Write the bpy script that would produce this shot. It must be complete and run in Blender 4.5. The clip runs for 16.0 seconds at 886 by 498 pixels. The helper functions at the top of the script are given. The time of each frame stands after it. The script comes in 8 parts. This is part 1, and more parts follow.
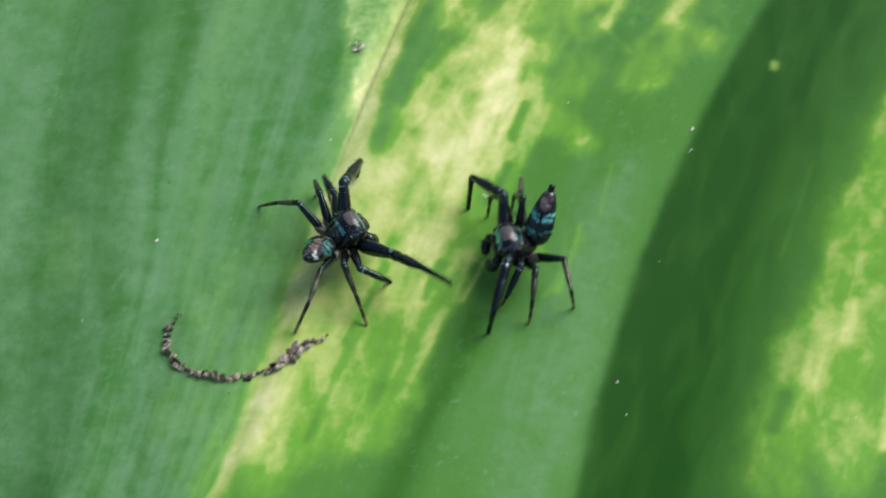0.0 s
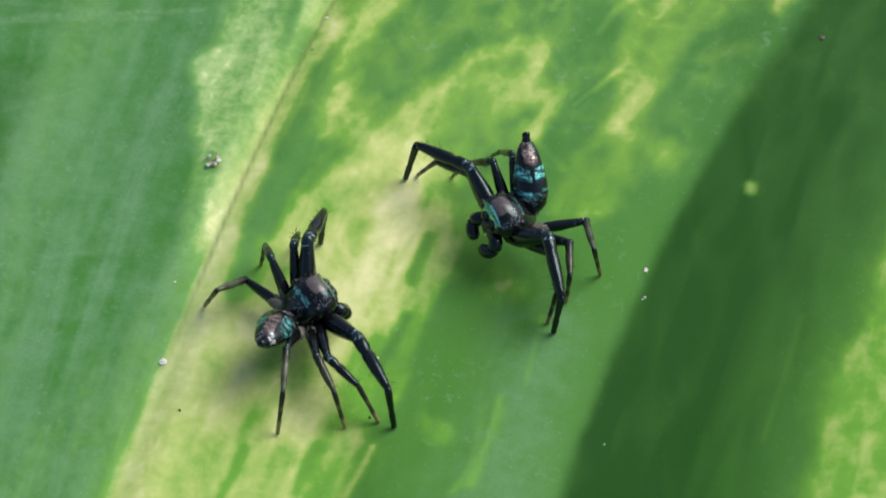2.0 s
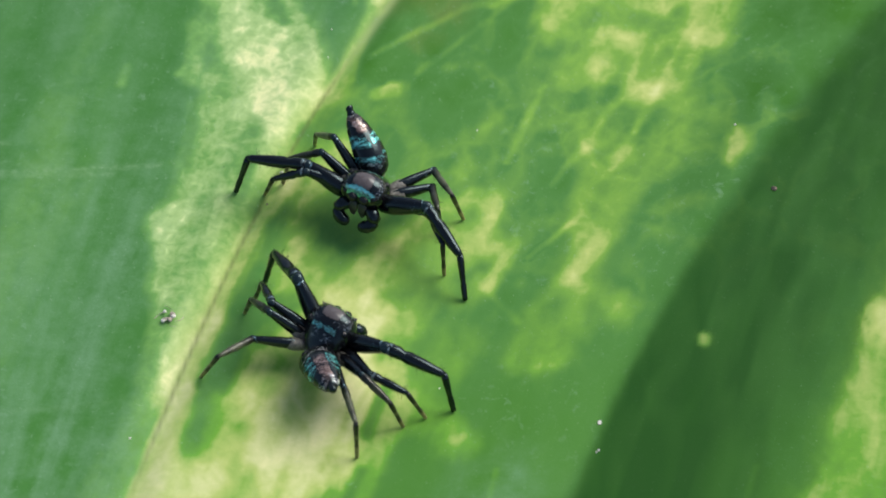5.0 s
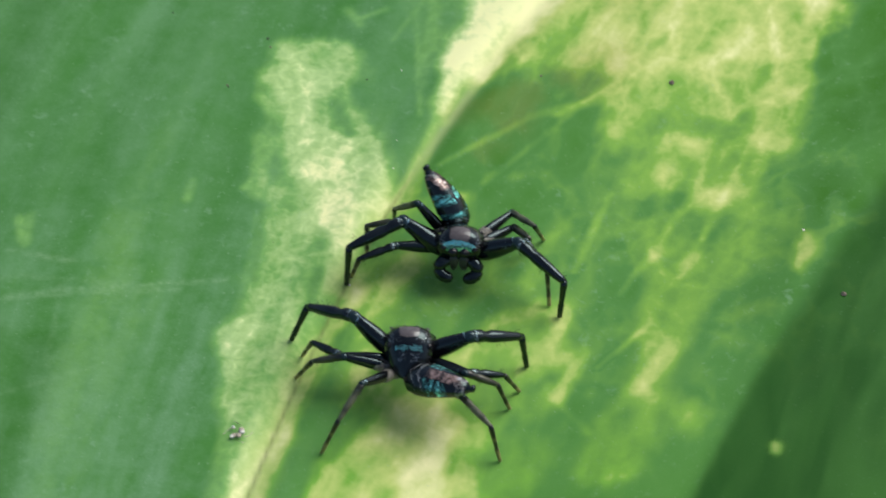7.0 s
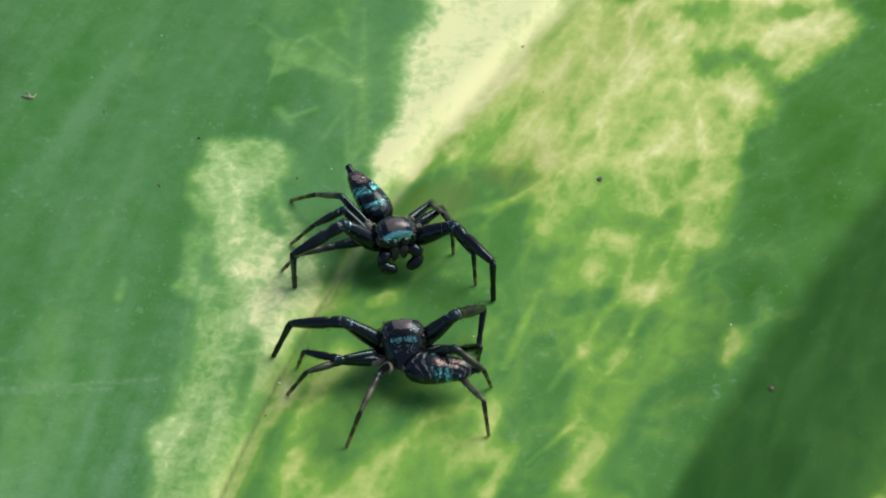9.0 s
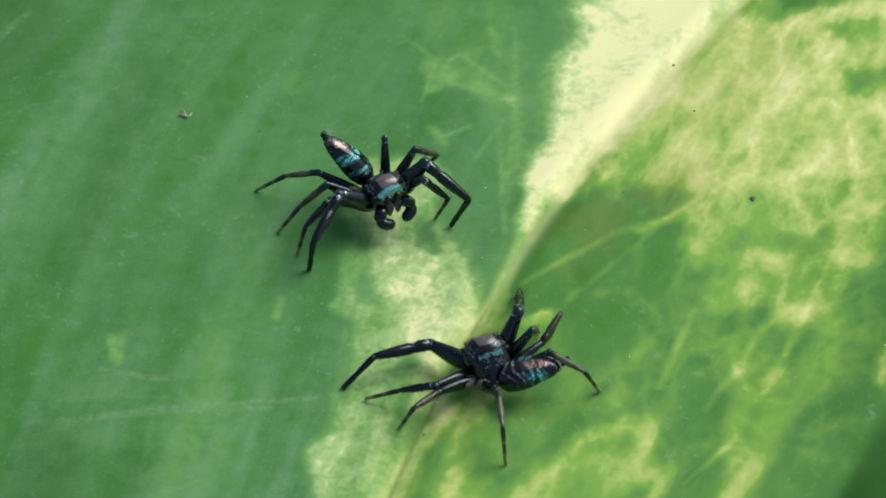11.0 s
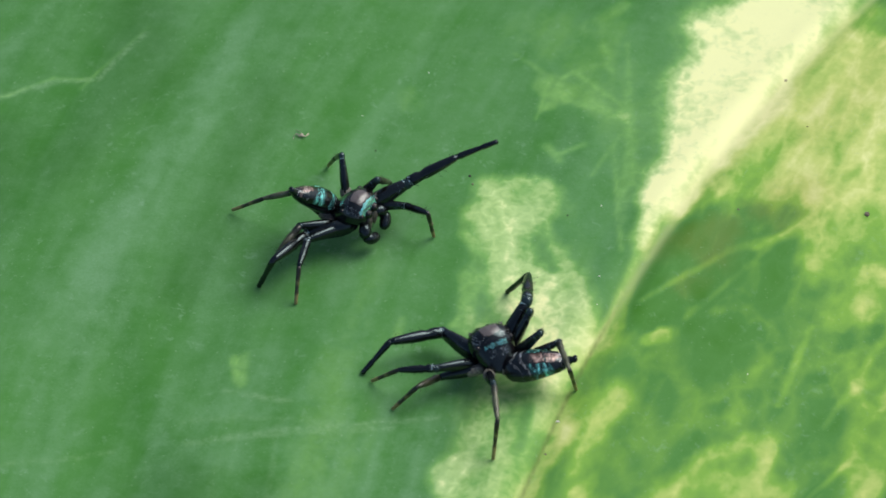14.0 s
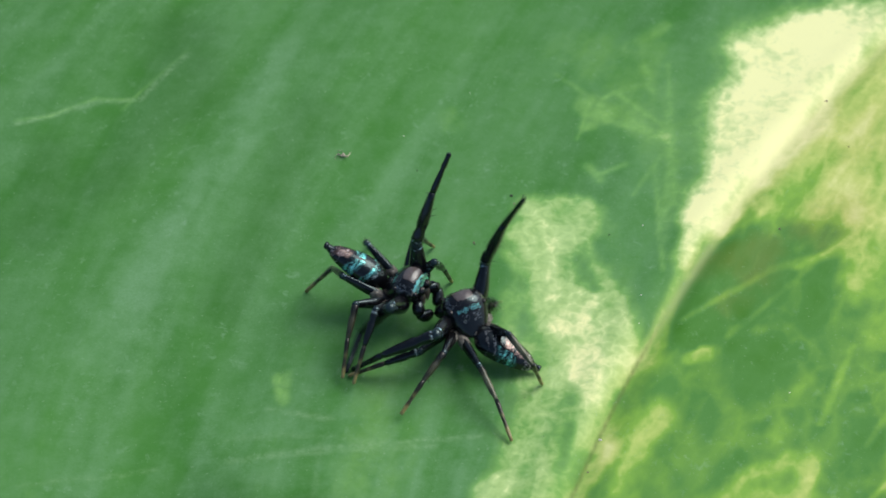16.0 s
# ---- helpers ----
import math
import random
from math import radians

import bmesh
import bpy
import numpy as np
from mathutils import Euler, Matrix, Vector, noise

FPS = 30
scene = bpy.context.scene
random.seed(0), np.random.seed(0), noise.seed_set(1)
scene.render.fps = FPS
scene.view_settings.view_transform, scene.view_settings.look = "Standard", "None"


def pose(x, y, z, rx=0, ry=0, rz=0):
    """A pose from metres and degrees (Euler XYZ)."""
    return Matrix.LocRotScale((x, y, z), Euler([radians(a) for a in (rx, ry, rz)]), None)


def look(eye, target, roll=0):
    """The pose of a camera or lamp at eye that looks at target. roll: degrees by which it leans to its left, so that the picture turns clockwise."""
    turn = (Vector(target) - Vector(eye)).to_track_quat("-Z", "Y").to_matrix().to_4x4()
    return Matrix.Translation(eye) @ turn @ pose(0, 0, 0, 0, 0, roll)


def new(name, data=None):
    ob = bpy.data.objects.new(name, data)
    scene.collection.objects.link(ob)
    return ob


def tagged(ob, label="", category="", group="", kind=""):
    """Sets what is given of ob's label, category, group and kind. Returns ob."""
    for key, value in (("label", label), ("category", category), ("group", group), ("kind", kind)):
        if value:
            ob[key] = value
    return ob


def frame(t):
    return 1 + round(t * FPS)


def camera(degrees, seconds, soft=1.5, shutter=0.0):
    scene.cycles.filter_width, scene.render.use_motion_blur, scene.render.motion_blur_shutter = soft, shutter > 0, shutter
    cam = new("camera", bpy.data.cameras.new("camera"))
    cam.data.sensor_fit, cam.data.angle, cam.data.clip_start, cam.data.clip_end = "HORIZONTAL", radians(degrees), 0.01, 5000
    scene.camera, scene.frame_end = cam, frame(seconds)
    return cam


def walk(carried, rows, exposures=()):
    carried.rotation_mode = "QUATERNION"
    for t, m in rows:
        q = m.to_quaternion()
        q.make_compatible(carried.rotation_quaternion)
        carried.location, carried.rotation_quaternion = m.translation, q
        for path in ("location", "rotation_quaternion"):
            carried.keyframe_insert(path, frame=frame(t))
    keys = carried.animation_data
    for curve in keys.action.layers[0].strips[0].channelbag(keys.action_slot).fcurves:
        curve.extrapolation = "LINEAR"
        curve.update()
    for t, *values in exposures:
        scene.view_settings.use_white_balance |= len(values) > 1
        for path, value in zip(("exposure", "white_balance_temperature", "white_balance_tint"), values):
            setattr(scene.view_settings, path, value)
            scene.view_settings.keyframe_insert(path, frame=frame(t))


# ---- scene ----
MM = 0.001  # all sizes below are in millimetres
cam = camera(15.0, 16.0, soft=1.7, shutter=0.5)
CAMERA_ROWS = [
    (0, -1.53, -143.74, 155.49, 37.008, -0.293, 0.942),
    (0.5, -3.93, -143.66, 155.38, 37.897, -1.531, 0.21),
    (1, 3.41, -141.89, 154.71, 38.007, -0.775, 0.027),
    (1.5, -0.75, -115.61, 122.99, 38.358, -2.186, -0.586),
    (2, -0.43, -113.21, 120.36, 38.825, -1.658, 0.196),
    (2.5, -0.21, -113.89, 121.02, 39.589, -1.604, 0.093),
    (3, 0.02, -114.08, 120.68, 40.021, -1.728, 0.026),
    (3.5, 0.6, -113.87, 121.03, 40.025, -1.658, 0.086),
    (4, 0.68, -113.54, 121.4, 40.295, -1.726, -0.073),
    (6.5, 1.24, -111.79, 121.58, 42.243, -0.941, -0.358),
    (7, 0.84, -111.59, 121.8, 42.583, -0.189, -0.192),
    (7.5, 0.74, -111.41, 122.33, 42.854, 0.22, -0.312),
    (8, 2.7, -112.15, 121.79, 43.513, 0.039, -0.66),
    (8.5, 1.55, -111.71, 122.57, 43.576, -0.701, -1.209),
    (9, 1.61, -111.89, 123.06, 44.026, -0.599, -1.111),
    (9.5, -0.16, -111.59, 123.94, 44.149, -0.647, -1.3),
    (10, -0.46, -111.74, 124.32, 44.137, 0.283, 0.126),
    (12.5, -3.02, -111.12, 127.25, 43.227, 0.776, -0.126),
    (13, -3.27, -111.03, 127.88, 43.298, 1.012, -0.033),
    (13.5, -4.28, -110.77, 127.64, 43.285, 1.406, 0.296),
    (14, -3.73, -110.78, 127.99, 43.312, 1.746, 0.567),
    (14.5, -4, -110.75, 128.02, 43.356, 1.878, 0.933),
    (15, -4.28, -110.64, 128.61, 43.333, 2.16, 1.032),
    (15.5, -4.59, -111.26, 127.64, 43.693, 2.118, 1.059),
    (16, -4.54, -111.65, 127.7, 43.924, 2.049, 0.9),
]

walk(cam, [(t, pose(x * MM, y * MM, z * MM, rx, ry, rz)) for t, x, y, z, rx, ry, rz in CAMERA_ROWS],
     [(0, 0.02), (0.5, 0.03), (1.0, 0.08), (1.5, -0.02), (3.0, 0.0), (6.5, 0.0), (8.0, -0.05), (9.0, -0.14), (9.5, -0.17), (10.2, -0.14), (12.5, 0.03), (16, 0.03)])

# ---- light: soft bright daylight, the sun behind thin cloud ----
scene.view_settings.exposure = 0.0
world = bpy.data.worlds.new("sky")
scene.world = world
world.use_nodes = True
sky = world.node_tree.nodes.new("ShaderNodeTexSky")
sky.sky_type, sky.sun_disc = "NISHITA", False
SUN_WAY = Vector((0.72, 0.42, 0.95)).normalized()
sky.sun_elevation = math.asin(SUN_WAY.z)
sky.sun_rotation = math.atan2(SUN_WAY.x, SUN_WAY.y)
sky.air_density, sky.dust_density, sky.ozone_density = 1.0, 3.0, 1.0
background = world.node_tree.nodes["Background"]
background.inputs["Strength"].default_value = 0.125
world.node_tree.links.new(sky.outputs[0], background.inputs["Color"])
sun = new("sun", bpy.data.lights.new("sun", "SUN"))
sun.data.energy, sun.data.angle, sun.data.color = 2.45, radians(42), (1.0, 0.97, 0.9)
sun.matrix_world = look(SUN_WAY * 0.5, (0, 0, 0))


# ---- materials ----
class Nodes:
    """A small wrapper round a node tree: node(kind, settings) and link by socket."""

    def __init__(self, name):
        self.material = bpy.data.materials.new(name)
        self.material.use_nodes = True
        self.tree = self.material.node_tree
        self.shader = self.tree.nodes["Principled BSDF"]

    def node(self, kind, **values):
        made = self.tree.nodes.new("ShaderNode" + kind)
        for key, value in values.items():
            made.inputs[key].default_value = value
        return made

    def link(self, a, b):
        self.tree.links.new(a, b)

    def noise(self, vector, scale, detail=3.0, rough=0.55, distortion=0.0):
        made = self.node("TexNoise", Scale=scale, Detail=detail, Roughness=rough, Distortion=distortion)
        self.link(vector, made.inputs["Vector"])
        return made.outputs["Fac"]

    def ramp(self, value, stops):
        made = self.tree.nodes.new("ShaderNodeValToRGB")
        while len(made.color_ramp.elements) < len(stops):
            made.color_ramp.elements.new(0.5)
        for element, (place, color) in zip(made.color_ramp.elements, stops):
            element.position = place
            element.color = (*color, 1) if len(color) == 3 else color
        self.link(value, made.inputs["Fac"])
        return made.outputs["Color"]

    def math(self, kind, a, b=0.0, c=0.0, clamp=False):
        made = self.tree.nodes.new("ShaderNodeMath")
        made.operation, made.use_clamp = kind, clamp
        for socket, value in zip(made.inputs, (a, b, c)):
            if isinstance(value, (int, float)):
                socket.default_value = value
            else:
                self.link(value, socket)
        return made.outputs[0]

    def mix(self, factor, a, b, blend="MIX"):
        made = self.tree.nodes.new("ShaderNodeMix")
        made.data_type, made.blend_type = "RGBA", blend
        for socket, value in ((made.inputs[0], factor), (made.inputs[6], a), (made.inputs[7], b)):
            if isinstance(value, (int, float)):
                socket.default_value = value
            elif isinstance(value, tuple):
                socket.default_value = (*value, 1)
            else:
                self.link(value, socket)
        return made.outputs[2]

    def mapped(self, vector, scale=(1, 1, 1), turn=0.0):
        made = self.tree.nodes.new("ShaderNodeMapping")
        made.inputs["Scale"].default_value = scale
        made.inputs["Rotation"].default_value = (0, 0, turn)
        self.link(vector, made.inputs["Vector"])
        return made.outputs[0]

    def bump(self, height, distance, strength=1.0):
        made = self.node("Bump", Strength=strength, Distance=distance)
        self.link(height, made.inputs["Height"])
        self.link(made.outputs[0], self.shader.inputs["Normal"])

    def attribute(self, name):
        made = self.tree.nodes.new("ShaderNodeAttribute")
        made.attribute_name = name
        return made.outputs["Fac"]

    def coords(self, kind="Object"):
        return self.tree.nodes.new("ShaderNodeTexCoord").outputs[kind]


def leaf_material():
    n = Nodes("variegated_leaf")
    at = n.mapped(n.coords(), (1000, 1000, 1000))  # millimetres
    tone, dark, brown, line, net, warm = (n.attribute(k) for k in ("tone", "dark", "brown", "line", "net", "warm"))
    flow = n.tree.nodes.new("ShaderNodeCombineXYZ")  # across and along the side veins
    n.link(n.attribute("across"), flow.inputs[0])
    n.link(n.attribute("along"), flow.inputs[1])
    along = n.mapped(flow.outputs[0], (1.0, 0.22, 1.0))
    streak = n.noise(along, 0.8, 1.6, 0.4, 0.5)
    thread = n.noise(along, 3.2, 2, 0.5, 0.3)
    blotch = n.noise(at, 0.5, 4, 0.6, 0.5)
    mottle = n.noise(n.mapped(flow.outputs[0], (1.0, 0.55, 1.0)), 0.6, 2, 0.5, 0.6)
    fine = n.noise(at, 8.0, 3, 0.6)
    # the net of pale veinlets round green cells
    shift = n.tree.nodes.new("ShaderNodeMix")
    shift.data_type, shift.blend_type = "RGBA", "LINEAR_LIGHT"
    warp = n.node("TexNoise", Scale=0.7, Detail=3.0)
    cells_at = n.mapped(flow.outputs[0], (1.0, 0.5, 1.0))
    n.link(cells_at, warp.inputs["Vector"])
    shift.inputs[0].default_value = 0.75
    n.link(cells_at, shift.inputs[6])
    n.link(warp.outputs["Color"], shift.inputs[7])
    cells = n.node("TexVoronoi", Scale=0.31)
    cells.feature = "DISTANCE_TO_EDGE"
    n.link(shift.outputs[2], cells.inputs["Vector"])
    veinlet = n.ramp(cells.outputs["Distance"], [(0.0, (0.85,) * 3), (0.14, (0.42,) * 3), (0.40, (0, 0, 0))])
    small = n.node("TexVoronoi", Scale=0.8)
    small.feature = "DISTANCE_TO_EDGE"
    n.link(shift.outputs[2], small.inputs["Vector"])
    veinlet = n.math("MULTIPLY_ADD", n.ramp(small.outputs["Distance"], [(0.0, (1, 1, 1)), (0.16, (0.4,) * 3), (0.4, (0, 0, 0))]), 0.32, veinlet)
    # the patches fray along the veins where one tone passes into the next
    fray = n.math("MULTIPLY", n.math("MULTIPLY", n.math("SUBTRACT", tone, 0.2, clamp=True), n.math("SUBTRACT", 1.05, tone)), 6.0, clamp=True)
    fleck = n.noise(at, 2.0, 2.5, 0.5, 0.5)
    value = n.math("ADD", tone, n.math("MULTIPLY", n.math("SUBTRACT", streak, 0.5), n.math("MULTIPLY_ADD", n.math("MULTIPLY", fray, n.math("MULTIPLY_ADD", n.attribute("low"), 0.22, 0.05)), 1.0, 0.09)))
    value = n.math("ADD", value, n.math("MULTIPLY", n.math("SUBTRACT", mottle, 0.5), n.math("MULTIPLY_ADD", n.math("MULTIPLY", fray, n.math("MULTIPLY_ADD", net, -0.16, 0.42)), 1.0, 0.08)))
    value = n.math("ADD", value, n.math("MULTIPLY", n.math("SUBTRACT", fleck, 0.5), n.math("MULTIPLY", fray, n.math("MULTIPLY_ADD", warm, -0.26, 0.40))))
    value = n.math("ADD", value, n.math("MULTIPLY", n.math("SUBTRACT", thread, 0.5), n.math("MULTIPLY_ADD", fray, 0.03, 0.03)))
    value = n.math("ADD", value, n.math("MULTIPLY", n.math("MULTIPLY", net, blotch), n.math("MULTIPLY_ADD", veinlet, 0.42, -0.23)))
    cool = n.ramp(value, [(0.0, (0.032, 0.150, 0.022)), (0.22, (0.066, 0.218, 0.046)), (0.5, (0.17, 0.37, 0.09)), (0.74, (0.43, 0.61, 0.24)), (0.90, (0.82, 0.85, 0.44))])
    hot = n.ramp(value, [(0.0, (0.048, 0.180, 0.015)), (0.22, (0.080, 0.236, 0.050)), (0.5, (0.20, 0.40, 0.062)), (0.70, (0.50, 0.60, 0.18)), (0.95, (0.86, 0.85, 0.45))])
    lime = n.ramp(value, [(0.0, (0.045, 0.180, 0.015)), (0.22, (0.078, 0.235, 0.036)), (0.5, (0.155, 0.385, 0.042)), (0.70, (0.46, 0.575, 0.165)), (0.95, (0.83, 0.81, 0.45))])
    color = n.mix(warm, cool, n.mix(n.attribute("low"), hot, lime))
    # pleats that lack the sky's sheen are painted a deeper green
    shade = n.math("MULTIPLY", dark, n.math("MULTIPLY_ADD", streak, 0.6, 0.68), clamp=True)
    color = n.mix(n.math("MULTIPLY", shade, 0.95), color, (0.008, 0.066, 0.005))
    color = n.mix(n.math("MULTIPLY", brown, n.math("MULTIPLY_ADD", mottle, 1.2, 0.0), clamp=True), color, (0.24, 0.20, 0.05))
    color = n.mix(n.math("MULTIPLY", line, 0.45, clamp=True), color, (0.62, 0.66, 0.31))
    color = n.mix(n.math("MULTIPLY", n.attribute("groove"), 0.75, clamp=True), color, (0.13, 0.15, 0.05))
    # the waxy leaf's bluish sky sheen, painted into the colour, and pale scratches through it
    wax_sheen = n.attribute("wax_sheen")
    sheen_streaks = n.ramp(n.math("MULTIPLY_ADD", n.noise(n.mapped(flow.outputs[0], (1.0, 0.12, 1.0)), 0.34, 3, 0.55, 0.5), 0.55, n.math("MULTIPLY", n.noise(at, 0.6, 7, 0.68), 0.45)), [(0.38, (0, 0, 0)), (0.64, (1, 1, 1))])
    sheen_mask = n.math("MULTIPLY", sheen_streaks, n.math("MULTIPLY_ADD", fine, 0.7, 0.3))
    sheen_mask = n.math("MULTIPLY", n.math("MULTIPLY", sheen_mask, wax_sheen), n.math("SUBTRACT", 1.0, n.math("MAXIMUM", tone, dark), clamp=True))
    sheen_mask = n.math("MULTIPLY", sheen_mask, n.math("MULTIPLY_ADD", n.attribute("low"), 0.45, 1.1), clamp=True)
    color = n.mix(sheen_mask, color, (0.19, 0.365, 0.205))
    dust = n.ramp(n.noise(at, 5.5, 2, 0.6), [(0.66, (0, 0, 0)), (0.74, (0.4,) * 3)])
    color = n.mix(n.math("MULTIPLY", dust, n.math("MULTIPLY", n.noise(at, 0.25, 2), n.math("MULTIPLY_ADD", dark, -0.85, 1.0)), clamp=True), color, (0.36, 0.48, 0.36))
    scuff = n.ramp(n.noise(at, 1.6, 5, 0.7, 0.4), [(0.57, (0, 0, 0)), (0.72, (0.5,) * 3)])
    worn = n.ramp(n.noise(at, 0.16, 3, 0.6), [(0.45, (0, 0, 0)), (0.62, (1, 1, 1))])
    color = n.mix(n.math("MULTIPLY", n.math("MULTIPLY", scuff, worn), n.math("SUBTRACT", 0.9, n.math("ADD", tone, dark), clamp=True)), color, (0.29, 0.45, 0.33))
    scratch = n.math("MULTIPLY", n.attribute("scratch"), n.ramp(n.noise(at, 2.5, 3, 0.7), [(0.38, (0.04,) * 3), (0.68, (0.45,) * 3)]))
    color = n.mix(scratch, color, (0.30, 0.46, 0.27))
    n.link(color, n.shader.inputs["Base Color"])
    n.link(n.ramp(n.noise(along, 0.5, 4, 0.65), [(0.3, (0.42,) * 3), (0.7, (0.6,) * 3)]), n.shader.inputs["Roughness"])
    n.shader.inputs["Specular IOR Level"].default_value = 0.09
    grain = n.math("MULTIPLY_ADD", n.noise(at, 9.0, 3, 0.6), 0.25, n.math("MULTIPLY_ADD", thread, 0.14, n.math("MULTIPLY", veinlet, -0.15)))
    n.bump(grain, 0.00010, 0.28)
    return n.material


def cuticle_material(name, color, rough=0.3, felt=0.0):
    """Glossy chitin with a thin felt of hairs, whose glints are painted in as pale blue specks."""
    n = Nodes(name)
    at = n.mapped(n.coords(), (1000, 1000, 1000))
    speck = n.ramp(n.noise(at, 10.0, 3, 0.7), [(0.62, (0, 0, 0)), (0.71, (1, 1, 1))])
    glint = n.mix(n.noise(at, 3.0, 2), (0.05, 0.20, 0.22), (0.16, 0.20, 0.23))
    n.link(n.mix(n.math("MULTIPLY", speck, 0.2 + felt), color, glint), n.shader.inputs["Base Color"])
    n.link(n.math("MULTIPLY", speck, 0.5), n.shader.inputs["Metallic"])
    n.link(n.ramp(n.noise(at, 4.0, 3), [(0.3, (rough - 0.06,) * 3), (0.7, (rough + 0.08,) * 3)]), n.shader.inputs["Roughness"])
    n.shader.inputs["Specular Tint"].default_value = (0.68, 0.94, 1.0, 1)
    n.shader.inputs["Specular IOR Level"].default_value = 0.5
    n.bump(n.noise(at, 7.0, 3, 0.6), 0.00003, 0.4)
    return n.material


def foot_material():
    """A foot that passes from black over olive brown to a yellowish tip, with a dark ring."""
    n = Nodes("brown_foot_cuticle")
    at = n.mapped(n.coords(), (1000, 1000, 1000))
    split = n.tree.nodes.new("ShaderNodeSeparateXYZ")
    n.link(at, split.inputs[0])
    y = n.math("MULTIPLY_ADD", split.outputs[1], 0.45, n.math("MULTIPLY_ADD", n.noise(at, 3.0, 3, 0.6), 0.2, -0.1))
    color = n.ramp(y, [(0.0, (0.006, 0.006, 0.005)), (0.26, (0.014, 0.013, 0.008)), (0.38, (0.12, 0.12, 0.046)), (0.48, (0.022, 0.022, 0.012)), (0.60, (0.035, 0.034, 0.016)), (0.72, (0.22, 0.19, 0.07))])
    speck = n.ramp(n.noise(at, 12.0, 3, 0.7), [(0.62, (0, 0, 0)), (0.72, (1, 1, 1))])
    n.link(n.mix(n.math("MULTIPLY", speck, 0.4), color, (0.10, 0.16, 0.14)), n.shader.inputs["Base Color"])
    n.shader.inputs["Roughness"].default_value = 0.34
    n.bump(n.noise(at, 8.0, 3, 0.6), 0.00003, 0.4)
    return n.material


def ringed_material(name, pale, reach):
    """A shin that passes from black at the knee to translucent olive, with a dark ring and pale blue glints."""
    n = Nodes(name)
    at = n.mapped(n.coords(), (1000, 1000, 1000))
    split = n.tree.nodes.new("ShaderNodeSeparateXYZ")
    n.link(at, split.inputs[0])
    y = n.math("MULTIPLY_ADD", split.outputs[1], 0.45, n.math("MULTIPLY_ADD", n.noise(at, 3.0, 3, 0.6), 0.2, -0.1))
    dark = tuple(c * 0.12 for c in pale)
    color = n.ramp(y, [(0.0, (0.006, 0.006, 0.006)), (0.16 / reach, dark), (0.36 / reach, pale), (0.55, pale), (0.66, tuple(c * 0.35 for c in pale)), (0.8, pale)])
    speck = n.ramp(n.noise(at, 11.0, 3, 0.7), [(0.60, (0, 0, 0)), (0.70, (1, 1, 1))])
    n.link(n.mix(n.math("MULTIPLY", speck, 0.5), color, (0.22, 0.32, 0.33)), n.shader.inputs["Base Color"])
    n.link(n.math("MULTIPLY", speck, 0.4), n.shader.inputs["Metallic"])
    n.shader.inputs["Roughness"].default_value = 0.3
    n.bump(n.noise(at, 8.0, 3, 0.6), 0.00003, 0.4)
    return n.material


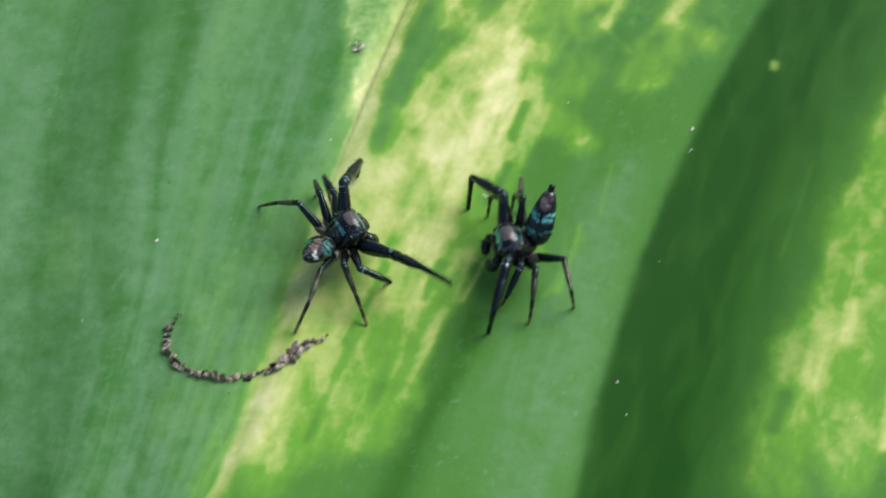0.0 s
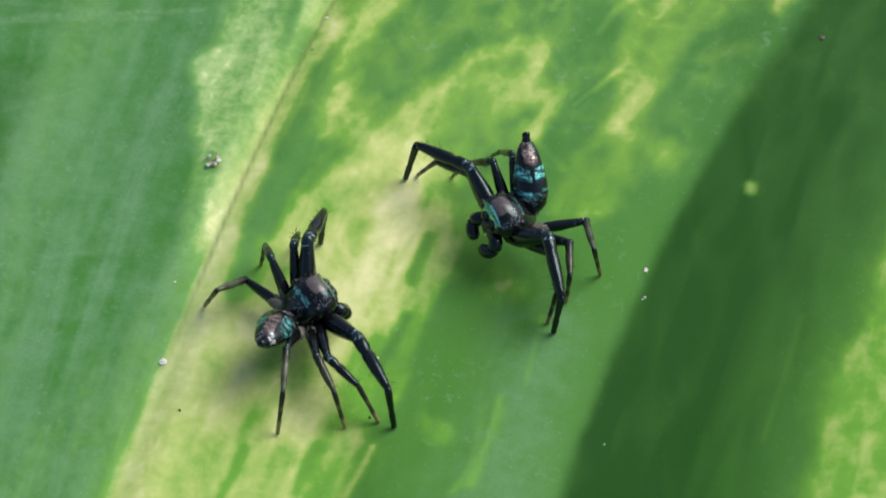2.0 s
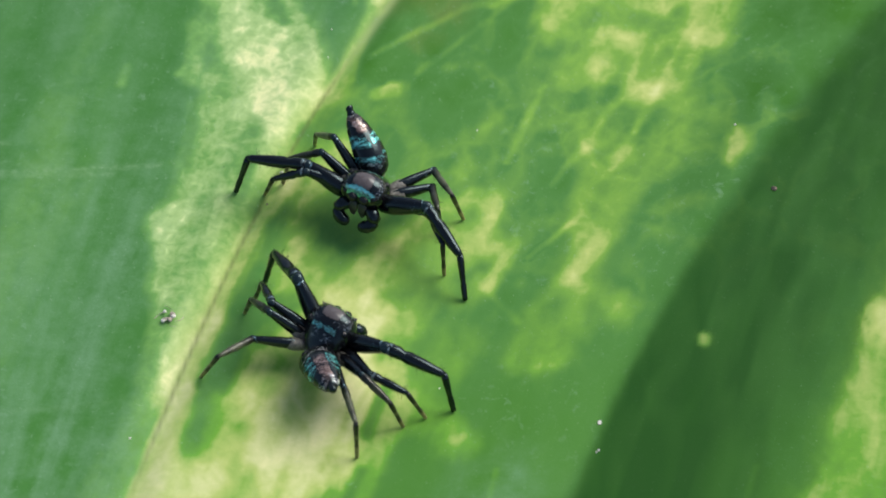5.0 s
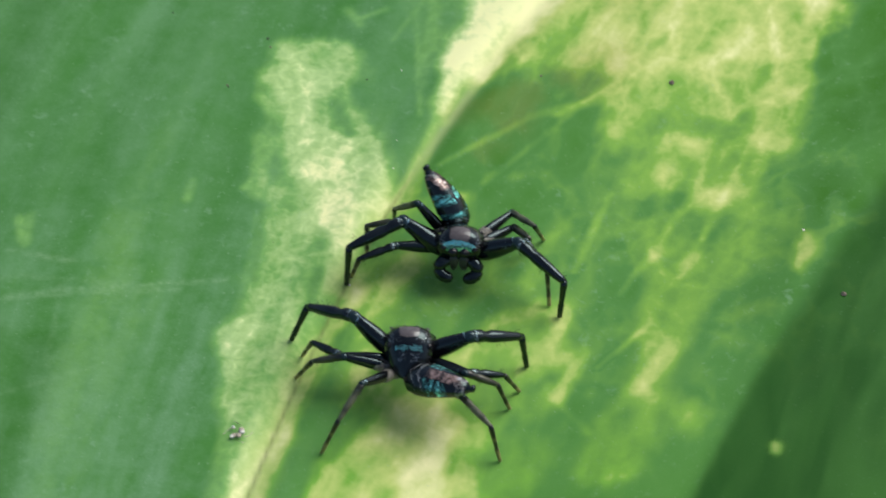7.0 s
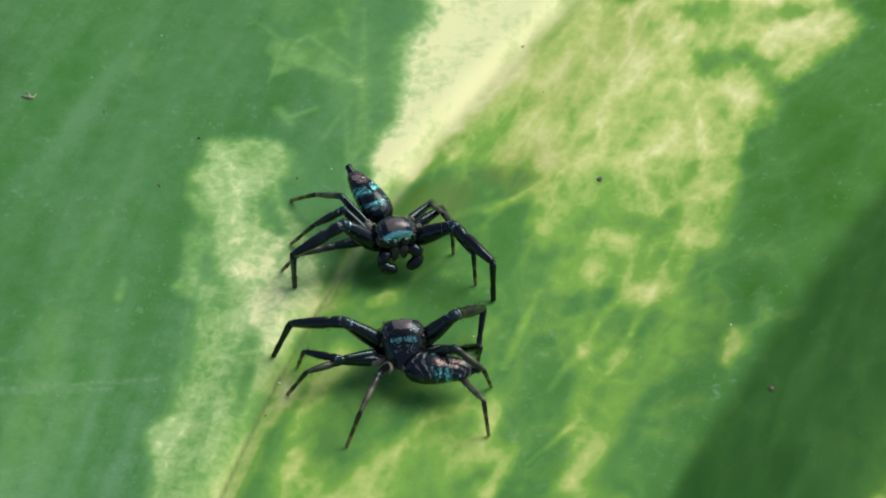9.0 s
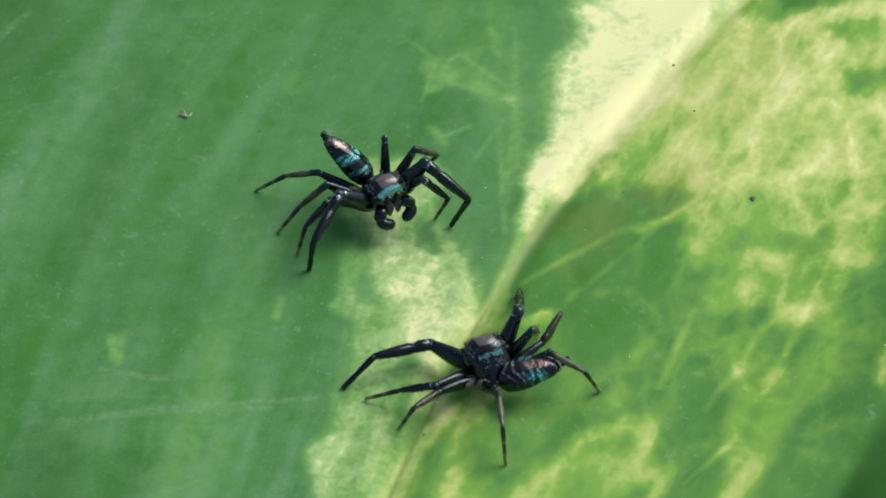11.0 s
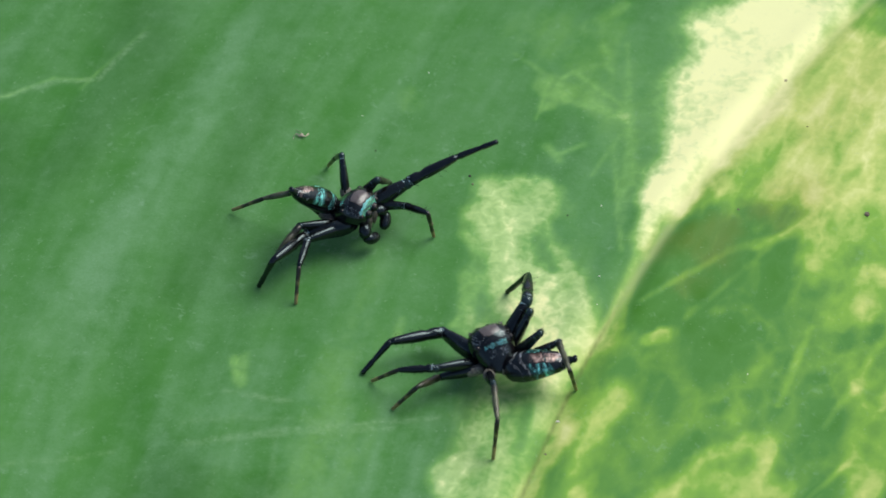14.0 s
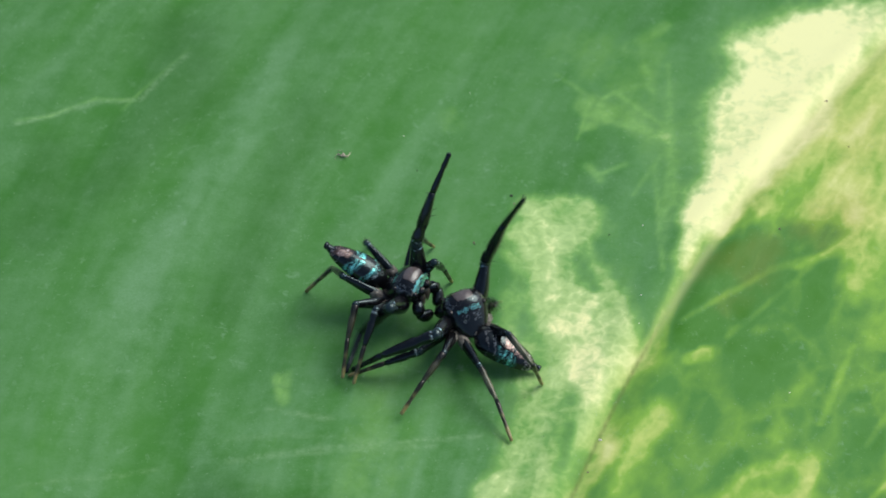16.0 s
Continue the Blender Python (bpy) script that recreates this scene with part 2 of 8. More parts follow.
def scaled_material(name, bands, wide=0.0, base=(0.005, 0.005, 0.006), rough=0.13, fuzzy=0.9):
    """Black chitin with bands of iridescent scales along the body: bands are (from, to, colour, density, half width, half width of the gap along the back) in mm of the part's own y."""
    n = Nodes(name)
    at = n.mapped(n.coords(), (1000, 1000, 1000))
    split = n.tree.nodes.new("ShaderNodeSeparateXYZ")
    n.link(at, split.inputs[0])
    ragged = n.math("MULTIPLY_ADD", n.noise(at, 2.2, 3, 0.7), fuzzy, -0.5 * fuzzy)
    side = n.math("MULTIPLY", n.math("ABSOLUTE", split.outputs[0]), wide)  # bands sweep backwards at the sides
    y = n.math("ADD", n.math("ADD", split.outputs[1], side), ragged)
    felt = n.ramp(n.noise(at, 7.0, 3, 0.7), [(0.55, (0, 0, 0)), (0.75, (1, 1, 1))])
    color = n.mix(n.math("MULTIPLY", felt, 0.06), base, (0.04, 0.045, 0.05))
    metal = None
    grains = n.noise(at, 17.0, 2, 0.7)
    hue = n.noise(at, 5.0, 2)
    above = n.math("GREATER_THAN", n.math("ADD", split.outputs[2], n.math("MULTIPLY", ragged, 0.4)), -0.1)
    streaks = n.noise(n.mapped(at, (1.0, 2.2, 1.0)), 1.9, 4, 0.7)
    for low, high, tone, density, widest, *gap in bands:
        middle, half = (low + high) / 2, (high - low) / 2
        away = n.math("MULTIPLY", n.math("ABSOLUTE", n.math("SUBTRACT", y, middle)), 1 / half)
        inside = n.ramp(n.math("MULTIPLY", away, 0.5), [(0.3, (1, 1, 1)), (0.62, (0, 0, 0))])
        flank = n.math("MULTIPLY_ADD", ragged, 0.6, n.math("ABSOLUTE", split.outputs[0]))
        inside = n.math("MULTIPLY", inside, n.math("LESS_THAN", flank, widest))
        if gap:
            inside = n.math("MULTIPLY", inside, n.math("GREATER_THAN", flank, gap[0]))
        speck = n.ramp(n.math("MULTIPLY_ADD", grains, 0.4, n.math("MULTIPLY", streaks, 0.6)), [(0.56 - 0.25 * density, (0, 0, 0)), (0.66 - 0.2 * density, (1, 1, 1))])
        inside = n.math("MULTIPLY", n.math("MULTIPLY", inside, speck), above)
        # the scales' own hue, with whitish highlights put into its pale end
        glint = n.mix(hue, tuple(c * 0.9 for c in tone), tuple(min(1, c * 2.4 + 0.3) for c in tone))
        color = n.mix(inside, color, glint)
        metal = inside if metal is None else n.math("MAXIMUM", metal, inside)
    n.link(color, n.shader.inputs["Base Color"])
    n.link(n.math("MULTIPLY", metal, 0.65), n.shader.inputs["Metallic"])
    n.link(n.math("MULTIPLY_ADD", metal, 0.22, n.ramp(n.noise(at, 5.0, 2), [(0.3, (rough - 0.04,) * 3), (0.7, (rough + 0.06,) * 3)])), n.shader.inputs["Roughness"])
    n.shader.inputs["Specular Tint"].default_value = (0.68, 0.94, 1.0, 1)
    n.shader.inputs["Specular IOR Level"].default_value = 0.5
    n.bump(n.noise(at, 7.0, 3, 0.6), 0.00003, 0.35)
    return n.material


def carapace_material():
    """Black head with a brown satin plate between the eyes, teal scales on its front and rear rims and pale flecks round it."""
    n = Nodes("carapace_scales")
    at = n.mapped(n.coords(), (1000, 1000, 1000))
    split = n.tree.nodes.new("ShaderNodeSeparateXYZ")
    n.link(at, split.inputs[0])
    ragged = n.math("MULTIPLY_ADD", n.noise(at, 4.5, 3, 0.8), 0.34, -0.17)
    x = n.math("ADD", n.math("ABSOLUTE", split.outputs[0]), ragged)
    y = n.math("ADD", split.outputs[1], ragged)
    grains, hue = n.noise(at, 13.0, 2, 0.7), n.noise(at, 5.0, 2)

    def field(low, high, widest, narrowest=-1.0, lowest=0.2):
        inside = n.math("MULTIPLY", n.math("GREATER_THAN", y, low), n.math("LESS_THAN", y, high))
        inside = n.math("MULTIPLY", inside, n.math("MULTIPLY", n.math("LESS_THAN", x, widest), n.math("GREATER_THAN", x, narrowest)))
        return n.math("MULTIPLY", inside, n.math("GREATER_THAN", split.outputs[2], lowest))

    def grainy(inside, density):
        low = 0.60 - 0.28 * density
        return n.math("MULTIPLY", inside, n.ramp(grains, [(low, (0, 0, 0)), (low + 0.1, (1, 1, 1))]))
    u, v = n.math("MULTIPLY", x, 1 / 0.52), n.math("MULTIPLY_ADD", y, 1 / 0.40, -0.56 / 0.40)
    oval = n.math("ADD", n.math("POWER", n.math("ABSOLUTE", u), 3.5), n.math("POWER", n.math("ABSOLUTE", v), 3.5))
    plate = n.math("MULTIPLY", n.ramp(oval, [(0.55, (1, 1, 1)), (1.0, (0, 0, 0))]), n.math("GREATER_THAN", split.outputs[2], 0.3))
    teal = n.math("MAXIMUM", grainy(field(0.95, 1.16, 0.8), 0.8), grainy(field(-0.36, -0.16, 0.62, 0.04, lowest=0.2), 0.42))
    flecks = n.math("MAXIMUM", n.math("MAXIMUM", grainy(field(0.02, 0.2, 0.85, 0.3), 0.12), grainy(field(-0.75, -0.45, 0.5, 0.1, lowest=-0.1), 0.15)), grainy(field(0.0, 1.0, 1.0, 0.74), 0.12))
    hem = grainy(n.math("MULTIPLY", n.math("LESS_THAN", n.math("ADD", split.outputs[2], ragged), -0.36), n.math("LESS_THAN", split.outputs[1], 0.5)), 0.45)
    flecks = n.math("MAXIMUM", flecks, hem)
    color = n.mix(n.math("MULTIPLY", plate, 0.9), (0.006, 0.0055, 0.006), n.mix(n.noise(at, 6.0, 3, 0.6), (0.07, 0.056, 0.054), (0.21, 0.18, 0.175)))
    color = n.mix(flecks, color, (0.34, 0.37, 0.38))
    color = n.mix(teal, color, n.mix(hue, (0.05, 0.50, 0.46), (0.45, 0.85, 0.78)))
    n.link(color, n.shader.inputs["Base Color"])
    n.link(n.math("MAXIMUM", n.math("MULTIPLY", plate, 0.2), n.math("MULTIPLY", n.math("MAXIMUM", teal, flecks), 0.8)), n.shader.inputs["Metallic"])
    n.link(n.math("MULTIPLY_ADD", plate, 0.10, 0.11), n.shader.inputs["Roughness"])
    n.shader.inputs["Specular Tint"].default_value = (0.68, 0.94, 1.0, 1)
    n.shader.inputs["Specular IOR Level"].default_value = 0.5
    n.bump(n.noise(at, 7.0, 3, 0.6), 0.00003, 0.35)
    return n.material


def plain_material(name, color, rough=0.6, spread=0.5, scale=6.0):
    n = Nodes(name)
    at = n.mapped(n.coords(), (1000, 1000, 1000))
    n.link(n.ramp(n.noise(at, scale, 4, 0.7), [(0.3, tuple(c * (1 - spread) for c in color)), (0.7, tuple(min(1, c * (1 + spread)) for c in color))]), n.shader.inputs["Base Color"])
    n.shader.inputs["Roughness"].default_value = rough
    n.bump(n.noise(at, scale * 2, 3), 0.00006, 0.7)
    return n.material


TEAL, COPPER, SILVER = (0.05, 0.76, 0.70), (0.13, 0.060, 0.042), (0.5, 0.54, 0.58)
LEAF = leaf_material()
BLACK = cuticle_material("black_cuticle", (0.004, 0.004, 0.005), 0.13)
LEG_BLACK = cuticle_material("leg_cuticle", (0.004, 0.004, 0.005), 0.14)
THIGH = scaled_material("thigh_scales", [(1.75, 2.7, (0.10, 0.22, 0.27), 0.0, 9), (0.5, 1.4, (0.05, 0.16, 0.17), -0.25, 9)])
SHIN = scaled_material("shin_scales", [(-0.2, 0.3, (0.20, 0.34, 0.42), 0.1, 9)])
KNEE = cuticle_material("knee_cuticle", (0.012, 0.022, 0.026), 0.2, 0.6)
LEG_BROWN = foot_material()
HIND_SHIN = ringed_material("hind_shin_cuticle", (0.088, 0.096, 0.055), 1.1)
MID_SHIN = ringed_material("mid_shin_cuticle", (0.040, 0.043, 0.022), 0.9)
JAW = cuticle_material("jaw_cuticle", (0.05, 0.042, 0.036), 0.35)
PALE_JOINT = plain_material("pale_joint", (0.15, 0.145, 0.125), 0.5, 0.9, 7.0)
CARAPACE = carapace_material()
ABDOMEN_TEAL = scaled_material("teal_abdomen_scales", [(-0.45, -0.30, (0.14, 0.22, 0.22), 0.2, 9), (-0.80, -0.52, TEAL, 0.32, 9), (-1.9, -1.3, TEAL, 0.40, 9, 0.08), (-2.95, -2.15, COPPER, 0.5, 0.34), (-2.75, -2.4, SILVER, 0.1, 0.5), (-3.2, -2.95, SILVER, 0.1, 0.22)], 0.55, fuzzy=0.5)
ABDOMEN_GREY = scaled_material("grey_abdomen_scales", [(-0.42, -0.30, (0.20, 0.21, 0.21), 0.3, 9), (-0.85, -0.7, (0.20, 0.21, 0.21), 0.3, 9), (-2.0, -1.0, TEAL, 0.26, 9, 0.34), (-2.9, -1.3, COPPER, 0.5, 0.28), (-3.0, -2.6, SILVER, 0.35, 0.5, 0.1)], 0.6, fuzzy=0.45)
EYE = plain_material("eye_lens", (0.004, 0.004, 0.005), 0.06, 0.1)
TUFT = plain_material("grey_tuft", (0.10, 0.10, 0.10), 0.8)
CRUMB = plain_material("brown_crumb", (0.18, 0.145, 0.11), 0.9, 0.75, 3.0)
HUSK = plain_material("pale_husk", (0.42, 0.37, 0.30), 0.85, 0.6, 4.0)
DUST = plain_material("white_dust", (0.72, 0.70, 0.64), 0.9, 0.2)
SOOT = plain_material("dark_speck", (0.03, 0.028, 0.025), 0.9, 0.4)

# ---- the leaf ----
PATCHES_MARGIN = [
    (32.9, -1, 29.9, -10.3, 1.36, 0.56),
    (29.3, -3.9, 26.3, -12.5, 0.91, 0.52),
    (29.6, -3.9, 26.2, -14.7, 1.66, 0.48),
    (25.4, -16, 21.6, -25.7, 1.51, 0.52),
    (22.2, -25.7, 17.5, -37.5, 1.51, 0.58),
    (29.9, -10.3, 26.8, -19.9, 1.36, 0.42),
    (26.8, -20.3, 22.9, -31.3, 1.36, 0.48),
    (25.1, -31.3, 21.6, -37.4, 1.06, 0.4),
    (29.1, -29.2, 26.3, -37.4, 1.81, 0.6),
    (31.1, -20.2, 22.8, -38.2, 0.36, 0.78),
    (28.7, -25.6, 26.4, -31.2, 0.76, 0.4),
    (31.5, -2, 29, -8.5, 0.91, 0.5),
    (23.7, -22.4, 22.1, -27.3, 0.3, 0.7),
    (20.8, -28.1, 18.3, -35.2, 0.3, 0.7),
    (27, -12.1, 24.5, -19.9, 0.3, 0.65),
]
PATCHES_BASE = [
    (-13.7, -40.3, -10.1, -27.8, 2.84, 0.57),
    (-10.4, -29.4, -7.6, -22, 2.08, 0.65),
    (-7.6, -25.3, -3.1, -18, 3.21, 0.53),
    (-3, -21, -1.1, -14.5, 2.27, 0.63),
    (-6.2, -27.7, -7.3, -35.7, 2.65, 0.55),
    (-4.6, -27.7, -2.3, -22.2, 1.89, 0.55),
    (-8.6, -33.3, -9.7, -39.5, 1.7, 0.67),
    (-11.1, -34.2, -12.8, -40, 1.13, 0.7),
    (-0.4, -14.9, 1.7, -13.5, 1.13, 0.88),
    (-2.4, -13.2, 0.3, -11.3, 1.13, 0.67),
    (-3.3, -24.4, -1, -18, 0.95, 0.7),
    (-9.5, -20.3, -6.6, -11, 0.57, 0.8),
    (-6.6, -11, -3.6, -3.6, 0.49, 0.7),
    (-7.4, -5.1, -7.5, -9.3, 0.95, 0.55),
    (-7.9, -10.6, -8.5, -15.1, 0.66, 0.55),
    (-5.8, -15.9, -3.5, -10.1, 1.13, 0.1),
]
PATCHES_BASE_A = [
    (-3.5, -10.5, -2.5, -7.8, 0.76, 0.2),
    (-7.9, -36.8, -6.1, -32.9, 0.57, 0.3),
    (-4.2, -30.9, -5.4, -34.8, 0.57, 0.3),
    (-2.9, -30.1, -4.1, -34, 1.13, 0.35),
    (-1, -27.6, 0.3, -24.3, 1.13, 0.3),
    (-5.9, -38.3, -4.7, -37.1, 0.95, 0.3),
    (-3.1, -40.1, -0.9, -34.7, 1.32, 0.15),
    (-4.7, -39.4, -4.1, -38.3, 0.76, 0.2),
    (-4.4, -39.4, -0.3, -26.8, 0.3, 0.73),
    (-0.3, -26.8, 1.3, -22.6, 0.26, 0.65),
    (-7.2, -40.2, -4.5, -33.3, 0.42, 0.6),
    (-1.7, -23.9, 0.3, -17.9, 0.76, 0.6),
    (1.9, -33.1, 3.6, -27.5, 3.78, 0.22),
    (7, -16.4, 5.2, -29.1, 2.84, 0.2),
    (3.5, -36.2, 1.9, -40, 2.84, 0.2),
    (3.7, -8, 5.9, -4.7, 1.32, 0.55),
]
PATCHES_BASE_B = [
    (2, -7.6, 3.7, -9.9, 0.95, 0.55),
    (4.7, -14.3, 6.5, -9.8, 1.13, 0.4),
    (3.7, -16.5, 2.3, -18.7, 1.13, 0.4),
    (9.5, -12.9, 9.1, -13.8, 0.57, 0.57),
    (10.7, -5.5, 13.6, -4.1, 1.13, 0.55),
    (11.7, -8.3, 13.4, -10.5, 0.95, 0.5),
    (9.2, -10.6, 10.6, -9.2, 1.13, 0.42),
    (16.1, -3.5, 14.2, -5.5, 0.57, 0.45),
    (26.4, -10.6, 23.9, -17.3, 1.13, 0.57),
    (25.2, -18.2, 21.5, -23.8, 1.7, 0.55),
    (22.8, -23.7, 20.4, -29.5, 1.51, 0.57),
    (21, -30.3, 17.9, -34.3, 1.51, 0.57),
    (18.8, -35.1, 15.7, -39.3, 1.32, 0.63),
    (23.2, -27, 24.6, -21.2, 0.95, 0.45),
    (22.1, -33.4, 20.5, -38.9, 1.13, 0.45),
    (24.4, -32.6, 22, -39.6, 0.57, 0.8),
]
PATCHES_BASE_C = [
    (19.4, -36.6, 18.2, -39.7, 0.76, 0.3),
    (-15.3, -27.1, -15.8, -31.1, 0.42, 0.48),
    (-17.6, -37.4, -18, -39.3, 0.68, 0.55),
    (-24.5, -25.7, -24.6, -29, 0.95, 0.42),
    (-16.1, -30.4, -16.4, -32, 0.57, 0.35),
    (-13.3, -28.7, -13.5, -31.1, 0.38, 0.35),
]
PATCHES_LOW = [
    (-11.5, -30.4, -9.5, -23.1, 0.76, 0.82),
    (-9.5, -23.1, -7.2, -16.2, 0.54, 0.73),
    (-7.2, -16.2, -5.4, -8.9, 0.39, 0.65),
    (-5.4, -8.9, -2.4, -2, 0.33, 0.57),
    (-8.3, -5.4, -7.8, -9.4, 0.83, 0.55),
    (-6.8, -1.7, -5.9, -4.6, 0.91, 0.57),
    (-8.4, -12.9, -9, -17.9, 0.45, 0.5),
    (-4, -1.6, -2.4, -1.2, 0.76, 0.67),
    (-8.7, -23, -6.5, -20.4, 1.36, 0.67),
    (-9.3, -26.8, -9.6, -29.8, 1.06, 0.67),
    (-6.1, -24.9, -2.9, -23.5, 1.36, 0.57),
    (-6.2, -15.2, -4.8, -12.7, 0.91, 0.1),
    (-3.3, -10.3, -2.2, -9.2, 0.91, 0.2),
    (-3.4, -4.9, -2.3, -4.5, 0.76, 0.3),
    (-1.7, -7.4, -0.6, -8.1, 0.6, 0.63),
    (-4.4, -6.4, -3, -8.2, 0.6, 0.55),
]
PATCHES_LOW_A = [
    (-3.1, -15.8, -0.6, -12.3, 1.81, 0.61),
    (-1.1, -12.3, 1.5, -11.5, 1.06, 0.67),
    (0, -16.3, 1.3, -14.3, 1.06, 0.9),
    (-1, -19, 0, -17, 1.06, 0.7),
    (-2, -20.3, -0.9, -22.2, 1.21, 0.57),
    (-7.4, -12.5, -6.7, -11.1, 0.6, 0.55),
    (0.6, -24.7, 2.4, -17.3, 0.27, 0.6),
    (-1.3, -26.6, -0.5, -29, 0.91, 0.55),
    (-3.7, -29.1, -2.3, -26.6, 0.91, 0.61),
    (2.4, -26.5, 2.2, -26.8, 0.54, 0.45),
    (5.2, -25.5, 3.9, -29.5, 0.3, 0.5),
    (1.5, -8.4, 5, -6.9, 0.76, 0.53),
    (5, -6.9, 7.5, -3.9, 0.76, 0.55),
    (3.1, -9.8, 4.2, -9, 0.76, 0.55),
    (9.5, -12.4, 10, -13.7, 0.36, 0.5),
    (7.4, -10.7, 9, -11, 1.21, 0.42),
]
PATCHES_LOW_B = [
    (11.3, -2.7, 14.1, -2.6, 0.91, 0.53),
    (15.7, -2.5, 16.1, -1.4, 0.36, 0.63),
    (11.2, -8.1, 14, -5.2, 0.76, 0.45),
    (8.9, -1.6, 10.8, -1.2, 0.6, 0.55),
    (21.9, -22.3, 20.4, -29.1, 0.76, 0.55),
    (22.7, -19.7, 22.3, -21, 0.45, 0.5),
    (-10.8, -30.4, -8.7, -23, 0.85, 0.82),
    (-8.7, -23, -6.8, -15.2, 0.6, 0.8),
    (-6.8, -15.2, -4.9, -7.9, 0.39, 0.8),
    (-3.2, -12.7, -1.1, -11.6, 0.91, 0.69),
    (-2, -17.4, 0.2, -13.6, 1.06, 0.8),
    (-0.4, -20.3, 0.3, -17.3, 0.6, 0.85),
    (5.3, -6.5, 7.5, -3.9, 0.6, 0.57),
    (2.1, -9.1, 4.7, -6.9, 0.6, 0.59),
    (12.4, -2.6, 13.2, -4.4, 0.6, 0.55),
    (-5, -21.7, -1.4, -22.9, 1.36, 0.69),
]
PATCHES_LOW_C = [
    (-7.9, -24.9, -3.8, -27.3, 1.36, 0.69),
    (-2.1, -12.7, 1.1, -16.3, 1.36, 0.71),
    (0.6, -20.3, -0.9, -22.8, 0.91, 0.67),
]
PATCHES_LOWER = [
    (-4.1, 3.3, -3, 4.9, 1.36, 0.78),
    (-2.3, 4.5, -2.1, 2.6, 0.6, 0.82),
    (-4.4, 3.3, -4, -0.9, 0.39, 0.3),
    (-5.6, -1.3, -6, -4.3, 0.76, 0.55),
    (-6.3, 3.3, -6.8, 0.2, 0.45, 0.48),
    (-7.8, -5.1, -7.5, -7.6, 0.6, 0.59),
    (-6.7, -7.3, -7.4, -10.5, 0.76, 0.57),
    (-8.4, -11.2, -8.5, -15, 0.3, 0.43),
    (-3.8, -4.6, -5.3, -9.4, 0.91, 0.43),
    (0.5, 0, -0.6, -1.2, 0.76, 0.53),
    (1, 3.1, -0.1, 1.5, 0.91, 0.33),
    (2.1, 3.5, 2.5, 3.9, 0.36, 0.78),
    (5.8, 5.4, 4.7, 3.8, 0.24, 0.55),
    (2.7, 1.9, 3.8, 2.4, 0.6, 0.15),
    (1.6, 0.8, 3.8, 1.6, 0.76, 0.1),
    (7.5, 3.6, 4.9, 1.2, 0.21, 0.43),
]
PATCHES_LOWER_A = [
    (5.7, -4.4, 7.4, -2.9, 0.51, 0.48),
    (7.7, -1.4, 9.4, 0.2, 0.36, 0.43),
    (9.4, 0.6, 12.3, 3.8, 0.45, 0.53),
    (12.9, 5, 14.1, 5.4, 0.91, 0.7),
    (14.1, 5, 16.4, 5.5, 0.76, 0.7),
    (15.4, 3.9, 13.4, 1.5, 0.76, 0.53),
    (15.8, -1.1, 15.5, -3, 0.36, 0.68),
    (11.6, -2.4, 12.6, -3.5, 0.91, 0.53),
    (13.3, -0.8, 11.8, -3.1, 0.45, 0.53),
    (11.4, -6.4, 13.9, -5.3, 0.76, 0.48),
    (9.4, -0.9, 10.4, -5.4, 0.91, 0.2),
    (10.7, -3.5, 11.2, -5, 0.6, 0.18),
    (12.2, 1.1, 10.5, -0.5, 0.6, 0.22),
    (14, -2.7, 14.6, -3.8, 0.45, 0.2),
    (9.1, -12.5, 9.8, -13.9, 0.36, 0.55),
    (10.8, -10.4, 11.3, -11.8, 0.76, 0.35),
]
PATCHES_LOWER_B = [
    (7.6, -9, 9.2, -8.3, 0.6, 0.35),
    (6.8, -9.8, 6.2, -11.5, 0.6, 0.33),
    (19.5, -0.1, 19.8, 0.9, 0.45, 0.49),
    (21.2, 3.2, 21.3, 2.1, 0.33, 0.48),
    (23, 2.5, 22.4, 2.1, 0.24, 0.43),
    (17.1, -12.2, 17.1, -12.4, 0.36, 0.53),
    (0.6, -10.6, -1.4, -14.8, 0.91, 0.55),
    (0.7, -18.8, -1.2, -24.5, 0.91, 0.48),
    (3.1, -17.4, 2.3, -20, 0.45, 0.43),
    (0.3, -24.2, 2.3, -20, 0.18, 0.58),
    (0.8, -22.3, 1.8, -19.4, 0.76, 0.3),
    (-7.3, -18.6, -5.1, -15.9, 0.6, 0.3),
    (-0.6, -2, 2.7, -6.7, 1.36, 0.48),
    (3.8, -5.5, 7.7, -4, 1.21, 0.43),
    (-1.5, -10, 1.1, -8.5, 1.06, 0.7),
    (-4.3, -14.9, -1.5, -11.4, 0.91, 0.7),
]
PATCHES_LOWER_C = [
    (7.1, -6.5, 10.4, -5.4, 0.91, 0.43),
    (-3.2, -9.3, -1.1, -6.4, 0.91, 0.72),
    (-1, -10, 1.5, -14.7, 0.91, 0.74),
    (2, -15.4, 5.4, -18.6, 0.91, 0.53),
    (-6, -17.6, -1.3, -20.1, 1.06, 0.72),
    (-7.2, -14.9, -5.8, -10.4, 0.45, 0.8),
    (-5.6, -16.2, -4.5, -17.6, 0.36, 0.34),
    (-3.7, -17.5, -1.9, -17.5, 0.76, 0.59),
]
